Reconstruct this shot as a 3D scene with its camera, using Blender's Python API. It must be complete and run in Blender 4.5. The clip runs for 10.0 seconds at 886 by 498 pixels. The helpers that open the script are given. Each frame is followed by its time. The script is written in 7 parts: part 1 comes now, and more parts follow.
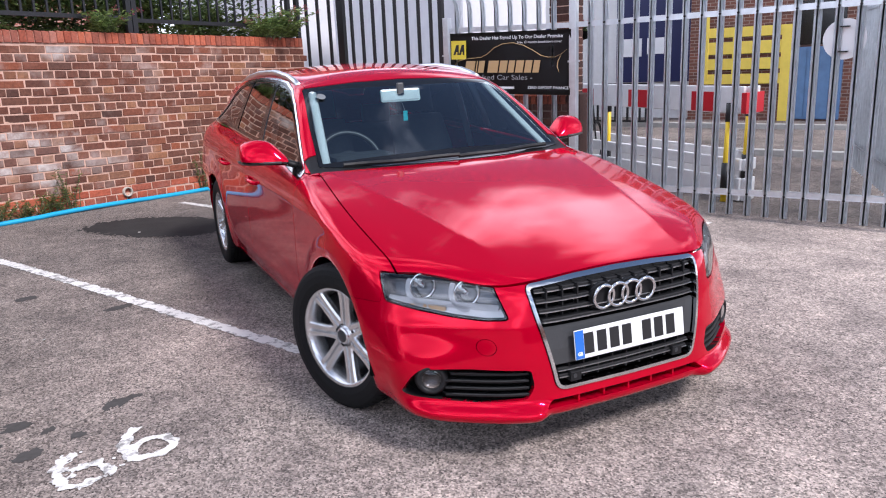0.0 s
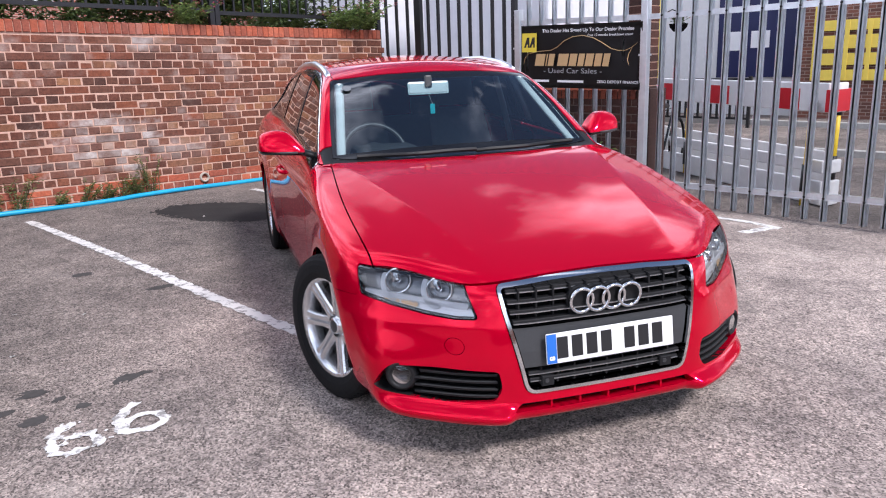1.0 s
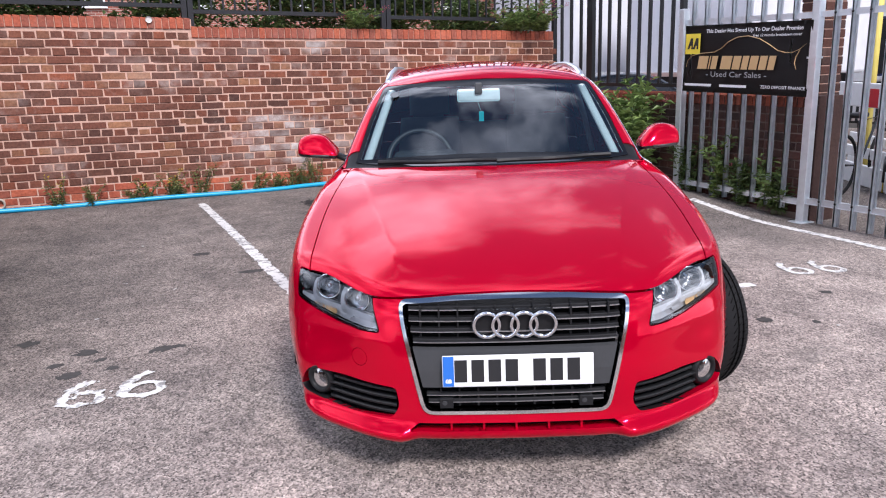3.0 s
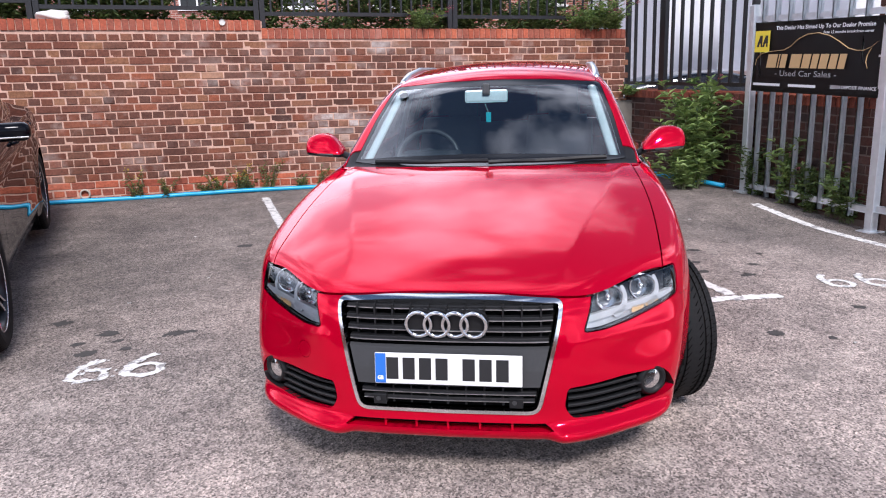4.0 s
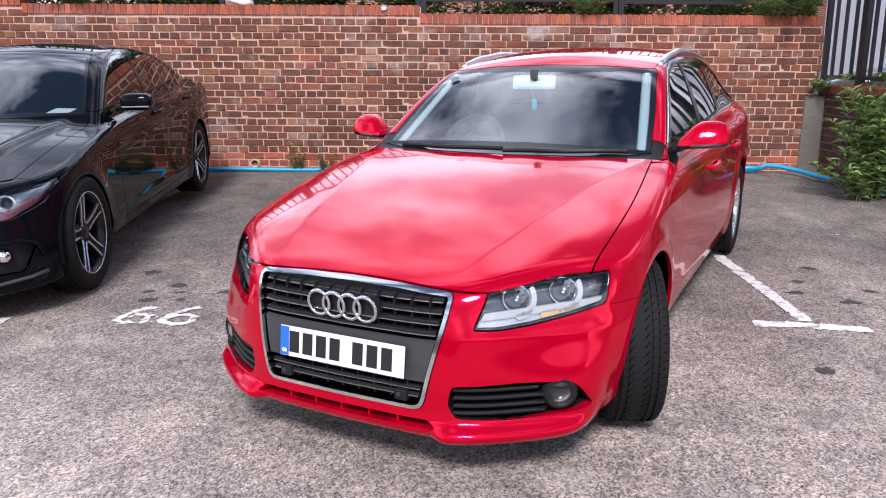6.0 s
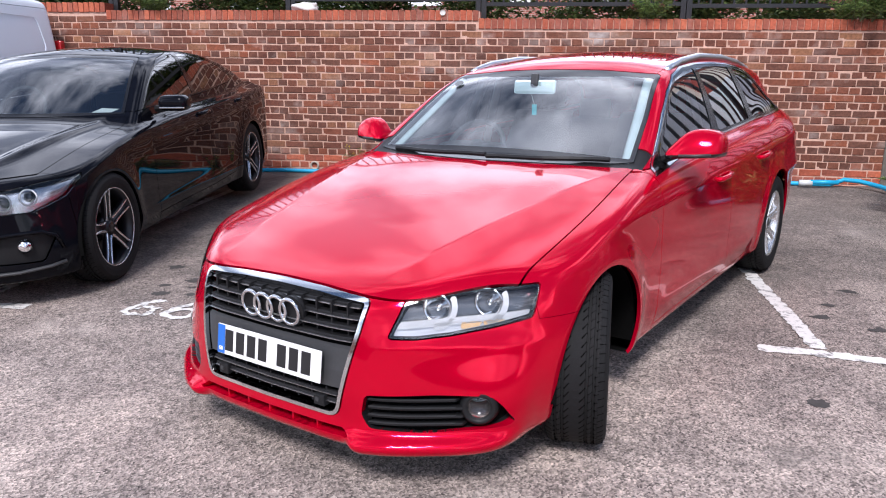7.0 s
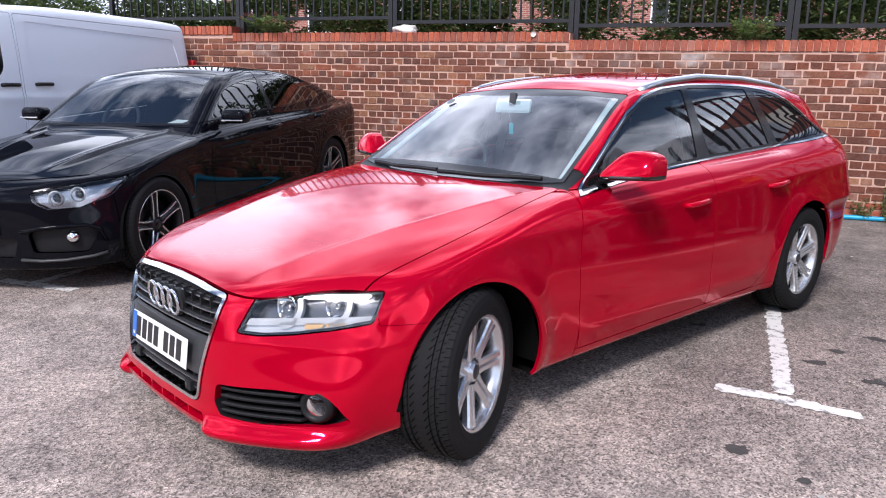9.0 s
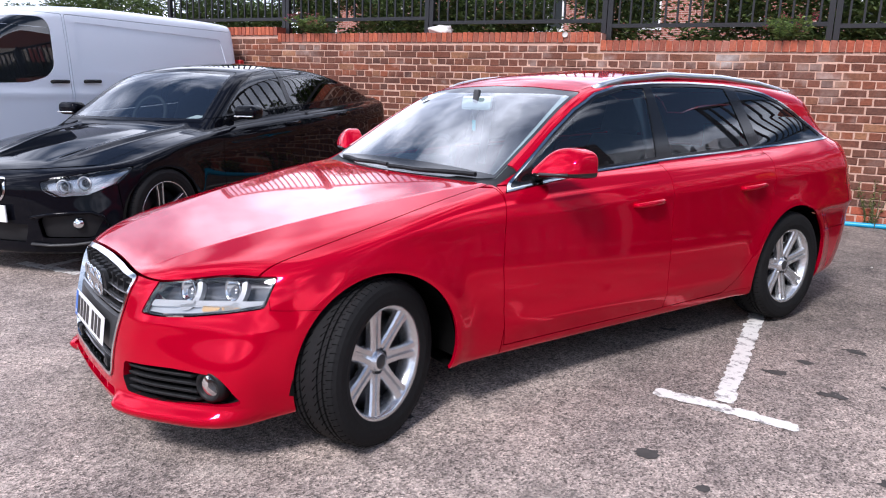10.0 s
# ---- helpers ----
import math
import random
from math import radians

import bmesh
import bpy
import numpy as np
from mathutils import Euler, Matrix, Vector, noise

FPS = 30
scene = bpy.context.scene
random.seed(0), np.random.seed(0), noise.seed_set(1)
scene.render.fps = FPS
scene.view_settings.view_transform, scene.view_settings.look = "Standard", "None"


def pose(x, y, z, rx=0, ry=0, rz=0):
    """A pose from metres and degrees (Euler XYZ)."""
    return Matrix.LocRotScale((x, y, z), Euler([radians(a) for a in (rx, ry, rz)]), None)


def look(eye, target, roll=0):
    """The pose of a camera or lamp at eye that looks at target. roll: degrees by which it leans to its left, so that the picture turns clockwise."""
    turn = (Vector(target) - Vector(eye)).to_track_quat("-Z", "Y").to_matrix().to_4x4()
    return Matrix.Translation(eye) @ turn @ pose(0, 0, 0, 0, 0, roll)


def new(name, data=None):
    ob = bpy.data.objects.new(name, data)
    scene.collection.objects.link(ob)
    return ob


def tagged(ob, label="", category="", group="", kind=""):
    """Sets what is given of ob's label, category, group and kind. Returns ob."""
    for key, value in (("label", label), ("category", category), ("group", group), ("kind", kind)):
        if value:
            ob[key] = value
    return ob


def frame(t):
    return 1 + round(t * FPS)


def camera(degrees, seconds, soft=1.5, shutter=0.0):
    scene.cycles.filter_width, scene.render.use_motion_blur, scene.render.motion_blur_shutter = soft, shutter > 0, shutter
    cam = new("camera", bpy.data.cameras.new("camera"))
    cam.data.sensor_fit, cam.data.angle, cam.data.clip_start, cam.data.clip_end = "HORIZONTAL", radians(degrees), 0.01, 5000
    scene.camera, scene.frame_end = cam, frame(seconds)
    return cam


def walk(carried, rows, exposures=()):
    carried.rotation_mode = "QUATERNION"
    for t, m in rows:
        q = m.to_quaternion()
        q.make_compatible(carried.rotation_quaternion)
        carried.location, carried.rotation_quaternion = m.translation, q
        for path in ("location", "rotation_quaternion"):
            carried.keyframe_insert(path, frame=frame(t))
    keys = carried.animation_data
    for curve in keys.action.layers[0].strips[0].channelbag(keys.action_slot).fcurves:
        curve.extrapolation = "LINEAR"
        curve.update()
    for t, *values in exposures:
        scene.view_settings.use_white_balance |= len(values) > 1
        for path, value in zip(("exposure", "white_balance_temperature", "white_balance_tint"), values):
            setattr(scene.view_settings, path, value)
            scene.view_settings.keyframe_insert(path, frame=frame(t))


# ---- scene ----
cam = camera(61.5, 10.0, 1.1)
PATH = [
    (0, (0.47, 0.486, 1.441), (2.0, 1.68, 0.956), -2.4),
    (0.5, (0.623, 0.295, 1.431), (2.072, 1.582, 0.938), -2.2),
    (1, (0.807, 0.16, 1.425), (2.153, 1.553, 0.932), -2.0),
    (1.5, (1.017, 0.01, 1.449), (2.244, 1.511, 0.958), -1.9),
    (2, (1.255, -0.226, 1.445), (2.355, 1.372, 0.957), -2.0),
    (2.5, (1.489, -0.353, 1.436), (2.453, 1.331, 0.95), -2.1),
    (2.7, (1.595, -0.401, 1.443), (2.505, 1.313, 0.959), -2.0),
    (3.8, (2.22, -0.719, 1.439), (2.84, 1.123, 0.968), -2.1),
    (4, (2.307, -0.753, 1.442), (2.875, 1.105, 0.967), -2.1),
    (4.5, (2.605, -0.788, 1.411), (3.032, 1.106, 0.933), -1.8),
    (5, (2.915, -0.835, 1.4), (3.19, 1.087, 0.918), -1.4),
    (5.5, (3.201, -0.883, 1.404), (3.319, 1.054, 0.916), -1.2),
    (5.7, (3.286, -0.883, 1.4), (3.342, 1.055, 0.909), -1.1),
    (6.8, (3.895, -0.751, 1.347), (3.648, 1.177, 0.876), -0.6),
    (7, (4.007, -0.751, 1.364), (3.712, 1.171, 0.895), -0.6),
    (7.5, (4.23, -0.703, 1.347), (3.814, 1.2, 0.895), -0.3),
    (8, (4.475, -0.61, 1.348), (3.95, 1.27, 0.913), -0.1),
    (8.5, (4.764, -0.597, 1.335), (4.135, 1.254, 0.913), -0.0),
    (9, (5.044, -0.565, 1.337), (4.326, 1.256, 0.925), 0.2),
    (9.5, (5.329, -0.446, 1.318), (4.525, 1.339, 0.911), 0.5),
    (10, (5.646, -0.338, 1.31), (4.74, 1.398, 0.903), 0.7),
]
walk(cam, [(t, look(eye, target, roll)) for t, eye, target, roll in PATH], ((0, 0.17, 6100, 16), (10, 0.17, 6100, 16)))

# ---- light ----
SUN_AZ, SUN_EL = 181.0, 48.0          # compass-like angle from +y towards +x, and height, in degrees
sun_dir = Vector((math.sin(radians(SUN_AZ)) * math.cos(radians(SUN_EL)),
                  math.cos(radians(SUN_AZ)) * math.cos(radians(SUN_EL)), math.sin(radians(SUN_EL))))
world = bpy.data.worlds.new("world")
scene.world = world
world.use_nodes = True
wn = world.node_tree
wn.nodes.clear()
sky = wn.nodes.new("ShaderNodeTexSky")
sky.sky_type, sky.sun_disc = "NISHITA", False
sky.sun_elevation, sky.sun_rotation = radians(SUN_EL), radians(SUN_AZ)
sky.dust_density, sky.air_density = 0.6, 1.0
# broken cloud over the blue
w_co = wn.nodes.new("ShaderNodeTexCoord")
w_map = wn.nodes.new("ShaderNodeMapping")
w_map.inputs["Scale"].default_value = (1.0, 1.0, 1.5)
w_noise = wn.nodes.new("ShaderNodeTexNoise")
w_noise.inputs["Scale"].default_value = 2.7
w_noise.inputs["Detail"].default_value = 6.0
w_noise.inputs["Roughness"].default_value = 0.56
w_noise.inputs["Distortion"].default_value = 0.15
w_ramp = wn.nodes.new("ShaderNodeValToRGB")
w_ramp.color_ramp.elements[0].position, w_ramp.color_ramp.elements[1].position = 0.36, 0.50
w_noise2 = wn.nodes.new("ShaderNodeTexNoise")
w_noise2.inputs["Scale"].default_value = 4.6
w_noise2.inputs["Detail"].default_value = 5.0
w_ramp2 = wn.nodes.new("ShaderNodeValToRGB")
w_ramp2.color_ramp.elements[0].position, w_ramp2.color_ramp.elements[1].position = 0.38, 0.60
w_ramp2.color_ramp.elements[0].color = (8.8, 9.8, 12.0, 1)
w_ramp2.color_ramp.elements[1].color = (29.0, 30.2, 32.6, 1)
w_mix = wn.nodes.new("ShaderNodeMix")
w_mix.data_type = "RGBA"
w_bg = wn.nodes.new("ShaderNodeBackground")
w_bg.inputs["Strength"].default_value = 0.098
w_out = wn.nodes.new("ShaderNodeOutputWorld")
wl = wn.links.new
wl(w_co.outputs["Generated"], w_map.inputs["Vector"])
wl(w_map.outputs[0], w_noise.inputs["Vector"])
wl(w_map.outputs[0], w_noise2.inputs["Vector"])
# the cloud is thicker low down and towards the north
w_dot = wn.nodes.new("ShaderNodeVectorMath")
w_dot.operation = "DOT_PRODUCT"
w_dot.inputs[1].default_value = (-0.15, 0.60, -1.1)
w_bias = wn.nodes.new("ShaderNodeMath")
w_bias.operation = "MULTIPLY_ADD"
w_bias.inputs[1].default_value = 0.15
wl(w_co.outputs["Generated"], w_dot.inputs[0])
wl(w_dot.outputs["Value"], w_bias.inputs[0])
wl(w_noise.outputs["Fac"], w_bias.inputs[2])
wl(w_bias.outputs[0], w_ramp.inputs["Fac"])
wl(w_noise2.outputs["Fac"], w_ramp2.inputs["Fac"])
wl(w_ramp.outputs["Color"], w_mix.inputs["Factor"])
wl(sky.outputs["Color"], w_mix.inputs["A"])
wl(w_ramp2.outputs["Color"], w_mix.inputs["B"])
wl(w_mix.outputs["Result"], w_bg.inputs["Color"])
wl(w_bg.outputs[0], w_out.inputs["Surface"])
sun = new("sun", bpy.data.lights.new("sun", "SUN"))
sun.data.energy, sun.data.angle, sun.data.color = 3.9, radians(14.0), (1.0, 0.955, 0.90)
sun.matrix_world = look(sun_dir * 60, (0, 0, 0))

# ---- materials ----
def rgb(r, g, b):
    return (r, g, b, 1.0)


def mat(name, color, rough=0.6, metal=0.0, vary=0.0, scale=40.0, bump=0.0, coat=0.0, island=0.0, tint=None, big=0.0, spec=0.5):
    """A principled surface with grain at two scales. vary: strength of the grain; big: of slow stains; island: of piece-to-piece change."""
    m = bpy.data.materials.new(name)
    m.use_nodes = True
    nt = m.node_tree
    bs = nt.nodes["Principled BSDF"]
    bs.inputs["Base Color"].default_value = rgb(*color)
    bs.inputs["Roughness"].default_value = rough
    bs.inputs["Metallic"].default_value = metal
    bs.inputs["Coat Weight"].default_value = coat
    bs.inputs["Coat Roughness"].default_value = 0.03
    bs.inputs["Specular IOR Level"].default_value = spec
    if vary or bump or big or island:
        co = nt.nodes.new("ShaderNodeTexCoord")
        n1 = nt.nodes.new("ShaderNodeTexNoise")
        n1.inputs["Scale"].default_value, n1.inputs["Detail"].default_value = scale, 6.0
        nt.links.new(co.outputs["Object"], n1.inputs["Vector"])
        n2 = nt.nodes.new("ShaderNodeTexNoise")
        n2.inputs["Scale"].default_value, n2.inputs["Detail"].default_value = scale / 14, 4.0
        nt.links.new(co.outputs["Object"], n2.inputs["Vector"])
        mul = nt.nodes.new("ShaderNodeMath")
        mul.operation = "MULTIPLY_ADD"
        nt.links.new(n1.outputs["Fac"], mul.inputs[0])
        mul.inputs[1].default_value, mul.inputs[2].default_value = 2 * vary, 1 - vary
        mul2 = nt.nodes.new("ShaderNodeMath")
        mul2.operation = "MULTIPLY_ADD"
        nt.links.new(n2.outputs["Fac"], mul2.inputs[0])
        mul2.inputs[1].default_value, mul2.inputs[2].default_value = 2 * big, 1 - big
        both = nt.nodes.new("ShaderNodeMath")
        both.operation = "MULTIPLY"
        nt.links.new(mul.outputs[0], both.inputs[0])
        nt.links.new(mul2.outputs[0], both.inputs[1])
        last = both.outputs[0]
        if island:
            info = nt.nodes.new("ShaderNodeNewGeometry")
            mi = nt.nodes.new("ShaderNodeMath")
            mi.operation = "MULTIPLY_ADD"
            nt.links.new(info.outputs["Random Per Island"], mi.inputs[0])
            mi.inputs[1].default_value, mi.inputs[2].default_value = 2 * island, 1 - island
            b2 = nt.nodes.new("ShaderNodeMath")
            b2.operation = "MULTIPLY"
            nt.links.new(last, b2.inputs[0])
            nt.links.new(mi.outputs[0], b2.inputs[1])
            last = b2.outputs[0]
        mx = nt.nodes.new("ShaderNodeMix")
        mx.data_type, mx.blend_type = "RGBA", "MULTIPLY"
        mx.inputs["Factor"].default_value = 1.0
        mx.inputs["A"].default_value = rgb(*color)
        nt.links.new(last, mx.inputs["B"])
        nt.links.new(mx.outputs["Result"], bs.inputs["Base Color"])
        if bump:
            bp = nt.nodes.new("ShaderNodeBump")
            bp.inputs["Strength"].default_value = min(1.0, bump)
            bp.inputs["Distance"].default_value = 0.004
            nt.links.new(n1.outputs["Fac"], bp.inputs["Height"])
            nt.links.new(bp.outputs[0], bs.inputs["Normal"])
    return m


def paint(name, color, rough=0.35, gloss=1.0, metal=0.0):
    m = mat(name, color, rough, metal, coat=gloss, spec=0.0)
    nt = m.node_tree
    bs = nt.nodes["Principled BSDF"]
    bs.inputs["Coat IOR"].default_value = 1.24
    co = nt.nodes.new("ShaderNodeTexCoord")
    n = nt.nodes.new("ShaderNodeTexNoise")
    n.inputs["Scale"].default_value, n.inputs["Detail"].default_value = 3.0, 8.0
    nt.links.new(co.outputs["Object"], n.inputs["Vector"])
    r = nt.nodes.new("ShaderNodeMapRange")          # film of dust: uneven gloss of the lacquer
    r.inputs["To Min"].default_value, r.inputs["To Max"].default_value = 0.008, 0.035
    nt.links.new(n.outputs["Fac"], r.inputs["Value"])
    nt.links.new(r.outputs[0], bs.inputs["Coat Roughness"])
    return m


def glass(name, tint, gloss=1.0):
    m = bpy.data.materials.new(name)
    m.use_nodes = True
    nt = m.node_tree
    nt.nodes.clear()
    out = nt.nodes.new("ShaderNodeOutputMaterial")
    mx = nt.nodes.new("ShaderNodeMixShader")
    tr = nt.nodes.new("ShaderNodeBsdfTransparent")
    tr.inputs["Color"].default_value = rgb(*tint)
    gl = nt.nodes.new("ShaderNodeBsdfGlossy")
    gl.inputs["Roughness"].default_value = 0.01
    fr = nt.nodes.new("ShaderNodeFresnel")
    fr.inputs["IOR"].default_value = 1.5
    ga = nt.nodes.new("ShaderNodeMath")
    ga.operation, ga.use_clamp = "MULTIPLY", True
    ga.inputs[1].default_value = gloss
    nt.links.new(fr.outputs[0], ga.inputs[0])
    nt.links.new(ga.outputs[0], mx.inputs["Fac"])
    nt.links.new(tr.outputs[0], mx.inputs[1])
    nt.links.new(gl.outputs[0], mx.inputs[2])
    nt.links.new(mx.outputs[0], out.inputs["Surface"])
    return m


RED = paint("red_paint", (0.56, 0.0001, 0.021), 0.10, gloss=1.0, metal=0.48)
BLACK_PAINT = paint("black_paint", (0.0035, 0.0038, 0.006), 0.3)
WHITE_PAINT = paint("white_van_paint", (0.80, 0.85, 0.93), 0.4)
CHROME = mat("chrome", (0.66, 0.67, 0.68), 0.10, 1.0)
SATIN = mat("satin_aluminium", (0.72, 0.73, 0.75), 0.28, 1.0)
ALLOY = mat("alloy_wheel", (0.74, 0.75, 0.76), 0.27, 0.85, vary=0.08, scale=30)
ALLOY_DARK = mat("dark_alloy", (0.022, 0.022, 0.025), 0.32, 0.5)
RUBBER = mat("tyre_rubber", (0.010, 0.010, 0.0105), 0.75, vary=0.25, scale=60, bump=0.2, spec=0.2)
GROOVE_SHADE = mat("groove_shade", (0.002, 0.002, 0.002), 0.95, spec=0.05)
PLASTIC = mat("black_plastic", (0.011, 0.011, 0.012), 0.5, vary=0.15, scale=120, bump=0.15, spec=0.25)
PLASTIC_GREY = mat("grey_plastic", (0.036, 0.037, 0.039), 0.45, vary=0.12, scale=90)
GLOSS_BLACK = mat("gloss_black", (0.008, 0.008, 0.009), 0.12)
LINER = mat("arch_liner", (0.004, 0.004, 0.004), 0.95, vary=0.3, scale=40, spec=0.05)
GLASS = glass("windscreen_glass", (0.74, 0.85, 0.88), 2.9)
GLASS_SIDE = glass("side_glass", (0.44, 0.52, 0.54), 2.0)
GLASS_DARK = glass("tinted_glass", (0.13, 0.14, 0.15), 1.6)
LENS = glass("clear_lens", (0.93, 0.94, 0.95), 1.7)
FABRIC = mat("grey_seat_cloth", (0.13, 0.135, 0.14), 0.9, vary=0.12, scale=40)
CABIN = mat("dark_cabin_plastic", (0.040, 0.043, 0.046), 0.8, vary=0.1, scale=80, spec=0.2)
HEADLINER = mat("pale_headliner", (0.45, 0.44, 0.42), 0.9, vary=0.06, scale=120)
AMBER = mat("amber_reflector", (0.86, 0.55, 0.26), 0.2)
SILVER_CUP = mat("silver_reflector", (0.85, 0.86, 0.87), 0.12, 1.0)
PLATE_WHITE = mat("plate_white", (0.80, 0.80, 0.79), 0.3)
PLATE_BLUE = mat("plate_blue", (0.02, 0.14, 0.52), 0.35)
INK = mat("black_ink", (0.012, 0.012, 0.013), 0.45)
PAPER = mat("white_paper", (0.8, 0.8, 0.78), 0.7)
CYAN = mat("turquoise_card", (0.02, 0.55, 0.62), 0.5)

# ---- mesh tools ----
def finish(me, material, smooth=True):
    if material:
        me.materials.append(material)
    if smooth:
        me.polygons.foreach_set("use_smooth", [True] * len(me.polygons))
    me.update()
    return me


def part(name, bm, material, parent=None, label="", smooth=False, m=None):
    """Links a bmesh as one mesh object under a thing or a part."""
    me = bpy.data.meshes.new(name)
    bm.to_mesh(me)
    bm.free()
    finish(me, material, smooth)
    ob = new(name, me)
    if parent:
        ob.parent = parent
    if m:
        ob.matrix_basis = m
    if label:
        tagged(ob, label)
    return ob


def raw(name, verts, faces, material, parent=None, normals=None, label="", smooth=True, m=None):
    me = bpy.data.meshes.new(name)
    me.from_pydata([tuple(v) for v in np.asarray(verts, float).tolist()], [], [tuple(f) for f in (faces.tolist() if hasattr(faces, "tolist") else faces)])
    finish(me, material, smooth)
    if normals is not None:
        me.normals_split_custom_set_from_vertices(np.asarray(normals, float).tolist())
    ob = new(name, me)
    if parent:
        ob.parent = parent
    if m:
        ob.matrix_basis = m
    if label:
        tagged(ob, label)
    return ob


def thing(name, label, category, m=None, group="", kind=""):
    ob = new(name)
    ob.empty_display_size = 0.2
    if m:
        ob.matrix_basis = m
    return tagged(ob, label, category, group, kind)


def box(bm, x0, x1, y0, y1, z0, z1, bevel=0.0, m=None, segs=2):
    r = bmesh.ops.create_cube(bm, size=1.0)
    vs = r["verts"]
    bmesh.ops.transform(bm, matrix=Matrix.LocRotScale(((x0 + x1) / 2, (y0 + y1) / 2, (z0 + z1) / 2), None, (x1 - x0, y1 - y0, z1 - z0)), verts=vs)
    if bevel:
        es = list({e for v in vs for e in v.link_edges})
        g = bmesh.ops.bevel(bm, geom=es, offset=bevel, segments=segs, affect="EDGES", profile=0.5)
        vs = list({v for f in g["faces"] for v in f.verts} | {v for v in vs if v.is_valid})
    if m:
        bmesh.ops.transform(bm, matrix=m, verts=[v for v in vs if v.is_valid])
    return bm


def boxed(*a, **k):
    return box(bmesh.new(), *a, **k)


def lathe(profile, steps=48, axis="x", bm=None, caps=False):
    """Turns (radius, along) pairs round an axis."""
    bm = bm or bmesh.new()
    rings = []
    for i in range(steps):
        a = 2 * math.pi * i / steps
        ring = []
        for r, h in profile:
            c, s = r * math.cos(a), r * math.sin(a)
            ring.append(bm.verts.new({"x": (h, c, s), "y": (c, h, -s), "z": (c, s, h)}[axis]))
        rings.append(ring)
    for i in range(steps):
        a, b = rings[i], rings[(i + 1) % steps]
        for j in range(len(profile) - 1):
            bm.faces.new((a[j], b[j], b[j + 1], a[j + 1]))
    if caps:
        bm.faces.new([r[0] for r in rings])
        bm.faces.new([r[-1] for r in reversed(rings)])
    bmesh.ops.recalc_face_normals(bm, faces=bm.faces)
    return bm


def tube(points, radius, sides=8, bm=None, closed=False, flat=1.0, taper=None):
    """A pipe along points."""
    bm = bm or bmesh.new()
    pts = [Vector(p) for p in points]
    n = len(pts)
    rings, up = [], None
    for i, p in enumerate(pts):
        a = pts[i - 1] if (i or closed) else p
        b = pts[(i + 1) % n] if (i < n - 1 or closed) else p
        d = (b - a).normalized()
        if up is None:
            up = Vector((0, 0, 1)) if abs(d.z) < 0.9 else Vector((1, 0, 0))
        side = d.cross(up).normalized()
        up = side.cross(d).normalized()
        r = radius if taper is None else radius * taper[i]
        rings.append([bm.verts.new(p + side * (r * math.cos(2 * math.pi * k / sides)) + up * (r * flat * math.sin(2 * math.pi * k / sides))) for k in range(sides)])
    for i in range(n if closed else n - 1):
        a, b = rings[i], rings[(i + 1) % n]
        for k in range(sides):
            bm.faces.new((a[k], a[(k + 1) % sides], b[(k + 1) % sides], b[k]))
    if not closed:
        bm.faces.new(list(reversed(rings[0])))
        bm.faces.new(rings[-1])
    bmesh.ops.recalc_face_normals(bm, faces=bm.faces)
    return bm


def plate(outline, depth, bm=None, m=None):
    """A flat outline of (a, b) pairs in the x-z plane, made depth thick towards +y."""
    bm = bm or bmesh.new()
    f = [bm.verts.new((a, 0, b)) for a, b in outline]
    k = [bm.verts.new((a, depth, b)) for a, b in outline]
    n = len(f)
    bm.faces.new(f)
    bm.faces.new(list(reversed(k)))
    for i in range(n):
        bm.faces.new((f[i], k[i], k[(i + 1) % n], f[(i + 1) % n]))
    bmesh.ops.recalc_face_normals(bm, faces=bm.faces)
    if m:
        bmesh.ops.transform(bm, matrix=m, verts=f + k)
    return bm


def rounded(pts, r, n=5):
    """Rounds the corners of an outline."""
    out = []
    for i, p in enumerate(pts):
        p, a, b = Vector(p), Vector(pts[i - 1]), Vector(pts[(i + 1) % len(pts)])
        rr = r if not isinstance(r, (list, tuple)) else r[i]
        u, v = (a - p), (b - p)
        q = min(rr, u.length * 0.49, v.length * 0.49)
        s, e = p + u.normalized() * q, p + v.normalized() * q
        for k in range(n + 1):
            t = k / n
            out.append(tuple((1 - t) ** 2 * s + 2 * t * (1 - t) * p + t * t * e))
    return out


def text_mesh(body, size, width=None, height=None, bold=0.0):
    """The faces of a line of built-in lettering, in the x-y plane, its lower left at the origin."""
    c = bpy.data.curves.new("lettering", "FONT")
    c.body, c.size, c.resolution_u, c.offset = body, size, 3, bold
    ob = bpy.data.objects.new("lettering", c)
    me = bpy.data.meshes.new_from_object(ob)
    bpy.data.objects.remove(ob)
    bpy.data.curves.remove(c)
    co = np.empty(len(me.vertices) * 3)
    me.vertices.foreach_get("co", co)
    co = co.reshape(-1, 3)
    lo, hi = co.min(0), co.max(0)
    co -= lo
    sx = width / (hi[0] - lo[0]) if width else 1.0
    sy = height / (hi[1] - lo[1]) if height else sx
    co *= (sx if width else sy, sy, 1)
    me.vertices.foreach_set("co", co.ravel())
    return me


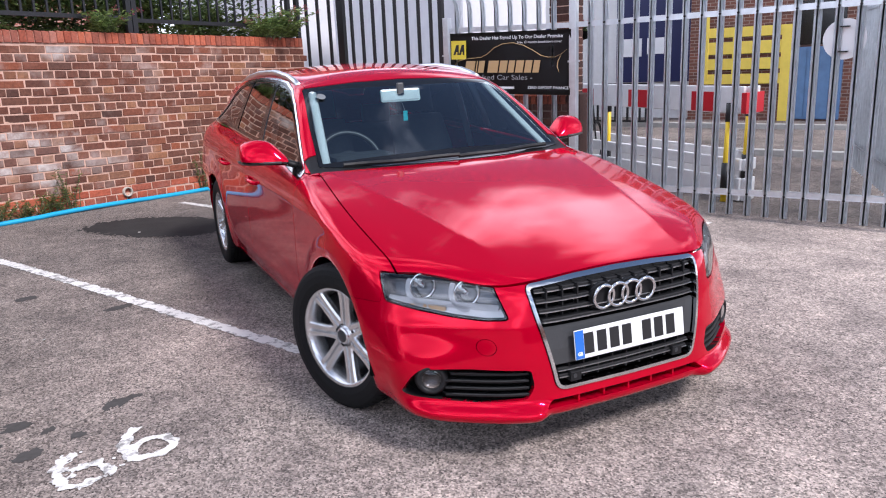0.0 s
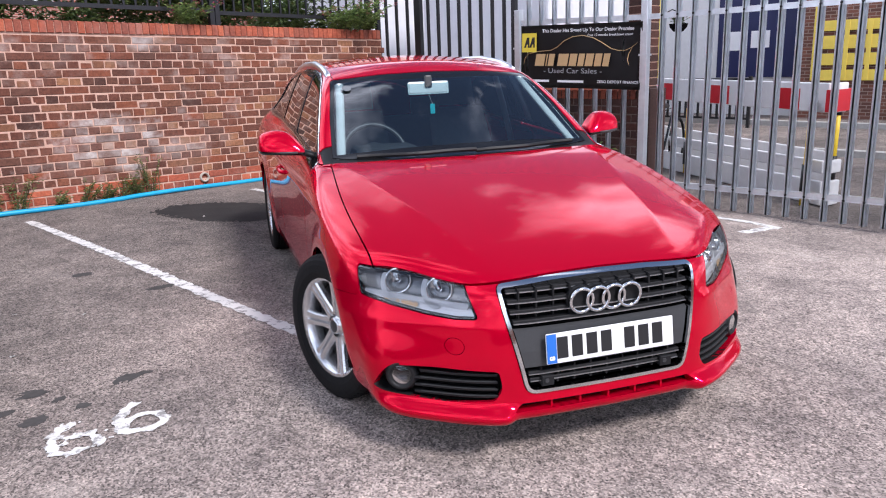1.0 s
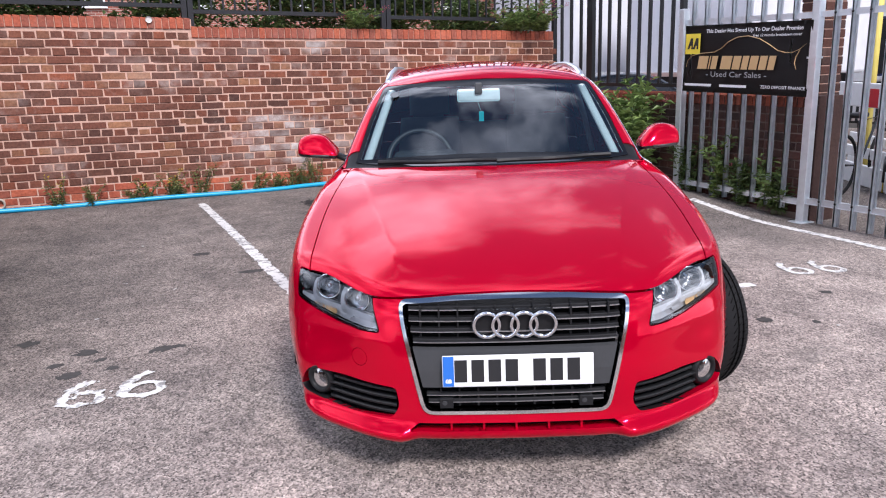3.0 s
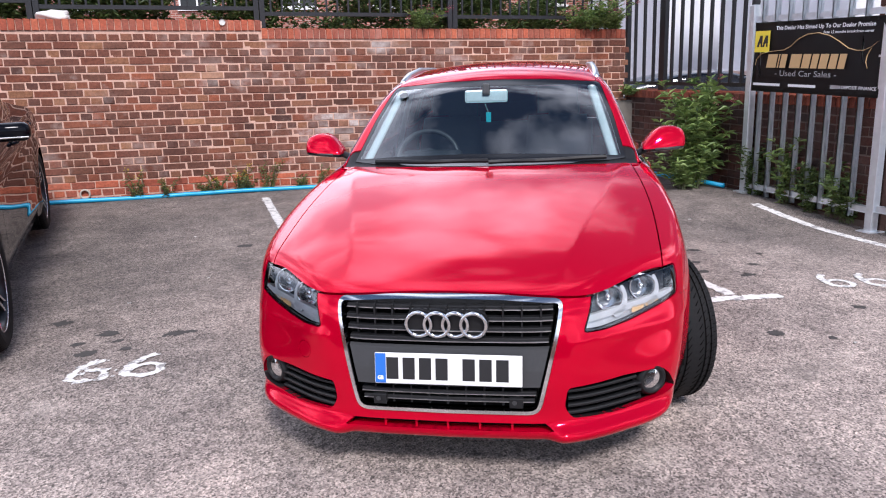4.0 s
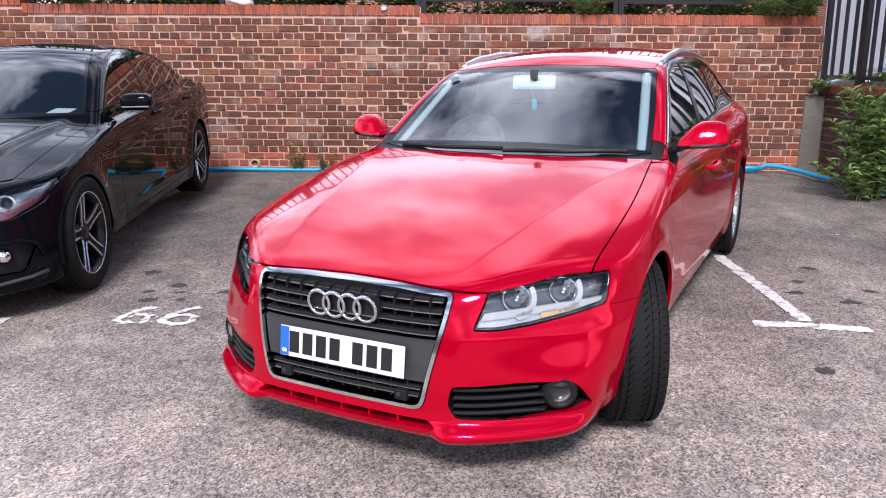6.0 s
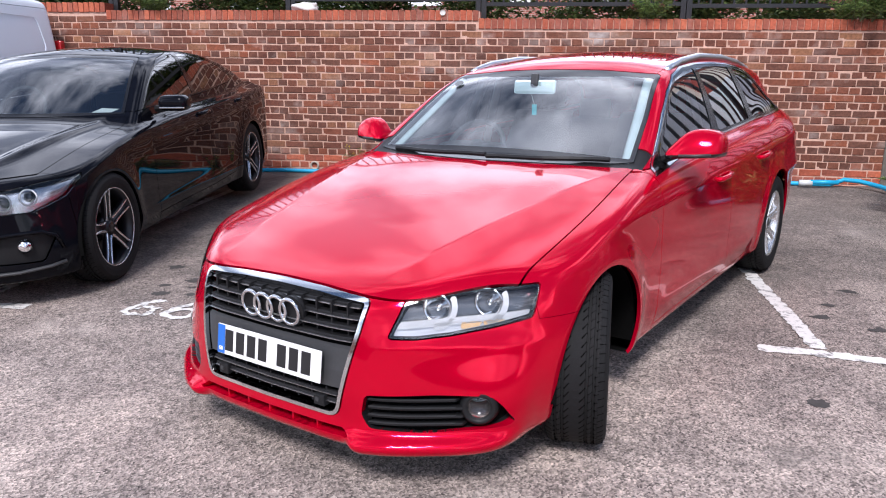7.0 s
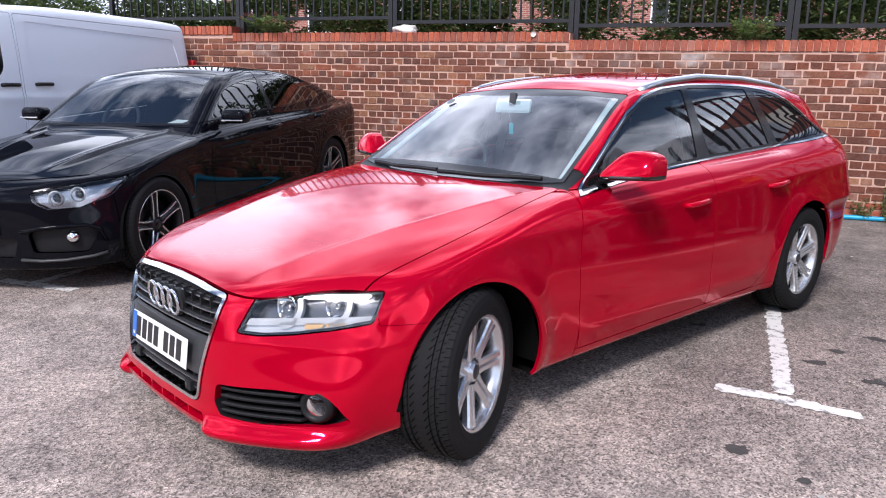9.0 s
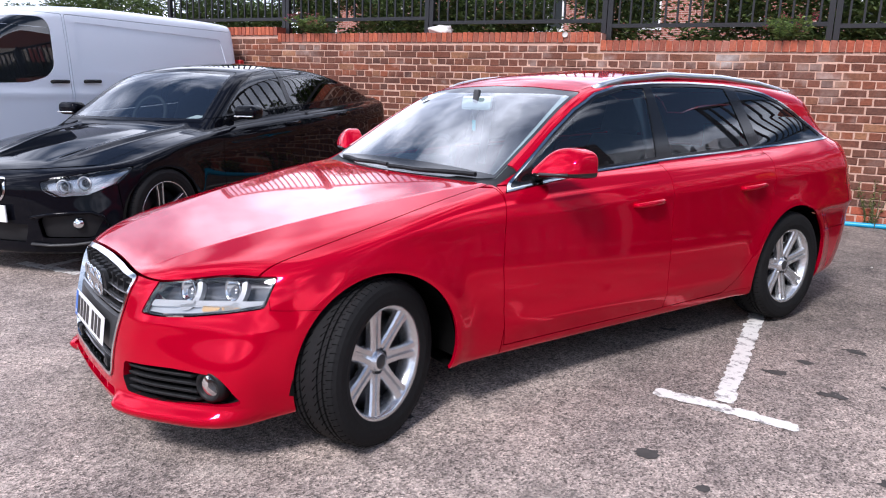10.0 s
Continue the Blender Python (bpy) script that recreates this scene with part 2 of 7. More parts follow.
# ---- smooth shells from a field ----
def curve(xs, ys):
    """A natural cubic through the points."""
    xs, ys = np.asarray(xs, float), np.asarray(ys, float)
    n, h = len(xs), np.diff(xs)
    a = np.zeros((n, n))
    b = np.zeros(n)
    a[0, 0] = a[-1, -1] = 1
    for i in range(1, n - 1):
        a[i, i - 1:i + 2] = h[i - 1], 2 * (h[i - 1] + h[i]), h[i]
        b[i] = 6 * ((ys[i + 1] - ys[i]) / h[i] - (ys[i] - ys[i - 1]) / h[i - 1])
    k = np.linalg.solve(a, b)

    def f(q):
        q = np.asarray(q, float)
        i = np.clip(np.searchsorted(xs, q) - 1, 0, n - 2)
        t = np.clip(q, xs[0], xs[-1])
        l, r = t - xs[i], xs[i + 1] - t
        v = (k[i] * r ** 3 + k[i + 1] * l ** 3) / (6 * h[i]) + (ys[i] / h[i] - k[i] * h[i] / 6) * r + (ys[i + 1] / h[i] - k[i + 1] * h[i] / 6) * l
        s0 = (ys[1] - ys[0]) / h[0] - h[0] * k[1] / 6
        s1 = (ys[-1] - ys[-2]) / h[-1] + h[-1] * k[-2] / 6
        return v + np.where(q < xs[0], (q - xs[0]) * s0, 0) + np.where(q > xs[-1], (q - xs[-1]) * s1, 0)
    return f


def smax(a, b, k):
    h = np.maximum(k - np.abs(a - b), 0) / k
    return np.maximum(a, b) + h * h * h * k / 6


def smin(a, b, k):
    return -smax(-a, -b, k)


def step01(a, b, x):
    t = np.clip((x - a) / (b - a), 0, 1)
    return t * t * t * (t * (6 * t - 15) + 10)


def poly_d(u, v, pts):
    """Signed distance to an outline, negative inside."""
    d = np.full(np.shape(u), 1e9)
    inside = np.zeros(np.shape(u), bool)
    n = len(pts)
    for i in range(n):
        (ax, ay), (bx, by) = pts[i], pts[(i + 1) % n]
        ex, ey = bx - ax, by - ay
        wx, wy = u - ax, v - ay
        t = np.clip((wx * ex + wy * ey) / (ex * ex + ey * ey), 0, 1)
        d = np.minimum(d, (wx - ex * t) ** 2 + (wy - ey * t) ** 2)
        c = ((ay <= v) & (by > v)) | ((by <= v) & (ay > v))
        with np.errstate(divide="ignore", invalid="ignore"):
            xi = ax + (v - ay) * ex / (ey if ey else 1e-12)
        inside ^= c & (u < xi)
    return np.where(inside, -1, 1) * np.sqrt(d)


def gradient(field, p, e=0.002):
    g = np.empty_like(p)
    for i in range(3):
        d = np.zeros(3)
        d[i] = e
        a, b = p + d, p - d
        g[:, i] = (field(a[:, 0], a[:, 1], a[:, 2]) - field(b[:, 0], b[:, 1], b[:, 2])) / (2 * e)
    return g


def shell(field, lo, hi, step):
    """The zero surface of a field inside a box: points, triangles, normals."""
    ax = [np.arange(l, h + step, step) for l, h in zip(lo, hi)]
    X, Y, Z = np.meshgrid(*ax, indexing="ij")
    f = field(X, Y, Z)
    s = f < 0
    nx, ny, nz = (n - 1 for n in f.shape)
    mixed = np.zeros((nx, ny, nz), bool)
    acc = np.zeros((nx, ny, nz, 3))
    cnt = np.zeros((nx, ny, nz))
    corner = [(i, j, k) for i in (0, 1) for j in (0, 1) for k in (0, 1)]
    cut = lambda a, c: a[c[0]:c[0] + nx, c[1]:c[1] + ny, c[2]:c[2] + nz]
    for c in corner:
        for d in range(3):
            if c[d]:
                continue
            e = list(c)
            e[d] = 1
            fa, fb = cut(f, c), cut(f, e)
            x = (fa < 0) != (fb < 0)
            with np.errstate(divide="ignore", invalid="ignore"):
                t = np.where(x, fa / (fa - fb), 0)
            cnt += x
            for q in range(3):
                acc[..., q] += np.where(x, c[q] + (t if q == d else 0), 0)
    mixed = cnt > 0
    idx = np.full((nx, ny, nz), -1)
    idx[mixed] = np.arange(mixed.sum())
    base = np.argwhere(mixed)
    p = np.array(lo) + (base + acc[mixed] / cnt[mixed][:, None]) * step
    quads = []
    for d in range(3):
        o = [q for q in range(3) if q != d]
        a = np.take(s, range(f.shape[d] - 1), d)
        b = np.take(s, range(1, f.shape[d]), d)
        w = np.argwhere(a != b)
        w = w[(w[:, o[0]] > 0) & (w[:, o[1]] > 0) & (w[:, o[0]] < (nx, ny, nz)[o[0]]) & (w[:, o[1]] < (nx, ny, nz)[o[1]])]
        g = []
        for du, dv in ((1, 1), (0, 1), (0, 0), (1, 0)):
            c = w.copy()
            c[:, o[0]] -= du
            c[:, o[1]] -= dv
            g.append(idx[c[:, 0], c[:, 1], c[:, 2]])
        g = np.stack(g, 1)
        flip = a[w[:, 0], w[:, 1], w[:, 2]] ^ (d == 1)
        g[~flip] = g[~flip][:, ::-1]
        quads.append(g)
    quads = np.concatenate(quads)
    for _ in range(4):
        g = gradient(field, p)
        v = field(p[:, 0], p[:, 1], p[:, 2])
        p -= np.clip(v / np.maximum((g * g).sum(1), 0.05), -step, step)[:, None] * g
    tri = np.concatenate((quads[:, [0, 1, 2]], quads[:, [0, 2, 3]]))
    return p, tri, unit(gradient(field, p))


def unit(g):
    return g / np.maximum(np.linalg.norm(g, axis=1), 1e-9)[:, None]


def compact(p, tri, n):
    used, inv = np.unique(tri.ravel(), return_inverse=True)
    return p[used], inv.reshape(-1, 3), n[used]


def split(mesh, g):
    """Cuts a shell along g = 0: the inside (g < 0) and the rest."""
    p, tri, n = mesh
    if not len(tri):
        return mesh, mesh
    v = g(p[:, 0], p[:, 1], p[:, 2])
    v = np.where(np.abs(v) < 1e-6, 1e-6, v)
    s = v < 0
    t = s[tri]
    k = t.sum(1)
    inn, out = tri[k == 3], tri[k == 0]
    mid = tri[(k == 1) | (k == 2)]
    if len(mid):
        tm = s[mid]
        lone_in = tm.sum(1) == 1
        lone = np.where(lone_in, tm.argmax(1), (~tm).argmax(1))
        r = np.arange(len(mid))
        a, b, c = (mid[r, (lone + i) % 3] for i in range(3))
        e = np.concatenate((np.stack((a, b), 1), np.stack((a, c), 1)))
        es, inv = np.unique(np.sort(e, 1), axis=0, return_inverse=True)
        inv = inv.ravel()
        A, B = es[:, 0], es[:, 1]
        lo, hi = np.zeros(len(es)), np.ones(len(es))
        va = v[A]
        w = np.abs(v[A]) / (np.abs(v[A]) + np.abs(v[B]))
        for it in range(9):
            q = p[A] + (p[B] - p[A]) * w[:, None]
            vq = g(q[:, 0], q[:, 1], q[:, 2])
            same = (vq < 0) == (va < 0)
            lo, hi = np.where(same, w, lo), np.where(same, hi, w)
            w = (lo + hi) / 2
        q = p[A] + (p[B] - p[A]) * w[:, None]
        nq = unit(n[A] + (n[B] - n[A]) * w[:, None])
        i1, i2 = len(p) + inv[:len(mid)], len(p) + inv[len(mid):]
        one = np.stack((a, i1, i2), 1)
        two = np.concatenate((np.stack((i1, b, c), 1), np.stack((i1, c, i2), 1)))
        li2 = np.concatenate((lone_in, lone_in))
        inn = np.concatenate((inn, one[lone_in], two[~li2]))
        out = np.concatenate((out, one[~lone_in], two[li2]))
        p, n = np.concatenate((p, q)), np.concatenate((n, nq))
    return compact(p, inn, n), compact(p, out, n)


def rimmed(mesh, depth, lift=0.0, field=None):
    """Gives a piece of shell turned-in edges, so that it has thickness."""
    p, tri, n = mesh
    p = p + n * lift
    e = np.concatenate((tri[:, [0, 1]], tri[:, [1, 2]], tri[:, [2, 0]]))
    key = np.sort(e, 1)
    _, first, count = np.unique(key, axis=0, return_index=True, return_counts=True)
    b = e[first[count == 1]]
    m0 = len(p)
    d = p[b[:, 1]] - p[b[:, 0]]
    side = unit(np.cross(d, n[b[:, 0]]))
    v = np.concatenate((p[b[:, 0]], p[b[:, 1]], p[b[:, 1]] - n[b[:, 1]] * depth, p[b[:, 0]] - n[b[:, 0]] * depth))
    k = len(b)
    i = np.arange(k) + m0
    f = np.concatenate((np.stack((i + k, i, i + 3 * k), 1), np.stack((i + k, i + 3 * k, i + 2 * k), 1)))
    return np.concatenate((p, v)), np.concatenate((tri, f)), np.concatenate((n, side, side, side, side))


def panel(name, mesh, material, parent, depth=0.012, lift=0.0, label=""):
    p, tri, n = rimmed(mesh, depth, lift) if depth else (mesh[0] + mesh[2] * lift, mesh[1], mesh[2])
    return raw(name, p, tri, material, parent, n, label)

# ---- ground ----
def soft(a, b, x):
    t = min(1.0, max(0.0, (x - a) / (b - a)))
    return t * t * (3 - 2 * t)


def ground_z(x, y):
    """The yard lifts towards the far left corner and falls towards the gate."""
    lift = (0.074 - 0.0135 * min(6.5, max(-5.0, x))) * soft(3.2, 6.6, y)
    dip = 0.024 * soft(3.15, 2.65, y)
    fall = dip + 0.16 * soft(4.9, 8.3, x) * (1 - 0.85 * soft(4.4, 6.2, y) * (1 - soft(7.9, 9.0, x)))
    return lift - fall


def nodes_of(m):
    return m.node_tree, m.node_tree.nodes, m.node_tree.links, m.node_tree.nodes["Principled BSDF"]


def asphalt(name, base, light, stain):
    m = bpy.data.materials.new(name)
    m.use_nodes = True
    nt, nd, ln, bs = nodes_of(m)
    co = nd.new("ShaderNodeTexCoord")

    def noise_at(scale, detail=5.0, rough=0.55):
        n = nd.new("ShaderNodeTexNoise")
        n.inputs["Scale"].default_value, n.inputs["Detail"].default_value, n.inputs["Roughness"].default_value = scale, detail, rough
        ln.new(co.outputs["Object"], n.inputs["Vector"])
        return n.outputs["Fac"]

    def ramp(src, a, b, ca, cb):
        r = nd.new("ShaderNodeValToRGB")
        r.color_ramp.elements[0].position, r.color_ramp.elements[1].position = a, b
        r.color_ramp.elements[0].color, r.color_ramp.elements[1].color = rgb(*ca), rgb(*cb)
        ln.new(src, r.inputs["Fac"])
        return r.outputs["Color"]

    def mix(fac, a, b, mode="MIX"):
        x = nd.new("ShaderNodeMix")
        x.data_type, x.blend_type = "RGBA", mode
        for key, v in (("Factor", fac), ("A", a), ("B", b)):
            if isinstance(v, (int, float)):
                x.inputs[key].default_value = v
            elif isinstance(v, tuple):
                x.inputs[key].default_value = rgb(*v)
            else:
                ln.new(v, x.inputs[key])
        return x.outputs["Result"]
    vor = nd.new("ShaderNodeTexVoronoi")
    vor.inputs["Scale"].default_value = 135.0
    ln.new(co.outputs["Object"], vor.inputs["Vector"])
    chips = ramp(vor.outputs["Color"], 0.08, 0.92, (0.24, 0.236, 0.236), (1.9, 1.87, 1.85))
    col = ramp(noise_at(0.55, 4), 0.32, 0.68, base, light)
    col = mix(1.0, col, chips, "MULTIPLY")
    col = mix(1.0, col, ramp(noise_at(26, 8, 0.8), 0.30, 0.70, (0.48, 0.48, 0.49), (1.42, 1.40, 1.38)), "MULTIPLY")
    col = mix(ramp(noise_at(1.7, 5, 0.62), 0.62, 0.72, (0, 0, 0), (0.55, 0.55, 0.55)), col, ramp(noise_at(9, 3), 0.3, 0.7, stain, tuple(1.5 * c for c in stain)))
    col = mix(ramp(noise_at(1.1, 6, 0.6), 0.60, 0.74, (0, 0, 0), (0.5, 0.5, 0.5)), col, ramp(noise_at(30, 3), 0.3, 0.7, (0.40, 0.37, 0.34), (0.52, 0.48, 0.45)))
    col = mix(1.0, col, ramp(noise_at(3.4, 6, 0.68), 0.32, 0.68, (0.68, 0.67, 0.67), (1.22, 1.20, 1.17)), "MULTIPLY")
    # the bays and the street past the gate are darker than the lane
    sep = nd.new("ShaderNodeSeparateXYZ")
    ln.new(co.outputs["Object"], sep.inputs[0])
    wob = nd.new("ShaderNodeMath")
    wob.operation = "MULTIPLY_ADD"
    wob.inputs[1].default_value = 3.0
    ln.new(noise_at(0.9, 5, 0.6), wob.inputs[0])
    ln.new(sep.outputs["Y"], wob.inputs[2])
    lane = nd.new("ShaderNodeMapRange")
    lane.interpolation_type = "SMOOTHSTEP"
    lane.inputs["From Min"].default_value, lane.inputs["From Max"].default_value = 3.6, 6.6
    ln.new(wob.outputs[0], lane.inputs["Value"])
    street = nd.new("ShaderNodeMapRange")
    street.inputs["From Min"].default_value, street.inputs["From Max"].default_value = 8.0, 8.3
    ln.new(sep.outputs["X"], street.inputs["Value"])
    both = nd.new("ShaderNodeMath")
    both.operation = "MAXIMUM"
    ln.new(lane.outputs[0], both.inputs[0])
    ln.new(street.outputs[0], both.inputs[1])
    col = mix(1.0, col, ramp(both.outputs[0], 0.0, 1.0, (1.19, 1.15, 1.13), (0.63, 0.62, 0.61)), "MULTIPLY")
    col = mix(ramp(noise_at(60, 4, 0.6), 0.66, 0.72, (0, 0, 0), (0.7, 0.7, 0.7)), col, (0.055, 0.052, 0.05))
    ln.new(col, bs.inputs["Base Color"])
    bs.inputs["Roughness"].default_value = 0.86
    bs.inputs["Specular IOR Level"].default_value = 0.25
    bp = nd.new("ShaderNodeBump")
    bp.inputs["Strength"].default_value, bp.inputs["Distance"].default_value = 0.7, 0.006
    ln.new(vor.outputs["Distance"], bp.inputs["Height"])
    ln.new(bp.outputs[0], bs.inputs["Normal"])
    return m


ASPHALT = asphalt("worn_asphalt", (0.205, 0.186, 0.176), (0.375, 0.332, 0.306), (0.075, 0.070, 0.067))
xs = sorted(set([-150, -90, -50, -30, -20, -14] + [round(-10 + 0.35 * i, 3) for i in range(60)] + [13, 18, 25, 40, 80, 150]))
ys = sorted(set([-150, -90, -50, -30, -15, -8] + [round(-5 + 0.35 * i, 3) for i in range(46)] + [13, 18, 25, 40, 80, 150]))
gv = [(x, y, ground_z(x, y)) for y in ys for x in xs]
gf = [(j * len(xs) + i, j * len(xs) + i + 1, (j + 1) * len(xs) + i + 1, (j + 1) * len(xs) + i) for j in range(len(ys) - 1) for i in range(len(xs) - 1)]
tagged(raw("ground", gv, gf, ASPHALT), "grey worn asphalt of a car park", "ground", kind="structure")

# ---- paint on the ground ----
ROAD_PAINT = bpy.data.materials.new("worn_white_road_paint")
ROAD_PAINT.use_nodes = True
nt, nd, ln, bs = nodes_of(ROAD_PAINT)
co = nd.new("ShaderNodeTexCoord")
n1 = nd.new("ShaderNodeTexNoise")
n1.inputs["Scale"].default_value, n1.inputs["Detail"].default_value, n1.inputs["Roughness"].default_value = 16.0, 8.0, 0.72
ln.new(co.outputs["Object"], n1.inputs["Vector"])
r1 = nd.new("ShaderNodeValToRGB")
r1.color_ramp.elements[0].position, r1.color_ramp.elements[1].position = 0.40, 0.49
r1.color_ramp.elements[0].color, r1.color_ramp.elements[1].color = rgb(0.24, 0.23, 0.22), rgb(0.68, 0.66, 0.63)
ln.new(n1.outputs["Fac"], r1.inputs["Fac"])
ln.new(r1.outputs["Color"], bs.inputs["Base Color"])
bs.inputs["Roughness"].default_value = 0.8


def draped(name, outline, label, lift=0.004, cell=0.08, material=None, wear=0.019, seed=1, category="road marking"):
    """A thin patch of paint with ragged edges that lies on the ground."""
    u = [p[0] for p in outline]
    v = [p[1] for p in outline]
    gx = np.arange(min(u) - 0.02, max(u) + 0.021, cell / 4)
    gy = np.arange(min(v) - 0.02, max(v) + 0.021, cell / 4)
    X, Y = np.meshgrid(gx, gy, indexing="ij")
    n = X.shape[1]
    p = np.stack((X.ravel(), Y.ravel(), np.zeros(X.size)), 1)
    i = np.arange((len(gx) - 1) * n).reshape(-1, n)[:, :-1].ravel()
    tri = np.concatenate((np.stack((i, i + n, i + n + 1), 1), np.stack((i, i + n + 1, i + 1), 1)))

    def g(x, y, z):
        w = np.array([noise.noise(Vector((a * 23 + seed * 7, b * 23, seed))) + 0.6 * noise.noise(Vector((a * 70, b * 70, seed + 5))) for a, b in zip(x, y)])
        return poly_d(x, y, outline) + wear * w
    inn, _ = split((p, tri, np.tile((0.0, 0.0, 1.0), (len(p), 1))), g)
    q = inn[0].copy()
    q[:, 2] = [ground_z(a, b) + lift for a, b in q[:, :2]]
    return tagged(raw(name, q, inn[1], material or ROAD_PAINT), label, category, kind="structure")


def strip(x0, y0, x1, y1, w):
    d = Vector((x1 - x0, y1 - y0)).normalized() * (w / 2)
    return [(x0 - d.y, y0 + d.x), (x0 + d.y, y0 - d.x), (x1 + d.y, y1 - d.x), (x1 - d.y, y1 + d.x)]


draped("bay_line", strip(2.86, 8.05, 2.905, 2.95, 0.085), "worn white bay line on the asphalt", seed=2)
draped("bay_line", strip(5.315, 8.05, 5.325, 2.99, 0.088), "worn white bay line on the asphalt", seed=3)
draped("bay_crossbar", strip(5.02, 2.955, 5.635, 2.890, 0.075), "worn white crossbar at a bay line's end", seed=4)
draped("bay_line", strip(7.66, 5.6, 7.55, 2.75, 0.10), "worn white bay line on the asphalt", seed=5)
draped("bay_crossbar", strip(7.05, 2.87, 7.60, 2.80, 0.09), "worn white crossbar at a bay line's end", seed=6)
draped("bay_line", strip(0.42, 7.5, 0.47, 3.1, 0.09), "worn white bay line on the asphalt", seed=7)
draped("bay_crossbar", strip(0.18, 3.11, 0.88, 3.10, 0.085), "worn white crossbar at a bay line's end", seed=8)


def figure_six(x, y, s, seed, turn=0.0, wear=0.012, name="painted_figure", label="worn white bay number six on the asphalt"):
    """A painted 6 whose foot points to the camera's side of the yard."""
    inner = [(0.062 * math.cos(a) + 0.004, 0.092 + 0.046 * math.sin(a)) for a in np.linspace(0, 2 * math.pi, 18)[:-1]]
    body = [(0.115 * math.cos(a), 0.092 + 0.092 * math.sin(a)) for a in np.linspace(radians(60), radians(-180), 26)] + [(-0.105, 0.15), (-0.080, 0.215), (-0.03, 0.275), (0.045, 0.320), (0.075, 0.280), (0.02, 0.245), (-0.015, 0.21), (-0.03, 0.18), (0.02, 0.186)]
    c, d = math.cos(radians(turn)), math.sin(radians(turn))
    place = lambda q: [(x + s * (a * c - b * d), y + s * (a * d + b * c)) for a, b in q]
    ob, ib = place(body), place(inner)
    gx = np.arange(x - 0.3 * s, x + 0.3 * s, 0.012)
    gy = np.arange(y - 0.15 * s, y + 0.45 * s, 0.012)
    X, Y = np.meshgrid(gx, gy, indexing="ij")
    n = X.shape[1]
    p = np.stack((X.ravel(), Y.ravel(), np.zeros(X.size)), 1)
    i = np.arange((len(gx) - 1) * n).reshape(-1, n)[:, :-1].ravel()
    tri = np.concatenate((np.stack((i, i + n, i + n + 1), 1), np.stack((i, i + n + 1, i + 1), 1)))

    def g(u, v, z):
        w = np.array([noise.noise(Vector((a * 26 + seed * 9, b * 26, seed))) + 0.6 * noise.noise(Vector((a * 80, b * 80, seed))) for a, b in zip(u, v)])
        return np.maximum(poly_d(u, v, ob), -poly_d(u, v, ib)) + wear * w + 0.004
    inn, _ = split((p, tri, np.tile((0.0, 0.0, 1.0), (len(p), 1))), g)
    q = inn[0].copy()
    q[:, 2] = [ground_z(a, b) + 0.004 for a, b in q[:, :2]]
    return tagged(raw(name, q, inn[1], ROAD_PAINT), label, "road marking", kind="structure")


figure_six(1.865, 3.00, 1.0, 1, wear=0.018)
figure_six(1.61, 3.02, 1.0, 2, wear=0.042)
figure_six(6.22, 2.93, 1.0, 3)
figure_six(6.52, 2.90, 1.0, 4)
figure_six(-0.85, 3.02, 1.0, 6)
OIL = mat("oil_stain", (0.070, 0.065, 0.062), 0.85, spec=0.15, vary=0.4, scale=30, big=0.3)
for k, (x, y, a, b) in enumerate(((2.02, 3.60, 0.13, 0.05), (1.63, 3.75, 0.09, 0.06), (1.55, 3.45, 0.07, 0.06), (1.75, 3.45, 0.05, 0.04), (2.75, 4.9, 0.12, 0.06), (2.5, 5.6, 0.10, 0.06), (5.13, 2.36, 0.06, 0.05),
                                  (5.5, 3.5, 0.07, 0.05), (5.75, 3.35, 0.08, 0.05), (5.62, 3.75, 0.05, 0.04), (4.9, 3.9, 0.06, 0.04), (5.95, 2.6, 0.05, 0.04), (4.15, 2.2, 0.05, 0.035), (1.35, 4.05, 0.08, 0.06), (1.48, 3.62, 0.05, 0.04), (1.70, 3.60, 0.04, 0.03), (5.35, 2.2, 0.03, 0.025), (6.0, 3.6, 0.06, 0.04), (5.85, 4.1, 0.07, 0.05), (6.3, 3.9, 0.05, 0.04))):
    draped("oil_stain", [(x + 0.75 * a * math.cos(t), y + 0.75 * b * math.sin(t)) for t in np.linspace(0, 2 * math.pi, 16)[:-1]], "dark oil stain on the asphalt", 0.002, 0.06, OIL, 0.03, k, "stain")


DAMP = mat("damp_stain", (0.034, 0.032, 0.031), 0.8, spec=0.15, vary=0.3, scale=60, big=0.35, bump=0.3)
draped("damp_stain", [(3.86, 7.55), (4.15, 7.75), (4.55, 7.6), (4.85, 7.15), (4.95, 6.6), (4.6, 6.25), (4.25, 6.3), (3.98, 6.7), (3.88, 7.1)], "large dark damp stain on the asphalt", 0.002, 0.08, DAMP, 0.10, 33, "stain")

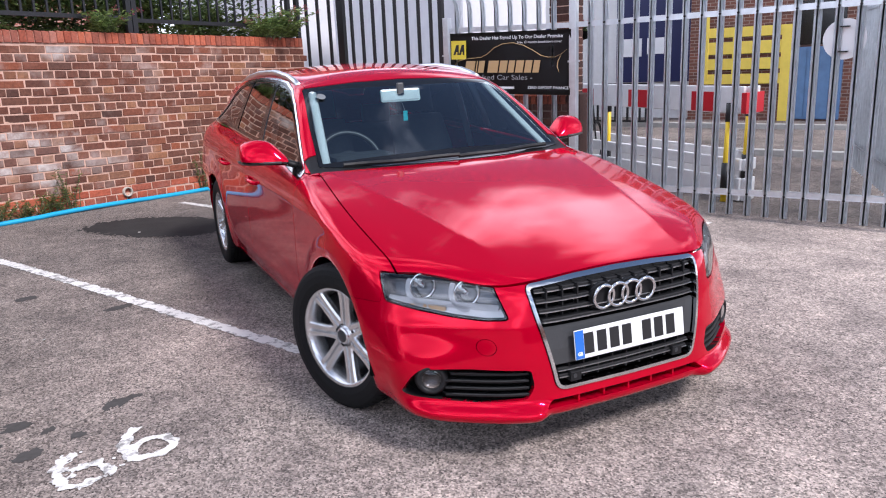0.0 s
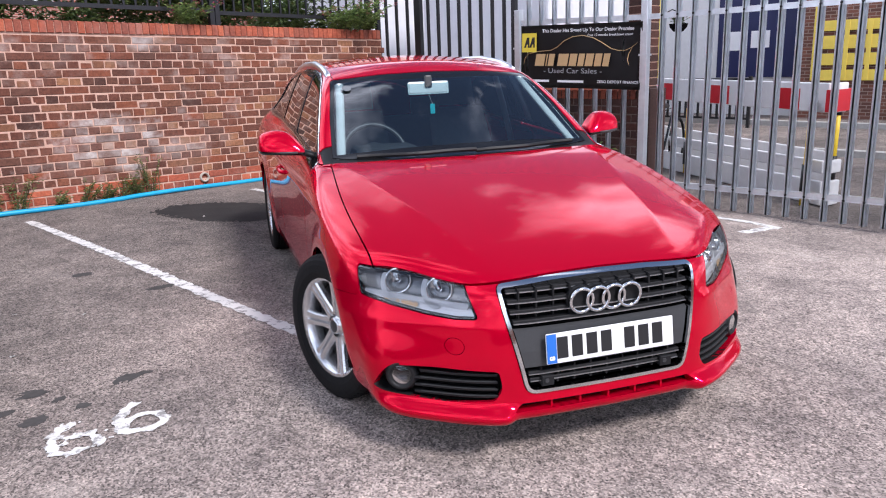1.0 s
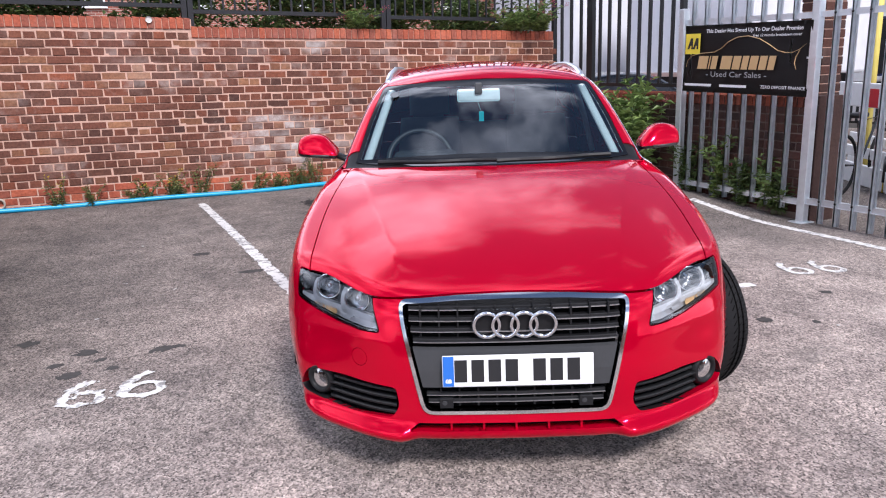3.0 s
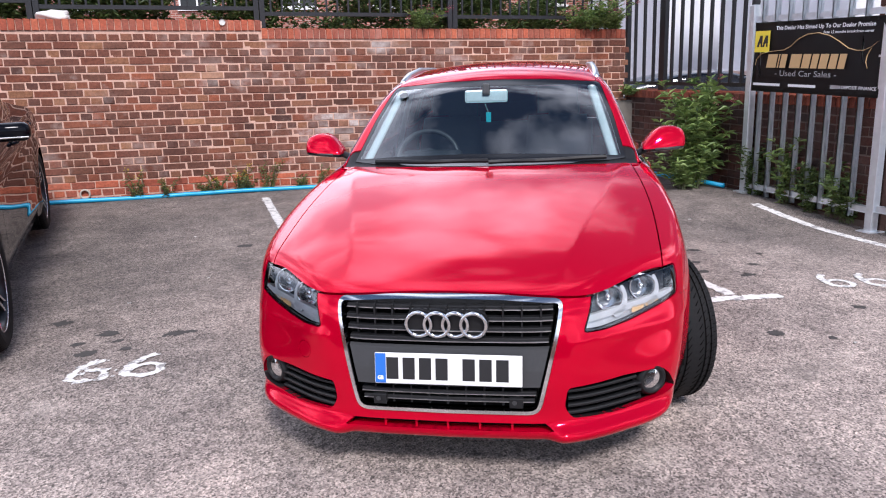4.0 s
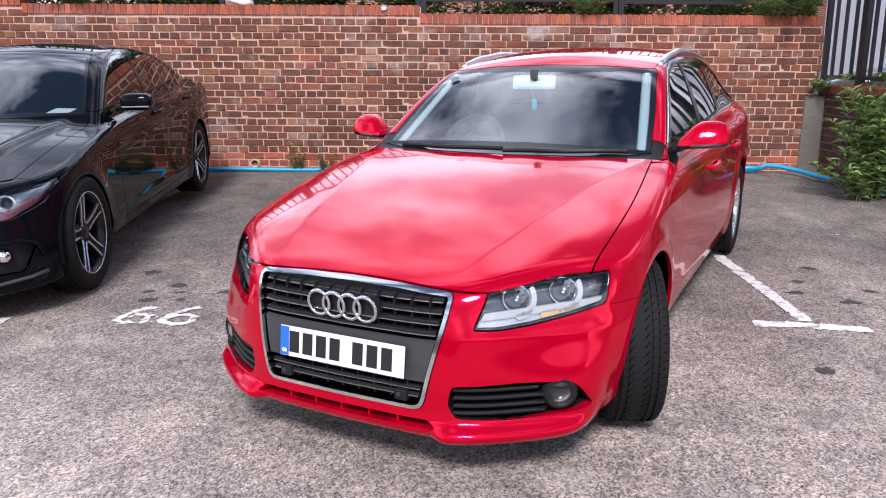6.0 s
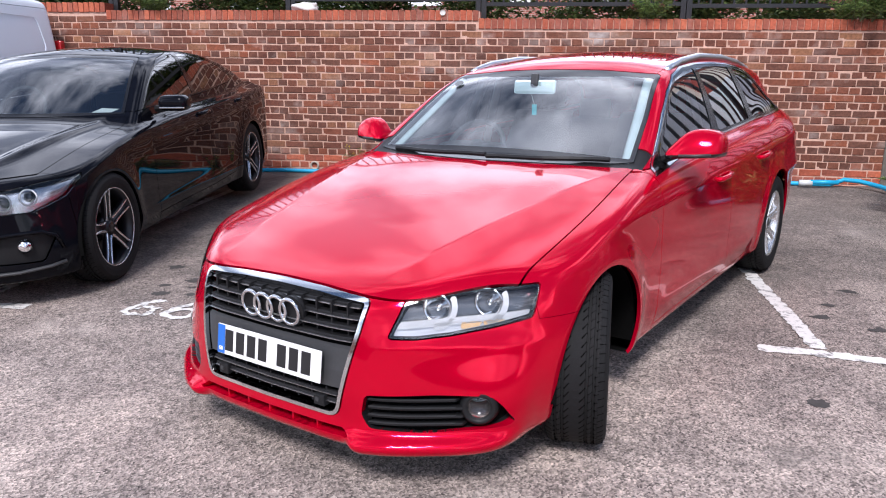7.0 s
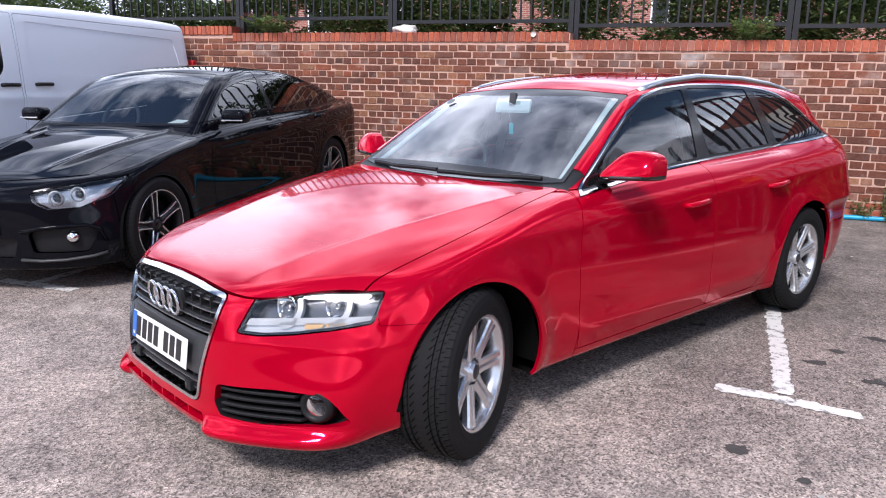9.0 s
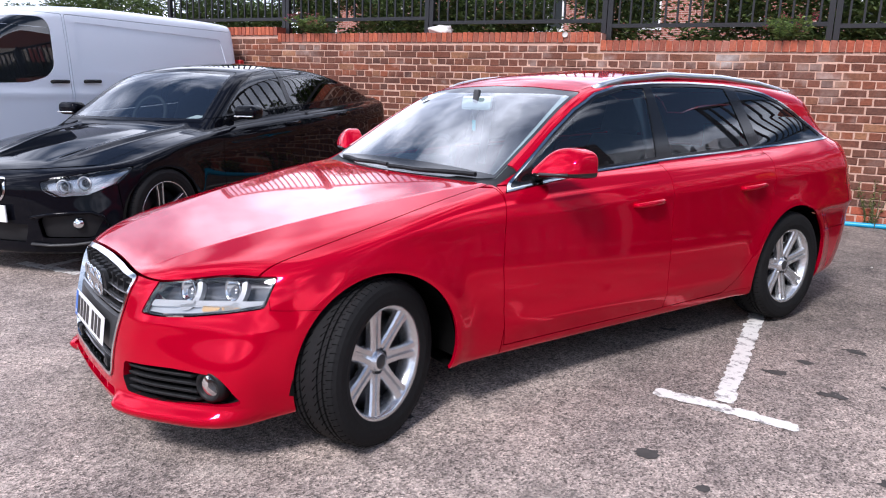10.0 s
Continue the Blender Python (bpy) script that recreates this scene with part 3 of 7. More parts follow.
# ---- brick walls ----
def brick_material(name, ramp_cols, pale=0.35, salts=()):
    m = bpy.data.materials.new(name)
    m.use_nodes = True
    nt, nd, ln, bs = nodes_of(m)
    info, geo, co = nd.new("ShaderNodeObjectInfo"), nd.new("ShaderNodeNewGeometry"), nd.new("ShaderNodeTexCoord")
    add = nd.new("ShaderNodeMath")
    add.operation = "ADD"
    ln.new(info.outputs["Random"], add.inputs[0])
    ln.new(geo.outputs["Random Per Island"], add.inputs[1])
    fr = nd.new("ShaderNodeMath")
    fr.operation = "FRACT"
    ln.new(add.outputs[0], fr.inputs[0])
    r = nd.new("ShaderNodeValToRGB")
    els = r.color_ramp.elements
    for i, c in enumerate(ramp_cols):
        e = els[i] if i < 2 else els.new(0.5)
        e.color = rgb(*c)
    while len(els) > len(ramp_cols):
        els.remove(els[-1])
    for i in range(len(ramp_cols)):
        els[i].position = i / len(ramp_cols)
        els[i].color = rgb(*ramp_cols[i])
    ln.new(fr.outputs[0], r.inputs["Fac"])

    def noise_at(scale, detail, vec):
        n = nd.new("ShaderNodeTexNoise")
        n.inputs["Scale"].default_value, n.inputs["Detail"].default_value, n.inputs["Roughness"].default_value = scale, detail, 0.65
        ln.new(vec, n.inputs["Vector"])
        return n

    def ramp(src, a, b, ca, cb):
        q = nd.new("ShaderNodeValToRGB")
        q.color_ramp.elements[0].position, q.color_ramp.elements[1].position = a, b
        q.color_ramp.elements[0].color, q.color_ramp.elements[1].color = rgb(*ca), rgb(*cb)
        ln.new(src, q.inputs["Fac"])
        return q.outputs["Color"]

    def mix(fac, a, b, mode="MIX"):
        x = nd.new("ShaderNodeMix")
        x.data_type, x.blend_type = "RGBA", mode
        for key, v in (("Factor", fac), ("A", a), ("B", b)):
            if isinstance(v, (int, float)):
                x.inputs[key].default_value = v
            else:
                ln.new(v, x.inputs[key])
        return x.outputs["Result"]
    def mapped(src, a, b):
        q = nd.new("ShaderNodeMapRange")
        q.inputs["From Min"].default_value, q.inputs["From Max"].default_value = a, b
        q.inputs["To Min"].default_value, q.inputs["To Max"].default_value = 0.72, 0.0
        ln.new(src, q.inputs["Value"])
        return q.outputs[0]
    pos = geo.outputs["Position"]
    grain = noise_at(38, 6, pos)
    col = mix(1.0, r.outputs["Color"], ramp(grain.outputs["Fac"], 0.2, 0.8, (0.55, 0.53, 0.53), (1.45, 1.40, 1.38)), "MULTIPLY")
    col = mix(1.0, col, ramp(noise_at(0.9, 4, pos).outputs["Fac"], 0.3, 0.7, (0.78, 0.76, 0.78), (1.2, 1.2, 1.18)), "MULTIPLY")
    # every brick takes up the bloom in its own measure
    own = nd.new("ShaderNodeMath")
    own.operation = "MULTIPLY"
    own.inputs[1].default_value = 7.31
    ln.new(fr.outputs[0], own.inputs[0])
    own_f = nd.new("ShaderNodeMath")
    own_f.operation = "FRACT"
    ln.new(own.outputs[0], own_f.inputs[0])
    share = ramp(own_f.outputs[0], 0.25, 0.95, (0.08, 0.08, 0.08), (1, 1, 1))
    if pale:
        blot = noise_at(1.9, 8, pos)
        col = mix(mix(1.0, ramp(blot.outputs["Fac"], 0.50, 0.66, (0, 0, 0), (pale, pale, pale)), share, "MULTIPLY"), col, ramp(noise_at(12, 4, pos).outputs["Fac"], 0.3, 0.7, (0.36, 0.27, 0.235), (0.66, 0.58, 0.53)))
    for cx_, cz_, rx_, rz_ in salts:                    # white bloom of salts with ragged edges
        rel = nd.new("ShaderNodeVectorMath")
        rel.operation = "SUBTRACT"
        rel.inputs[1].default_value = (cx_, WALL_Y, cz_)
        ln.new(pos, rel.inputs[0])
        sca = nd.new("ShaderNodeVectorMath")
        sca.operation = "MULTIPLY"
        sca.inputs[1].default_value = (1 / rx_, 0.0, 1 / rz_)
        ln.new(rel.outputs[0], sca.inputs[0])
        dist = nd.new("ShaderNodeVectorMath")
        dist.operation = "LENGTH"
        ln.new(sca.outputs[0], dist.inputs[0])
        wv = nd.new("ShaderNodeMath")
        wv.operation = "MULTIPLY_ADD"
        wv.inputs[1].default_value = 3.2
        ln.new(noise_at(3.0, 7, pos).outputs["Fac"], wv.inputs[0])
        ln.new(dist.outputs["Value"], wv.inputs[2])
        col = mix(mix(1.0, mapped(wv.outputs[0], 1.75, 2.45), share, "MULTIPLY"), col, ramp(noise_at(14, 5, pos).outputs["Fac"], 0.3, 0.7, (0.40, 0.34, 0.31), (0.80, 0.76, 0.72)))
    ln.new(col, bs.inputs["Base Color"])
    bs.inputs["Roughness"].default_value = 0.88
    bs.inputs["Specular IOR Level"].default_value = 0.3
    bp = nd.new("ShaderNodeBump")
    bp.inputs["Strength"].default_value, bp.inputs["Distance"].default_value = 0.6, 0.004
    ln.new(grain.outputs["Fac"], bp.inputs["Height"])
    ln.new(bp.outputs[0], bs.inputs["Normal"])
    return m


WALL_Y = 8.667
SALTS = ((4.0, 0.62, 1.1, 0.45), (4.3, 1.75, 0.5, 0.12))
BRICK = brick_material("old_brick", [(0.1651, 0.0598, 0.0376), (0.1001, 0.0446, 0.033), (0.2042, 0.0706, 0.0412), (0.1263, 0.0533, 0.037), (0.1466, 0.0671, 0.0451), (0.1134, 0.0511, 0.0376), (0.2429, 0.0772, 0.0407), (0.1853, 0.0727, 0.0436), (0.0805, 0.0396, 0.0307), (0.1521, 0.0573, 0.037), (0.1333, 0.06, 0.0405), (0.1974, 0.0664, 0.0379), (0.1068, 0.0493, 0.0363), (0.1727, 0.0725, 0.048), (0.2929, 0.1421, 0.0753), (0.1391, 0.0535, 0.0356)], 0.5, SALTS)
BRICK_RED = brick_material("red_coping_brick", [(0.40, 0.105, 0.058), (0.31, 0.080, 0.046), (0.45, 0.130, 0.070), (0.36, 0.092, 0.05), (0.27, 0.085, 0.055)], 0.2)
MORTAR = mat("pale_mortar", (0.56, 0.35, 0.27), 0.92, vary=0.3, scale=30, bump=0.5, big=0.2)
TILT = 1.22
WALL = Matrix.Translation((3.0, WALL_Y, 0)) @ pose(0, 0, 0, 0, TILT, 0)
COURSE, LONG, SHORT, JOINT = 0.0872, 0.256, 0.128, 0.0122


def brick_mesh(w, h, d, seed):
    """A brick with worn, chamfered front edges; it faces -y."""
    rng = random.Random(seed)
    c = 0.005
    j = lambda: rng.uniform(-0.0042, 0.0042)
    o = [(-w / 2 + j(), 0.006, -h / 2 + j()), (w / 2 + j(), 0.006, -h / 2 + j()), (w / 2 + j(), 0.006, h / 2 + j()), (-w / 2 + j(), 0.006, h / 2 + j())]
    f = [(-w / 2 + c + j(), j(), -h / 2 + c), (w / 2 - c + j(), j(), -h / 2 + c), (w / 2 - c + j(), j(), h / 2 - c), (-w / 2 + c + j(), j(), h / 2 - c)]
    b = [(x, d, z) for x, _, z in o]
    fs = [(8, 9, 10, 11)] + [(i, (i + 1) % 4, 8 + (i + 1) % 4, 8 + i) for i in range(4)] + [(4 + i, 4 + (i + 1) % 4, (i + 1) % 4, i) for i in range(4)]
    return o + b + f, fs


def joined(name, pieces, material, parent=None, m=None, kind="stuff", label=""):
    """Many (verts, faces, place) pieces in one mesh."""
    vs, fs, k = [], [], 0
    for v, f, (x, y, z) in pieces:
        vs += [(a + x, b + y, c + z) for a, b, c in v]
        fs += [tuple(i + k for i in q) for q in f]
        k += len(v)
    ob = raw(name, vs, fs, material, parent, None, label, False, m)
    return tagged(ob, kind=kind)


wall_n = part("wall_north", boxed(-12, 4.90, 0.0045, 0.35, -0.5, 1.84), MORTAR, m=WALL)
part("wall_course", boxed(-4.93, 0.0, 0.0045, 0.35, 1.835, 1.935), MORTAR, wall_n)
part("wall_course", boxed(-12, -4.93, 0.0045, 0.35, 1.835, 2.03), MORTAR, wall_n)
tagged(wall_n, "old red brick wall with a tilted brick coping", "wall", kind="structure")
BRICK_JOBS = []       # singled-out pieces are linked at the end of the file
kinds = {}
for w_, tag in ((LONG - JOINT, "s"), (SHORT - JOINT, "h")):
    for q in range(5):
        kinds[tag, q] = brick_mesh(w_, COURSE - JOINT, 0.06, q * 7 + len(tag))
rest, plinth = [], []
rng = random.Random(4)
for row in range(-2, 23):
    z = row * COURSE + COURSE / 2 + 0.075
    heads = row % 2 == 0
    pitch = SHORT if heads else LONG
    x = -12 + (0.06 if heads else 0.0)
    while x < 4.86:
        w_ = pitch
        if z > (1.80 if x > -0.15 else 1.89 if x > -4.95 else 1.98):
            x += pitch
            continue
        place = (x + w_ / 2, rng.uniform(-0.006, 0.002), z + rng.uniform(-0.004, 0.004))
        key = ("h" if heads else "s", rng.randrange(5))
        if row <= 1:
            plinth.append((*kinds[key], place))
        elif -1.05 < x < 0.55 and row > 1 and len(BRICK_JOBS) < 300:
            BRICK_JOBS.append((key, place))
        elif x > -8.5:
            rest.append((*kinds[key], place))
        x += pitch
joined("brick_rest", rest, BRICK, wall_n)
joined("plinth_bricks", plinth, BRICK_RED, wall_n)
COPING_JOBS = []
cop = brick_mesh(0.066, 0.122, 0.36, 3)
cop2 = brick_mesh(0.067, 0.104, 0.36, 9)
crest = []
x = -8.5
while x < 4.86:
    top = 1.962 if x > -0.01 else 2.058 if x > -4.93 else 2.155
    jit = (x + 0.038, -0.012 + rng.uniform(-0.004, 0.003), top - 0.0625 + rng.uniform(-0.003, 0.003))
    if x > -5:
        COPING_JOBS.append(jit)
    else:
        crest.append((*cop, jit))
    x += 0.0765
joined("coping_rest", crest, BRICK_RED, wall_n)
part("coping_bed", boxed(0.0, 4.87, 0.002, 0.34, 1.83, 1.945), MORTAR, wall_n)
part("coping_bed", boxed(-4.93, 0.0, 0.002, 0.34, 1.93, 2.042), MORTAR, wall_n)
part("coping_bed", boxed(-12, -4.93, 0.002, 0.34, 2.025, 2.14), MORTAR, wall_n)

# the low wall that turns the corner towards the gate
SIDE = Matrix.Translation((8.05, 8.75, 0)) @ pose(0, 0, 0, 0, 0, 270)
wall_e = part("wall_east", boxed(-0.1, 4.25, 0.009, 0.30, -0.4, 0.93), mat("dark_mortar", (0.16, 0.12, 0.10), 0.92, vary=0.3, scale=30, bump=0.5, big=0.2), m=SIDE)
tagged(wall_e, "low dark brick wall under black railings", "wall", kind="structure")
BRICK_DARK = brick_material("dark_brick", [(0.050, 0.028, 0.023), (0.075, 0.034, 0.026), (0.042, 0.027, 0.024), (0.088, 0.038, 0.028)], 0.1)
low = []
for row in range(-1, 12):
    heads = row % 2 == 0
    pitch = SHORT if heads else LONG
    x = -0.1
    while x < 4.2:
        low.append((*kinds["h" if heads else "s", rng.randrange(5)], (x + pitch / 2, rng.uniform(-0.003, 0.002), row * COURSE + 0.03)))
        x += pitch
joined("brick_rest", low, BRICK_DARK, wall_e)
part("end_pier", boxed(4.2, 4.36, -0.012, 0.32, -0.4, 1.045, 0.008), BRICK_DARK, wall_e, "dark brick pier at the low wall's end")
joined("coping_rest", [(*cop2, (-0.06 + 0.0765 * i, -0.01, 0.985)) for i in range(56)], brick_material("dark_coping_brick", [(0.22, 0.060, 0.036), (0.17, 0.05, 0.032), (0.25, 0.07, 0.04)], 0.15), wall_e)
part("corner_pillar", boxed(4.79, 5.06, -0.02, 0.34, -0.4, 1.0, 0.01), mat("rendered_pillar", (0.15, 0.135, 0.115), 0.9, vary=0.3, scale=20, bump=0.4, big=0.3), wall_n, "stained rendered pillar at the wall's end")
# unseen plain walls, added to close the yard and darken low reflections
FAR_BRICK = mat("far_brick", (0.24, 0.11, 0.08), 0.9, vary=0.25, scale=30, big=0.3)
tagged(part("unseen_wall_south", boxed(-30, 30, -24.3, -24, -0.3, 3.2), FAR_BRICK), "added plain brick wall out of view, closing the yard", "wall", kind="structure")
tagged(part("unseen_wall_west", boxed(-24.3, -24, -24, 40, -0.3, 3.2), FAR_BRICK), "added plain brick wall out of view, closing the yard", "wall", kind="structure")

# ---- the red estate car ----
CAR = pose(3.2002, 1.9524, 0, 0, 0, -26.58)      # local: x to its left, y to its rear, y = 0 at the outer headlamp corners
AX_F, AX_R, TYRE_R = 0.445, 3.28, 0.326

c_wide = curve([-0.6, 0.1, 0.45, 1.2, 2.2, 3.26, 3.8, 4.3], [0.84, 0.885, 0.898, 0.896, 0.902, 0.902, 0.885, 0.84])
c_side = curve([0.12, 0.2, 0.32, 0.45, 0.6, 0.72, 0.82, 0.88, 0.94, 1.02], [-0.075, -0.045, -0.018, -0.004, 0.0, -0.004, -0.014, -0.035, -0.085, -0.16])
c_hood = curve([-0.6, -0.42, -0.31, -0.18, 0.0, 0.3, 0.65, 1.0, 1.3, 1.9], [0.50, 0.594, 0.648, 0.6945, 0.745, 0.815, 0.884, 0.938, 0.962, 0.985])
c_drop = curve([-0.4, 0.0, 0.5, 1.0, 1.6], [0.06, 0.056, 0.040, 0.026, 0.022])
c_nose = curve([0.0, 0.13, 0.17, 0.22, 0.30, 0.42, 0.55, 0.62, 0.67, 0.74, 0.9], [-0.38, -0.405, -0.425, -0.42, -0.415, -0.405, -0.378, -0.352, -0.315, -0.24, -0.05])
c_plan = curve([0.0, 0.2, 0.4, 0.5, 0.62, 0.74, 0.84, 1.0], [0.0, 0.006, 0.032, 0.08, 0.175, 0.282, 0.37, 0.53])
c_tail = curve([0.1, 0.3, 0.5, 0.7, 0.9, 1.05, 1.25], [4.08, 4.20, 4.26, 4.25, 4.19, 4.14, 3.99])
c_roof = curve([1.0, 1.5, 1.72, 2.0, 2.4, 2.9, 3.4, 3.8, 4.2], [1.17, 1.330, 1.386, 1.430, 1.460, 1.456, 1.424, 1.374, 1.30])


def audi_field(x, y, z):
    ax = np.sqrt(x * x + 0.0004)
    shift = 0.034 * (y - 1.07)
    zs = z - shift * step01(0.5, 0.9, z)
    rf = np.sqrt((y - AX_F) ** 2 + (z - 0.31) ** 2)
    rr = np.sqrt((y - AX_R) ** 2 + (z - 0.32) ** 2)
    flare = 0.020 * np.exp(-((rf - 0.36) / 0.065) ** 2) + 0.016 * np.exp(-((rr - 0.375) / 0.07) ** 2)
    crease = 0.010 * np.exp(-np.sqrt((zs - 0.80) ** 2 + 0.0001) / 0.032) * step01(0.1, 0.6, y)
    low_line = 0.008 * np.exp(-((z - 0.33) / 0.05) ** 2) * step01(0.9, 1.3, y) * (1 - step01(2.6, 2.9, y))
    side = ax - (c_wide(y) + c_side(zs) + flare + crease + low_line)
    sweep = 0.82 + 0.18 * step01(0.25, 0.6, z)
    lip = 0.042 * (1 - step01(0.165, 0.222, z)) * step01(0.33, 0.43, ax) + 0.010 * np.exp(-np.sqrt((z - 0.492) ** 2 + 0.0001) / 0.028) * step01(0.40, 0.50, ax)
    front = (c_nose(z) + c_plan(ax) * sweep - lip) - y
    rear = y - (c_tail(z) - 0.18 * (ax / 0.8) ** 4)
    q = ax / 0.8
    top = z - (c_hood(y) - c_drop(y) * q ** 4 + 0.007 * np.exp(-np.sqrt((ax - (0.37 + 0.25 * np.clip(y + 0.3, 0, 1.4))) ** 2 + 0.00012) / 0.075) * step01(-0.38, 0.1, y))
    floor = 0.17 + 0.02 * step01(0.2, 0.8, y) - 0.035 * (1 - step01(-0.1, 0.25, y)) + 0.06 * step01(3.6, 4.1, y) - z
    low = smax(smax(side, front, 0.16), rear, 0.16)
    low = smax(low, 0.86 * top, 0.05)
    low = smax(low, floor, 0.05)
    g_side = 0.95 * (ax - (0.797 - 0.27 * (z - 0.93) - 0.26 * np.maximum(z - 0.93, 0) ** 2 - 0.020 * np.maximum(y - 2.5, 0) ** 2 + 0.16 * step01(2.9, 4.0, y) * np.clip(1.2 - z, 0, 0.3)))
    g_roof = z - (c_roof(y) - 0.050 * (ax / 0.6) ** 2)
    g_front = 0.54 * ((0.985 + 1.57 * (z - 0.895) + 0.10 * (z - 0.9) * (z - 1.35) + 0.05 * (ax / 0.8) ** 2) - y)
    g_rear = 0.8 * (y - (4.15 - 0.75 * (z - 1.0) - 0.20 * (ax / 0.7) ** 3))
    top_g = smax(smax(g_side, g_front, 0.07), g_rear, 0.14)
    top_g = smax(top_g, g_roof, 0.10)
    top_g = smax(top_g, 0.7 - z, 0.02)
    return smin(low, top_g, 0.028 + 0.16 * step01(2.7, 3.8, y))


def take(mesh, g, gap=0.004):
    """Cuts a panel out of a shell and leaves a gap round it."""
    inn, rest = split(mesh, lambda x, y, z: g(x, y, z) + gap / 2)
    _, rest = split(rest, lambda x, y, z: g(x, y, z) - gap / 2)
    return inn, rest


def sides(mesh):
    """The halves of a shell on the car's left and right."""
    return split(mesh, lambda x, y, z: -x)


def nose(x, z):
    """How far forward the front of the red car stands."""
    return float(c_nose(z) + c_plan(abs(x)) * (0.82 + 0.18 * step01(0.25, 0.6, z)))


red_car = thing("estate_car", "glossy red estate car with silver roof rails, parked askew", "car", CAR)
shell_rest = shell(audi_field, (-1.0, -0.56, 0.05), (1.0, 4.4, 1.46), 0.0165)
ab = np.abs
far = lambda x: 0.52 - ab(x)

# openings and panels, cut from the one smooth shell
floor_z = lambda y: 0.17 + 0.02 * step01(0.2, 0.8, y) - 0.035 * (1 - step01(-0.1, 0.25, y)) + 0.06 * step01(3.6, 4.1, y)
under, shell_rest = split(shell_rest, lambda x, y, z: z - floor_z(y) - 0.008)
_, shell_rest = split(shell_rest, lambda x, y, z: np.maximum(np.sqrt((y - 0.437) ** 2 + (z - 0.300) ** 2) - 0.357, far(x)))
_, shell_rest = split(shell_rest, lambda x, y, z: np.maximum(np.sqrt((y - 3.282) ** 2 + (z - 0.32) ** 2) - 0.376, far(x)))
_, under = split(under, lambda x, y, z: np.maximum(np.minimum(ab(y - 0.44), ab(y - 3.282)) - 0.37, far(x)))
panel("underbody", under, LINER, red_car, 0.0)

DLO = [(1.085, 0.905), (1.27, 1.03), (1.45, 1.150), (1.62, 1.250), (1.80, 1.325), (2.0, 1.367), (2.25, 1.386), (2.55, 1.390), (2.87, 1.384), (3.10, 1.367), (3.27, 1.340),
       (3.42, 1.294), (3.56, 1.228), (3.70, 1.140), (3.80, 1.064), (3.4, 1.040), (2.8, 1.015), (2.2, 0.992), (1.7, 0.961), (1.4, 0.936)]
dlo = lambda x, y, z: np.maximum(poly_d(y, z, DLO), far(x))
WS = rounded([(-0.735, 0.90), (0.735, 0.90), (0.672, 1.15), (0.606, 1.330), (0.30, 1.353), (0.0, 1.360), (-0.30, 1.353), (-0.606, 1.330), (-0.672, 1.15)], 0.02, 3)
ws = lambda x, y, z: np.maximum(np.maximum(poly_d(x, z, WS), y - 2.2), -(y - (1.005 + 0.125 * (x / 0.75) ** 2)))
hood_back = lambda x: 0.985 + 0.085 * (x / 0.75) ** 2
c_seam = curve([-0.4, -0.1, 0.2, 0.45, 0.75, 1.05, 1.3], [0.742, 0.772, 0.783, 0.785, 0.770, 0.742, 0.72])
hood_low = lambda x: 0.655 - 0.07 * x * x + 0.060 * step01(0.44, 0.80, ab(x))
hood = lambda x, y, z: np.maximum(np.maximum(ab(x) - c_seam(y), y - hood_back(x)), 0.9 * (hood_low(x) - z))
lamp_u = lambda x, y: 0.766 * ab(x) + 0.643 * y
LAMP = rounded([(0.672, 0.676), (0.47, 0.669), (0.30, 0.656), (0.226, 0.645), (0.160, 0.524), (0.25, 0.521), (0.37, 0.530), (0.50, 0.548), (0.640, 0.574)], 0.012, 3)
lamp = lambda x, y, z: np.maximum(poly_d(lamp_u(x, y), z, LAMP), y - 0.35)
GRILLE = rounded([(-0.408, 0.640), (-0.2, 0.650), (0.0, 0.653), (0.2, 0.650), (0.408, 0.640), (0.398, 0.555), (0.328, 0.245), (-0.328, 0.245), (-0.398, 0.555)], [0.03, 0.02, 0.02, 0.02, 0.03, 0.06, 0.04, 0.04, 0.06], 4)
grille = lambda x, y, z: np.maximum(poly_d(x, z, GRILLE), y - 0.2)
FOG = rounded([(0.424, 0.338), (0.412, 0.270), (0.440, 0.226), (0.60, 0.218), (0.80, 0.228), (0.826, 0.238), (0.800, 0.300), (0.770, 0.335), (0.62, 0.345)], 0.016, 3)
fog = lambda x, y, z: np.maximum(poly_d(ab(x), z, FOG), y - 0.2)
SLOT = [(-0.345, 0.214), (0.345, 0.214), (0.385, 0.184), (-0.385, 0.184)]
slot = lambda x, y, z: np.maximum(poly_d(x, z, SLOT), y - 0.2)

glass_l, shell_rest = take(shell_rest, dlo, 0.002)
screen, shell_rest = take(shell_rest, ws, 0.002)
bonnet, shell_rest = take(shell_rest, hood, 0.006)
panel("bonnet", bonnet, RED, red_car, 0.02)
cowl, shell_rest = split(shell_rest, lambda x, y, z: np.maximum(np.maximum(ab(x) - 0.775, y - 1.2), np.maximum(hood_back(x) - y, 0.86 - z)))
panel("scuttle_panel", cowl, PLASTIC, red_car, 0.01, -0.006)
lamps, shell_rest = take(shell_rest, lamp, 0.005)
gr, shell_rest = take(shell_rest, grille, 0.003)
fogs, shell_rest = split(shell_rest, fog)
slot_m, shell_rest = split(shell_rest, slot)
bumper, shell_rest = take(shell_rest, lambda x, y, z: np.maximum(np.minimum(np.maximum(y - 0.02, z - 0.662), np.maximum(y - 0.32, z - (0.567 - 0.05 * y))), y - 0.4), 0.0018)
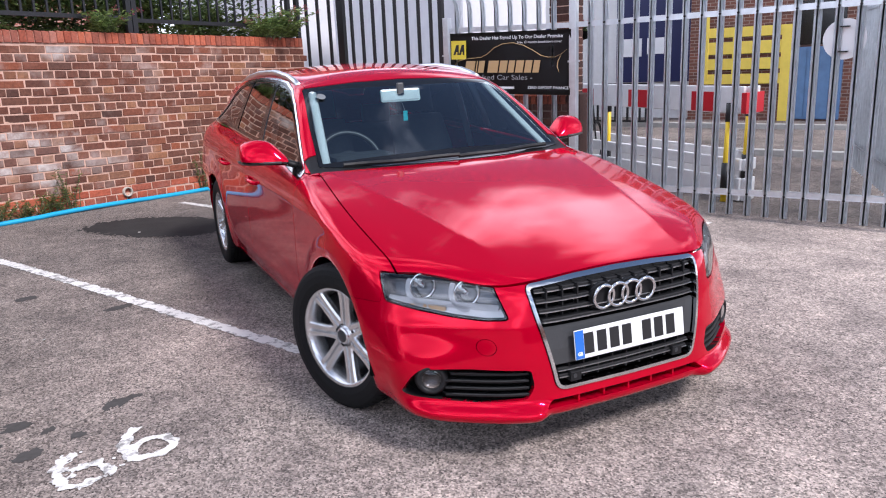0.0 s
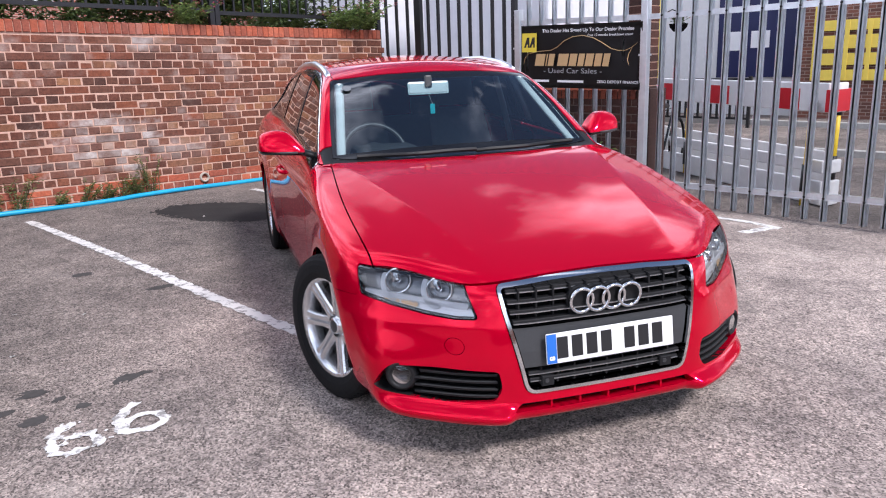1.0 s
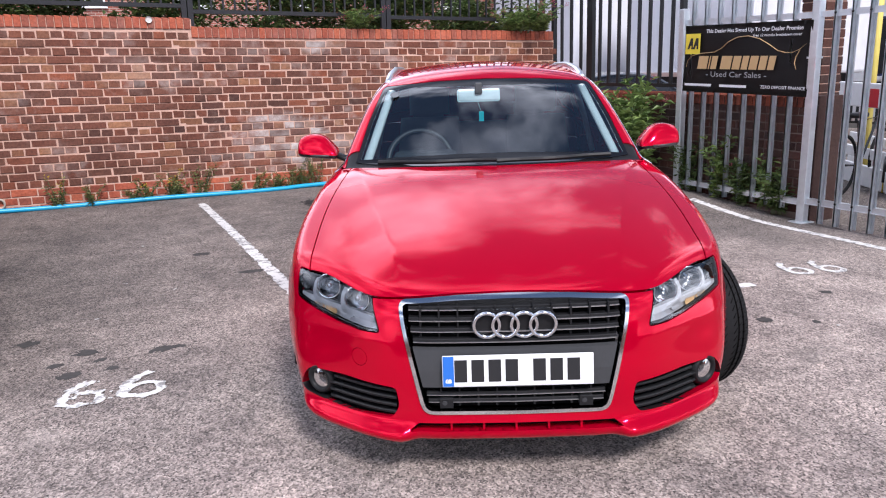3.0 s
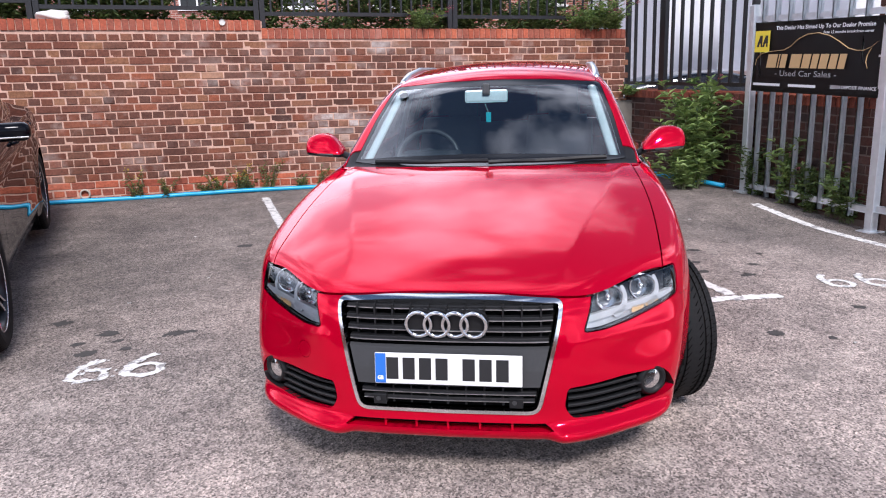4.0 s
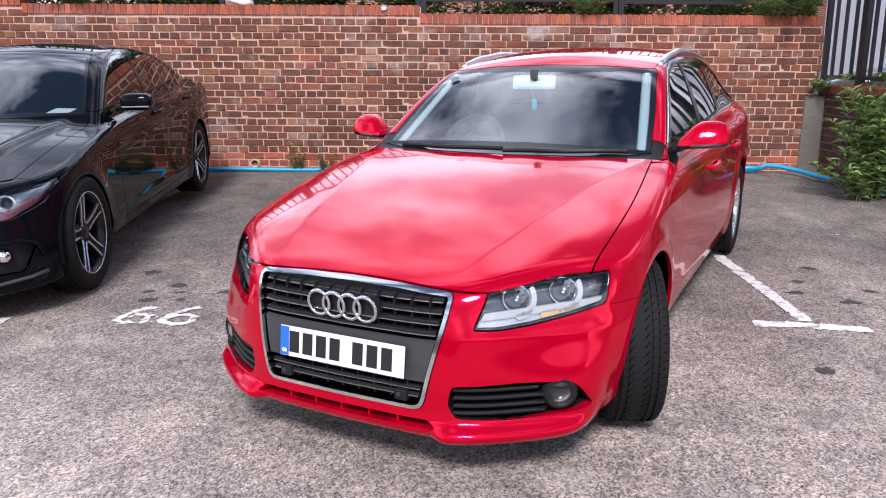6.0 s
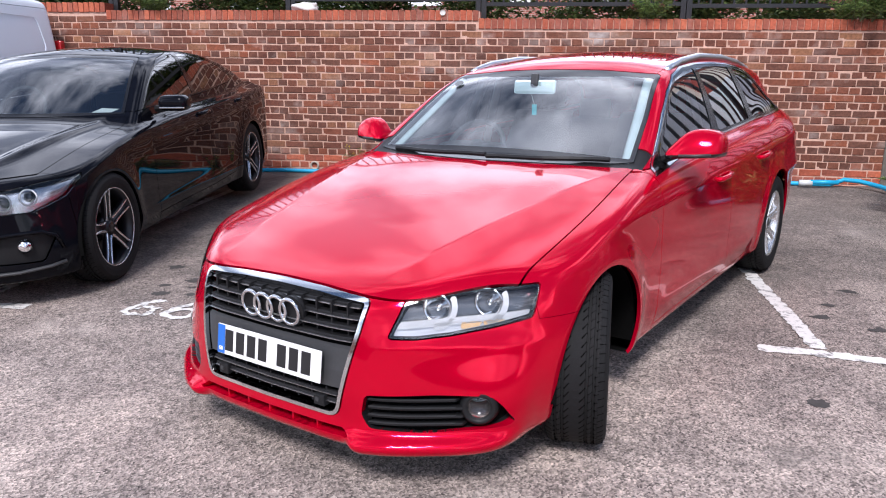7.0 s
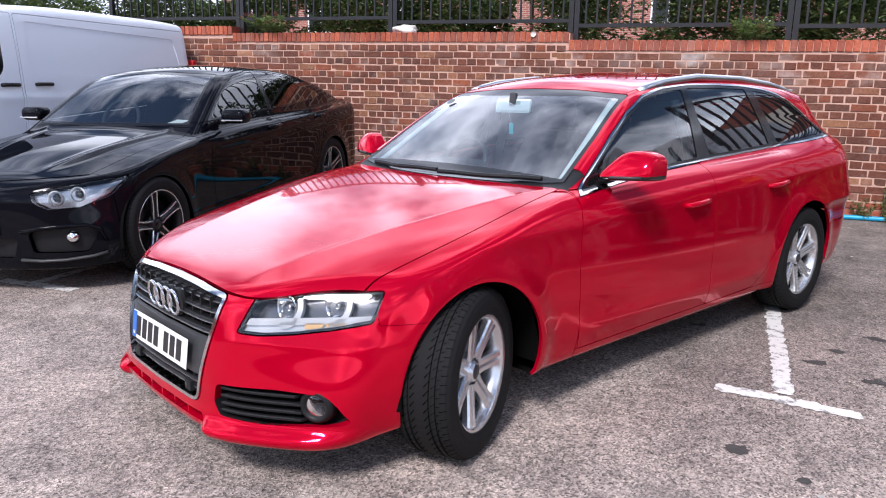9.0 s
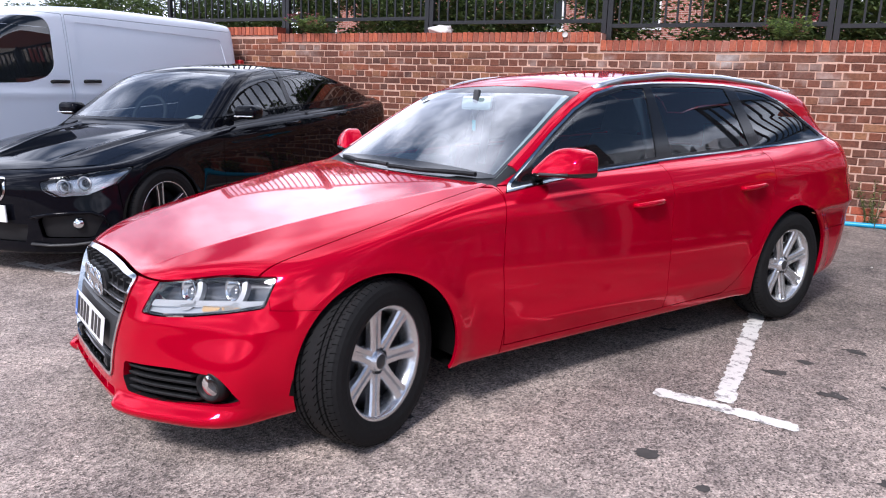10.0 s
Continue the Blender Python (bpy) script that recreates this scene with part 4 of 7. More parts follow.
tow, bumper = take(bumper, lambda x, y, z: np.maximum(np.hypot(x + 0.56, z - 0.425) - 0.030, y - 0.1), 0.002)
bumper_ob = panel("front_bumper", bumper, RED, red_car, 0.03)
panel("towing_eye_cover", tow, RED, bumper_ob, 0.01, -0.0006)
door_f = [(1.075, 0.93), (1.045, 0.80), (1.035, 0.60), (1.05, 0.40), (1.075, 0.243), (2.145, 0.243), (2.135, 0.60), (2.14, 0.985)]
door_r = [(2.14, 0.99), (2.135, 0.60), (2.145, 0.243), (2.66, 0.250), (2.78, 0.33), (2.90, 0.47), (2.985, 0.62), (3.03, 0.78), (3.06, 1.03)]
front_doors, shell_rest = take(shell_rest, lambda x, y, z: np.maximum(poly_d(y, z, door_f), far(x)), 0.005)
rear_doors, shell_rest = take(shell_rest, lambda x, y, z: np.maximum(poly_d(y, z, door_r), far(x)), 0.005)
tails, shell_rest = take(shell_rest, lambda x, y, z: np.maximum(np.maximum(3.86 + 0.25 * (z - 0.85) - y, ab(z - 0.87) - 0.085), 0.5 - ab(x)), 0.004)
wings, shell_rest = take(shell_rest, lambda x, y, z: np.maximum(y - 1.06, z - 0.925), 0.005)
sills, shell_rest = take(shell_rest, lambda x, y, z: np.maximum(np.maximum(z - 0.245, y - 2.9), far(x)), 0.003)
back, shell_rest = take(shell_rest, lambda x, y, z: np.maximum(3.64 - y, z - 0.52), 0.004)
roof, shell_rest = take(shell_rest, lambda x, y, z: np.maximum(np.maximum(ab(x) - (0.585 - 0.02 * np.maximum(y - 2.2, 0)), 1.2 - z), y - 3.95), 0.004)
panel("rear_bumper", back, RED, red_car, 0.02)
panel("roof", roof, RED, red_car, 0.012)
panel("body_frame", shell_rest, RED, red_car, 0.015)
for m_, names in ((wings, "front_wing"), (front_doors, "front_door"), (rear_doors, "rear_door"), (sills, "sill"), (tails, "tail_lamp")):
    for half in sides(m_):
        panel(names, half, mat("red_lens", (0.35, 0.008, 0.012), 0.1, coat=1.0) if names == "tail_lamp" else RED, red_car, 0.015)

# glazing: bright strip, black pillars, panes
trim, pane_all = split(glass_l, lambda x, y, z: -0.010 - dlo(x, y, z))
b_post = lambda x, y, z: np.maximum(y - (2.262 - 0.10 * (z - 1.0)), (2.135 + 0.10 * (z - 1.0)) - y)
c_post = lambda x, y, z: np.maximum(y - (3.085 - 0.36 * (z - 1.03)), (2.972 - 0.32 * (z - 1.03)) - y)
sail = lambda x, y, z: (y - (1.27 + 0.20 * (z - 0.93)))
edge = lambda x, y, z: -0.024 - dlo(x, y, z)
black, pane_all = split(pane_all, lambda x, y, z: np.minimum(np.minimum(b_post(x, y, z), c_post(x, y, z)), np.minimum(sail(x, y, z), edge(x, y, z))))
for half in sides(trim):
    panel("window_trim", half, CHROME, red_car, 0.006, 0.003, "bright metal window trim")
for half in sides(black):
    panel("window_pillar", half, GLOSS_BLACK, red_car, 0.01, 0.0, "black window pillars")
for half in sides(pane_all):
    fr, bk = split(half, lambda x, y, z: y - 2.2)
    mid, qt = split(bk, lambda x, y, z: y - 3.0)
    panel("front_side_window", fr, GLASS_SIDE, red_car, 0.004, -0.004)
    panel("rear_side_window", mid, GLASS_SIDE, red_car, 0.004, -0.004)
    panel("quarter_window", qt, GLASS_DARK, red_car, 0.004, -0.004)
frit, clear = split(screen, lambda x, y, z: -(np.maximum(np.maximum(poly_d(x, z, WS), -(z - (0.945 + 0.02 * (1 - (x / 0.7) ** 2)))), z - 1.343) + 0.022))
panel("windscreen_border", frit, GLOSS_BLACK, red_car, 0.004, -0.002, "black border of the windscreen")
panel("windscreen", clear, GLASS, red_car, 0.005, -0.002)

# grille: bright frame, dark recess, bars, plate panel, rings
ring, inner = split(gr, lambda x, y, z: -0.0145 - grille(x, y, z))
grille_ob = panel("grille", (inner[0] - inner[2] * 0.045, inner[1], inner[2]), LINER, red_car, 0.0, label="black radiator grille in a chrome frame")
panel("grille_frame", ring, CHROME, grille_ob, 0.03, 0.006, "chrome grille frame")


def grille_half(z):
    return 0.383 if z > 0.555 else 0.313 + (z - 0.262) * 0.229


def front_bar(name, z, x0, x1, h, d, proud, material, parent, label="", n=14, stretch=0.0):
    """A bar across the nose that follows its curve."""
    bm = bmesh.new()
    rows = []
    for i in range(n + 1):
        x = x0 + (x1 - x0) * i / n
        y = nose(x, z) - proud
        rows.append([bm.verts.new(p) for p in ((x, y + 0.004, z - h / 2), (x, y, z - h / 4), (x, y, z + h / 4), (x, y + 0.004, z + h / 2), (x, y + d, z + h / 2), (x, y + d, z - h / 2))])
    for a, b in zip(rows, rows[1:]):
        for k in range(6):
            bm.faces.new((a[k], b[k], b[(k + 1) % 6], a[(k + 1) % 6]))
    bm.faces.new(rows[0]), bm.faces.new(list(reversed(rows[-1])))
    bmesh.ops.recalc_face_normals(bm, faces=bm.faces)
    return part(name, bm, material, parent, label)


for z in (0.614, 0.578, 0.542, 0.506):
    w = grille_half(z) - 0.012
    front_bar("grille_bar", z, -w, w, 0.012, 0.03, -0.014, PLASTIC, grille_ob)
    front_bar("bar_edge", z - 0.006, -w, w, 0.004, 0.01, -0.009, SATIN, grille_ob, "thin bright edge of a grille bar")
for z in (0.318, 0.292):
    w = grille_half(z) - 0.012
    front_bar("grille_bar", z, -w, w, 0.011, 0.03, -0.014, PLASTIC, grille_ob)
    front_bar("bar_edge", z - 0.005, -w, w, 0.003, 0.01, -0.009, SATIN, grille_ob)
for i in range(-5, 6):
    x = 0.066 * i
    part("grille_rib", boxed(x - 0.003, x + 0.003, nose(x, 0.56) + 0.018, nose(x, 0.56) + 0.05, 0.50, 0.625), PLASTIC, grille_ob)
    if abs(x) < 0.29:
        part("grille_rib", boxed(x - 0.003, x + 0.003, nose(x, 0.3) + 0.018, nose(x, 0.3) + 0.05, 0.27, 0.335), PLASTIC, grille_ob)
bm = bmesh.new()
rows = []
for i in range(17):
    s = -1 + i / 8
    rows.append([bm.verts.new((s * (grille_half(z) - 0.004), nose(s * grille_half(z), z) + o, z)) for z, o in ((0.338, 0.022), (0.342, 0.010), (0.40, 0.010), (0.476, 0.010), (0.482, 0.022))])
for a, b in zip(rows, rows[1:]):
    for k in range(4):
        bm.faces.new((a[k], b[k], b[k + 1], a[k + 1]))
bmesh.ops.recalc_face_normals(bm, faces=bm.faces)
part("plate_carrier", bm, PLASTIC_GREY, grille_ob, "grey plastic band that carries the number plate")
for x in (-0.245, 0.245):
    part("sensor", boxed(x - 0.024, x + 0.024, nose(x, 0.287) - 0.001, nose(x, 0.287) + 0.03, 0.268, 0.306, 0.003), PLASTIC, grille_ob)
    part("sensor_eye", lathe([(0.0, 0.0), (0.008, 0.0), (0.009, 0.004)], 16, "y"), PLASTIC_GREY, grille_ob, m=pose(x - 0.006, nose(x, 0.287) - 0.004, 0.289))
tilt = math.degrees(math.atan2(nose(0.2, 0.35) - nose(0.2, 0.465), 0.115))
plate_ob = part("number_plate", boxed(-0.262, 0.262, -0.004, 0.0, -0.0555, 0.0555, 0.003), PLATE_WHITE, grille_ob, "white number plate with a blue band", m=pose(0.006, nose(0.15, 0.408) - 0.008, 0.409, tilt))
part("plate_band", boxed(-0.260, -0.222, -0.0055, -0.0035, -0.053, 0.053), PLATE_BLUE, plate_ob)
me = text_mesh("GB", 0.02, 0.022, 0.015, 0.001)
me.transform(pose(0, 0, 0, 90))
finish(me, PLATE_WHITE, False)
gb = tagged(new("band_letters", me), kind="stuff")
gb.parent, gb.matrix_basis = plate_ob, pose(-0.252, -0.0062, -0.042)
for k, x in enumerate((-0.198, -0.139, -0.080, -0.021, 0.075, 0.134, 0.193)):
    part("plate_bar", boxed(x - 0.022, x + 0.022, -0.0055, -0.0035, -0.0395, 0.0395, 0.001), INK, plate_ob)
badge_y, badge_z = nose(0.0, 0.56) - 0.004, 0.563
for k in range(4):
    bm = tube([(0.0445 * math.cos(a), 0, 0.0445 * math.sin(a)) for a in np.linspace(0, 2 * math.pi, 40)[:-1]], 0.0068, 8, closed=True)
    part("badge_ring", bm, CHROME, grille_ob, "chrome ring", smooth=True, m=pose(-0.0975 + 0.065 * k, badge_y - 0.002 * (k % 2), badge_z, tilt + 12))
    bm = lathe([(0.0, 0.004), (0.053, 0.004), (0.053, 0.02)], 32, "y")
    part("badge_backing", bm, PLASTIC, grille_ob, m=pose(-0.0975 + 0.065 * k, badge_y + 0.008, badge_z, tilt + 12))

# fog lamp recesses, lower slot
for half in sides(fogs):
    sx = 1 if half[0][:, 0].mean() > 0 else -1
    p, t, n = half
    rec = panel("fog_recess", (p - n * 0.05, t, n), LINER, red_car, 0.0, label="black recess with slats and a fog lamp")
    walls = rimmed(half, 0.05)
    k = len(p)
    raw("recess_wall", walls[0], walls[1][len(t):], PLASTIC, rec, walls[2])
    for z in (0.236, 0.262, 0.290, 0.318):
        front_bar("slat", z, sx * 0.425, sx * (0.69 if z < 0.31 else 0.67), 0.009, 0.04, -0.016, PLASTIC, rec, n=8)
        front_bar("slat_edge", z + 0.0045, sx * 0.425, sx * 0.67, 0.002, 0.01, -0.0145, PLASTIC_GREY, rec, n=8)
    yl = nose(0.745, 0.292)
    face = pose(sx * 0.742, yl - 0.008, 0.292, 0, 0, sx * 30)
    part("fog_surround", lathe([(0.052, 0.012), (0.060, 0.02), (0.070, 0.05), (0.040, 0.05), (0.038, 0.02), (0.044, 0.010), (0.052, 0.012)], 32, "y"), PLASTIC, rec, smooth=True, m=face)
    part("fog_reflector", lathe([(0.0, 0.045), (0.02, 0.042), (0.034, 0.03), (0.040, 0.02)], 28, "y"), mat("smoked_reflector", (0.05, 0.05, 0.055), 0.2, 0.8), rec, smooth=True, m=face)
    part("fog_lens", lathe([(0.0, 0.010), (0.02, 0.012), (0.040, 0.020)], 28, "y"), LENS, rec, smooth=True, m=face)
p, t, n = slot_m
low_in = panel("lower_intake", (p - n * 0.05, t, n), LINER, red_car, 0.0, label="black lower air intake")
walls = rimmed(slot_m, 0.05)
raw("intake_wall", walls[0], walls[1][len(t):], RED, low_in, walls[2])
for x in (-0.23, -0.115, 0.0, 0.115, 0.23):
    part("intake_rib", boxed(x - 0.004, x + 0.004, nose(x, 0.2) + 0.012, nose(x, 0.2) + 0.06, 0.18, 0.216), RED, low_in)

# headlamps
LAMP_DARK = mat("lamp_housing_grey", (0.16, 0.165, 0.175), 0.25, 0.6)
LAMP_SILVER = mat("lamp_fin_silver", (0.62, 0.635, 0.655), 0.42, 0.2)
for half in sides(lamps):
    p, t, n = half
    sx = 1 if p[:, 0].mean() > 0 else -1
    lens = panel("headlamp", half, LENS, red_car, 0.006, -0.001, "clear headlamp with silver reflectors")
    rimm, _ = split(half, lambda x, y, z: -0.007 - lamp(x, y, z))
    panel("lamp_seal", rimm, GLOSS_BLACK, lens, 0.014, -0.004)
    back_in, _ = split(half, lambda x, y, z: lamp(x, y, z) + 0.002)
    q, tq, nq = back_in
    panel("lamp_housing", (q - nq * 0.055 + np.array([0, 0.02, 0]), tq, nq), LAMP_DARK, lens, 0.0)
    strip, _ = split(half, lambda x, y, z: np.maximum(np.maximum(z - (0.566 + 0.05 * lamp_u(x, y)), (0.543 + 0.05 * lamp_u(x, y)) - z), lamp(x, y, z) + 0.012))
    panel("lamp_blade", strip, LAMP_SILVER, lens, 0.03, -0.014, "silver blade across the headlamp")
    fin, _ = split(half, lambda x, y, z: np.maximum(np.maximum(ab(np.hypot(lamp_u(x, y) - 0.325, (z - 0.622) * 0.9) - 0.058) - 0.0095, (0.315 + 0.2 * (z - 0.57)) - lamp_u(x, y)), lamp(x, y, z) + 0.010))
    panel("lamp_fin", fin, LAMP_SILVER, lens, 0.03, -0.014)
    fin, _ = split(half, lambda x, y, z: np.maximum(np.maximum(ab(np.hypot(lamp_u(x, y) - 0.495, (z - 0.634) * 0.9) - 0.058) - 0.0095, (0.485 + 0.2 * (z - 0.57)) - lamp_u(x, y)), lamp(x, y, z) + 0.010))
    panel("lamp_fin", fin, LAMP_SILVER, lens, 0.03, -0.014)
    tray, _ = split(half, lambda x, y, z: np.maximum(z - (0.546 + 0.05 * lamp_u(x, y)), lamp(x, y, z) + 0.010))
    panel("lamp_tray", tray, mat("lamp_tray_silver", (0.74, 0.75, 0.77), 0.3, 0.5), lens, 0.0, -0.024)
    for u0, u1 in ((0.40, 0.47), (0.475, 0.545), (0.55, 0.625)):
        amb, _ = split(half, lambda x, y, z: np.maximum(np.maximum(ab(lamp_u(x, y) - (u0 + u1) / 2) - (u1 - u0) / 2, z - (0.548 + 0.05 * lamp_u(x, y))), lamp(x, y, z) + 0.012))
        panel("indicator", amb, AMBER, lens, 0.0, -0.014, "amber indicator strip")
    for uc, zc, r in ((0.325, 0.622, 0.046), (0.495, 0.634, 0.046)):
        i = np.argmin((lamp_u(p[:, 0], p[:, 1]) - uc) ** 2 + (p[:, 2] - zc) ** 2)
        c, nn = p[i], n[i]
        d = Vector((nn[0] * 0.35 * 1.0, -1, 0.08)).normalized()
        m_ = Matrix.Translation(Vector(c) - Vector(nn) * 0.032) @ d.to_track_quat("-Y", "Z").to_matrix().to_4x4()
        part("reflector", lathe([(0.012, 0.05), (0.02, 0.046), (0.034, 0.034), (r - 0.003, 0.010), (r, 0.0), (r + 0.004, 0.004)], 32, "y"), SILVER_CUP, lens, smooth=True, m=m_)
        part("bulb_cap", lathe([(0.0, 0.012), (0.010, 0.014), (0.012, 0.022), (0.012, 0.05)], 20, "y"), CHROME, lens, smooth=True, m=m_)

# mirrors, handles, rails, wipers
c_mirror = curve([-0.165, -0.125, -0.085, -0.045, 0.0, 0.05, 0.09, 0.12, 0.14], [0.030, 0.045, 0.082, 0.118, 0.131, 0.127, 0.113, 0.088, 0.045])


def mirror_field(s):
    """A housing with a flat foot, a domed front and a neck that falls away towards the door."""
    def f(x, y, z):
        x = x * s
        u = x - (0.93 if s > 0 else 0.955)
        v = (y - 1.345) - 0.28 * u
        w = z - 0.962 - 0.05 * u
        dome = 1 - 0.85 * np.clip(-v / 0.105, 0, 1.3) ** 2.6
        top = 0.75 * (w - c_mirror(u) * dome)
        d = smax(top, -w + 0.10 * np.maximum(-v, 0), 0.025)
        d = smax(d, v - 0.052 + 0.15 * np.maximum(w - 0.08, 0), 0.02)
        d = smax(d, -v - 0.105 + 0.02 * (u / 0.1) ** 2, 0.03)
        d = smax(d, u - 0.116 - 0.04 * v, 0.05)
        return smax(d, -u - 0.118, 0.03)
    return f


for s in (1, -1):
    mm = shell(mirror_field(s), (min(s * 0.76, s * 1.13), 1.18, 0.9), (max(s * 0.76, s * 1.13), 1.5, 1.16), 0.0075)
    low_part, cap = split(mm, lambda x, y, z: z - 0.988 - 0.05 * (ab(x) - 0.955))
    mirror = panel("door_mirror", cap, RED, red_car, 0.004, label="red door mirror with a black base")
    panel("mirror_base", low_part, GLOSS_BLACK, mirror, 0.0)
    part("mirror_lamp", tube([(s * 0.88, 1.232, 0.982), (s * 0.95, 1.246, 0.984), (s * 1.01, 1.272, 0.987)], 0.007, 6), PLASTIC_GREY, mirror, "dark repeater strip", smooth=True)
    part("mirror_foot", tube([(s * 0.765, 1.30, 0.945), (s * 0.81, 1.31, 0.962), (s * 0.87, 1.33, 0.985)], 0.030, 10, flat=0.6), PLASTIC, mirror, smooth=True)
for s in (1, -1):
    for y0, y1, z in ((1.845, 2.06, 0.800), (2.715, 2.935, 0.828)):
        x = s * (0.900 if y0 < 2 else 0.905)
        pts = [(x - s * 0.012, y0, z), (x + s * 0.012, y0 + 0.02, z + 0.002), (x + s * 0.022, (y0 + y1) / 2, z + 0.008), (x + s * 0.014, y1 - 0.03, z + 0.012), (x - s * 0.012, y1, z + 0.014)]
        door_h = part("door_handle", tube(pts, 0.015, 10, flat=0.85), RED, red_car, smooth=True)
    rail = [(s * (0.592 - 0.022 * max(0.0, y - 2.0)), y, float(c_roof(y)) - 0.057 + h) for y, h in ((1.84, -0.008), (1.93, 0.004), (2.06, 0.014), (2.4, 0.020), (2.9, 0.020), (3.3, 0.016), (3.52, 0.008), (3.64, -0.004), (3.72, -0.018))]
    part("roof_rail", tube(rail, 0.0190, 10, flat=1.0), SATIN, red_car, "satin aluminium roof rail", smooth=True)
for x0, x1 in ((-0.60, 0.02), (0.02, 0.62)):
    pts = [(x0 + (x1 - x0) * k / 10, 1.01 + 0.13 * ((x0 + (x1 - x0) * k / 10) / 0.75) ** 2 + 0.012 * math.sin(k), 0.956 + 0.008 * (k / 10)) for k in range(11)]
    part("wiper", tube(pts, 0.010, 6, flat=1.2), PLASTIC, red_car, "black wiper blade")

# wheels
def wheel(parent, m, steer=0.0, s=1, spokes=7, rim_mat=None, r=0.326, rr=0.222, w=0.225, dark=None, twin=True):
    ob = part("wheel", lathe([(0.09, -0.03), (0.20, -0.05), (rr - 0.004, -w * 0.42), (rr - 0.001, -w * 0.46), (rr - 0.004, -w * 0.40), (0.19, 0.02), (0.09, 0.02)], 48, "x"), ALLOY_DARK, parent, "alloy wheel with a black tyre", smooth=True, m=m)
    k = w / 2
    prof = [(rr - 0.006, k * 0.80), (rr + 0.004, k * 0.92), (rr + 0.03, k * 1.0), (rr + 0.06, k * 1.0), (r - 0.022, k * 0.96), (r - 0.007, k * 0.86), (r, k * 0.72)]
    g = []
    for a in (0.58, 0.36, 0.12, -0.12, -0.36, -0.58):
        g += [(r + 0.0005, k * (a + 0.055)), (r - 0.007, k * (a + 0.045)), (r - 0.007, k * (a - 0.045)), (r + 0.0005, k * (a - 0.055))] if abs(a) > 0.2 else []
    prof = prof + g + [(a, -b) for a, b in reversed(prof)]
    tyre = part("tyre", lathe(prof, 72, "x"), RUBBER, ob, "black rubber tyre with tread grooves", smooth=False)
    sv, sf = [], []
    for q in range(64):
        # near-black slivers stand in for shade in shoulder slits and slanted rib notches: (place, angle, half-length,
        # half-width, turn offset)
        for u, ang, hl, hw, off in ((0.80, 8, 0.012, 0.0016, 0), (-0.80, -8, 0.012, 0.0016, 0), (0.66, 20, 0.008, 0.0012, 0.5), (-0.66, -20, 0.008, 0.0012, 0.5), (0.235, 52, 0.014, 0.0026, 0.2), (-0.235, 52, 0.014, 0.0026, 0.7), (0.47, 40, 0.009, 0.0016, 0.4), (-0.47, 40, 0.009, 0.0016, 0.1)):
            a = 2 * math.pi * (q + off) / 64
            rad = r + 0.0006 if abs(u) < 0.7 else r - 0.0035
            mm = pose(0, 0, 0, math.degrees(a)) @ pose(k * u, 0, rad, 0, 0, ang) @ pose(0, 0, 0, 0, 0 if abs(u) < 0.7 else 24 * (1 if u > 0 else -1), 0)
            n0 = len(sv)
            sv += [tuple(mm @ Vector(c)) for c in ((-hl, -hw, 0), (hl, -hw * 0.5, 0), (hl, hw * 0.5, 0), (-hl, hw, 0), (-hl, -hw, -0.006), (hl, -hw, -0.006), (hl, hw, -0.006), (-hl, hw, -0.006))]
            sf += [tuple(n0 + i for i in f) for f in ((0, 1, 2, 3), (0, 4, 5, 1), (1, 5, 6, 2), (2, 6, 7, 3), (3, 7, 4, 0))]
    tagged(raw("tread_pattern", sv, sf, GROOVE_SHADE, tyre, smooth=False), kind="stuff")
    rim = rim_mat or ALLOY
    edge_mat = rim
    if not twin:
        rim = ALLOY_DARK
        part("rim_lip", tube([(k * 0.88, (rr - 0.001) * math.cos(a), (rr - 0.001) * math.sin(a)) for a in np.linspace(0, 2 * math.pi, 60)[:-1]], 0.004, 5, closed=True), edge_mat, ob, "bright machined rim edge", smooth=True)
    part("rim", lathe([(rr - 0.008, k * 0.50), (rr - 0.022, k * 0.30), (rr - 0.030, 0.0), (rr - 0.034, 0.0), (rr - 0.020, k * 0.55), (rr - 0.012, k * 0.80), (rr + 0.001, k * 0.90), (rr + 0.003, k * 0.86), (rr - 0.004, k * 0.72), (rr - 0.008, k * 0.50)], 64, "x"), rim, ob, smooth=True)
    part("hub", lathe([(0.0, k * 0.66), (0.034, k * 0.66), (0.037, k * 0.62), (0.040, k * 0.50), (0.074, k * 0.46), (0.080, k * 0.34), (0.078, 0.0)], 40, "x"), rim, ob, smooth=True)
    part("centre_cap", lathe([(0.0, k * 0.70), (0.020, k * 0.695), (0.028, k * 0.66)], 28, "x"), dark or PLASTIC_GREY, ob, smooth=True)
    for q in range(5):
        a = 2 * math.pi * (q + 0.5) / 5
        part("bolt", lathe([(0.0, k * 0.50), (0.008, k * 0.50), (0.009, k * 0.40)], 8, "x"), ALLOY_DARK, ob, m=pose(0, 0.056 * math.cos(a), 0.056 * math.sin(a)))
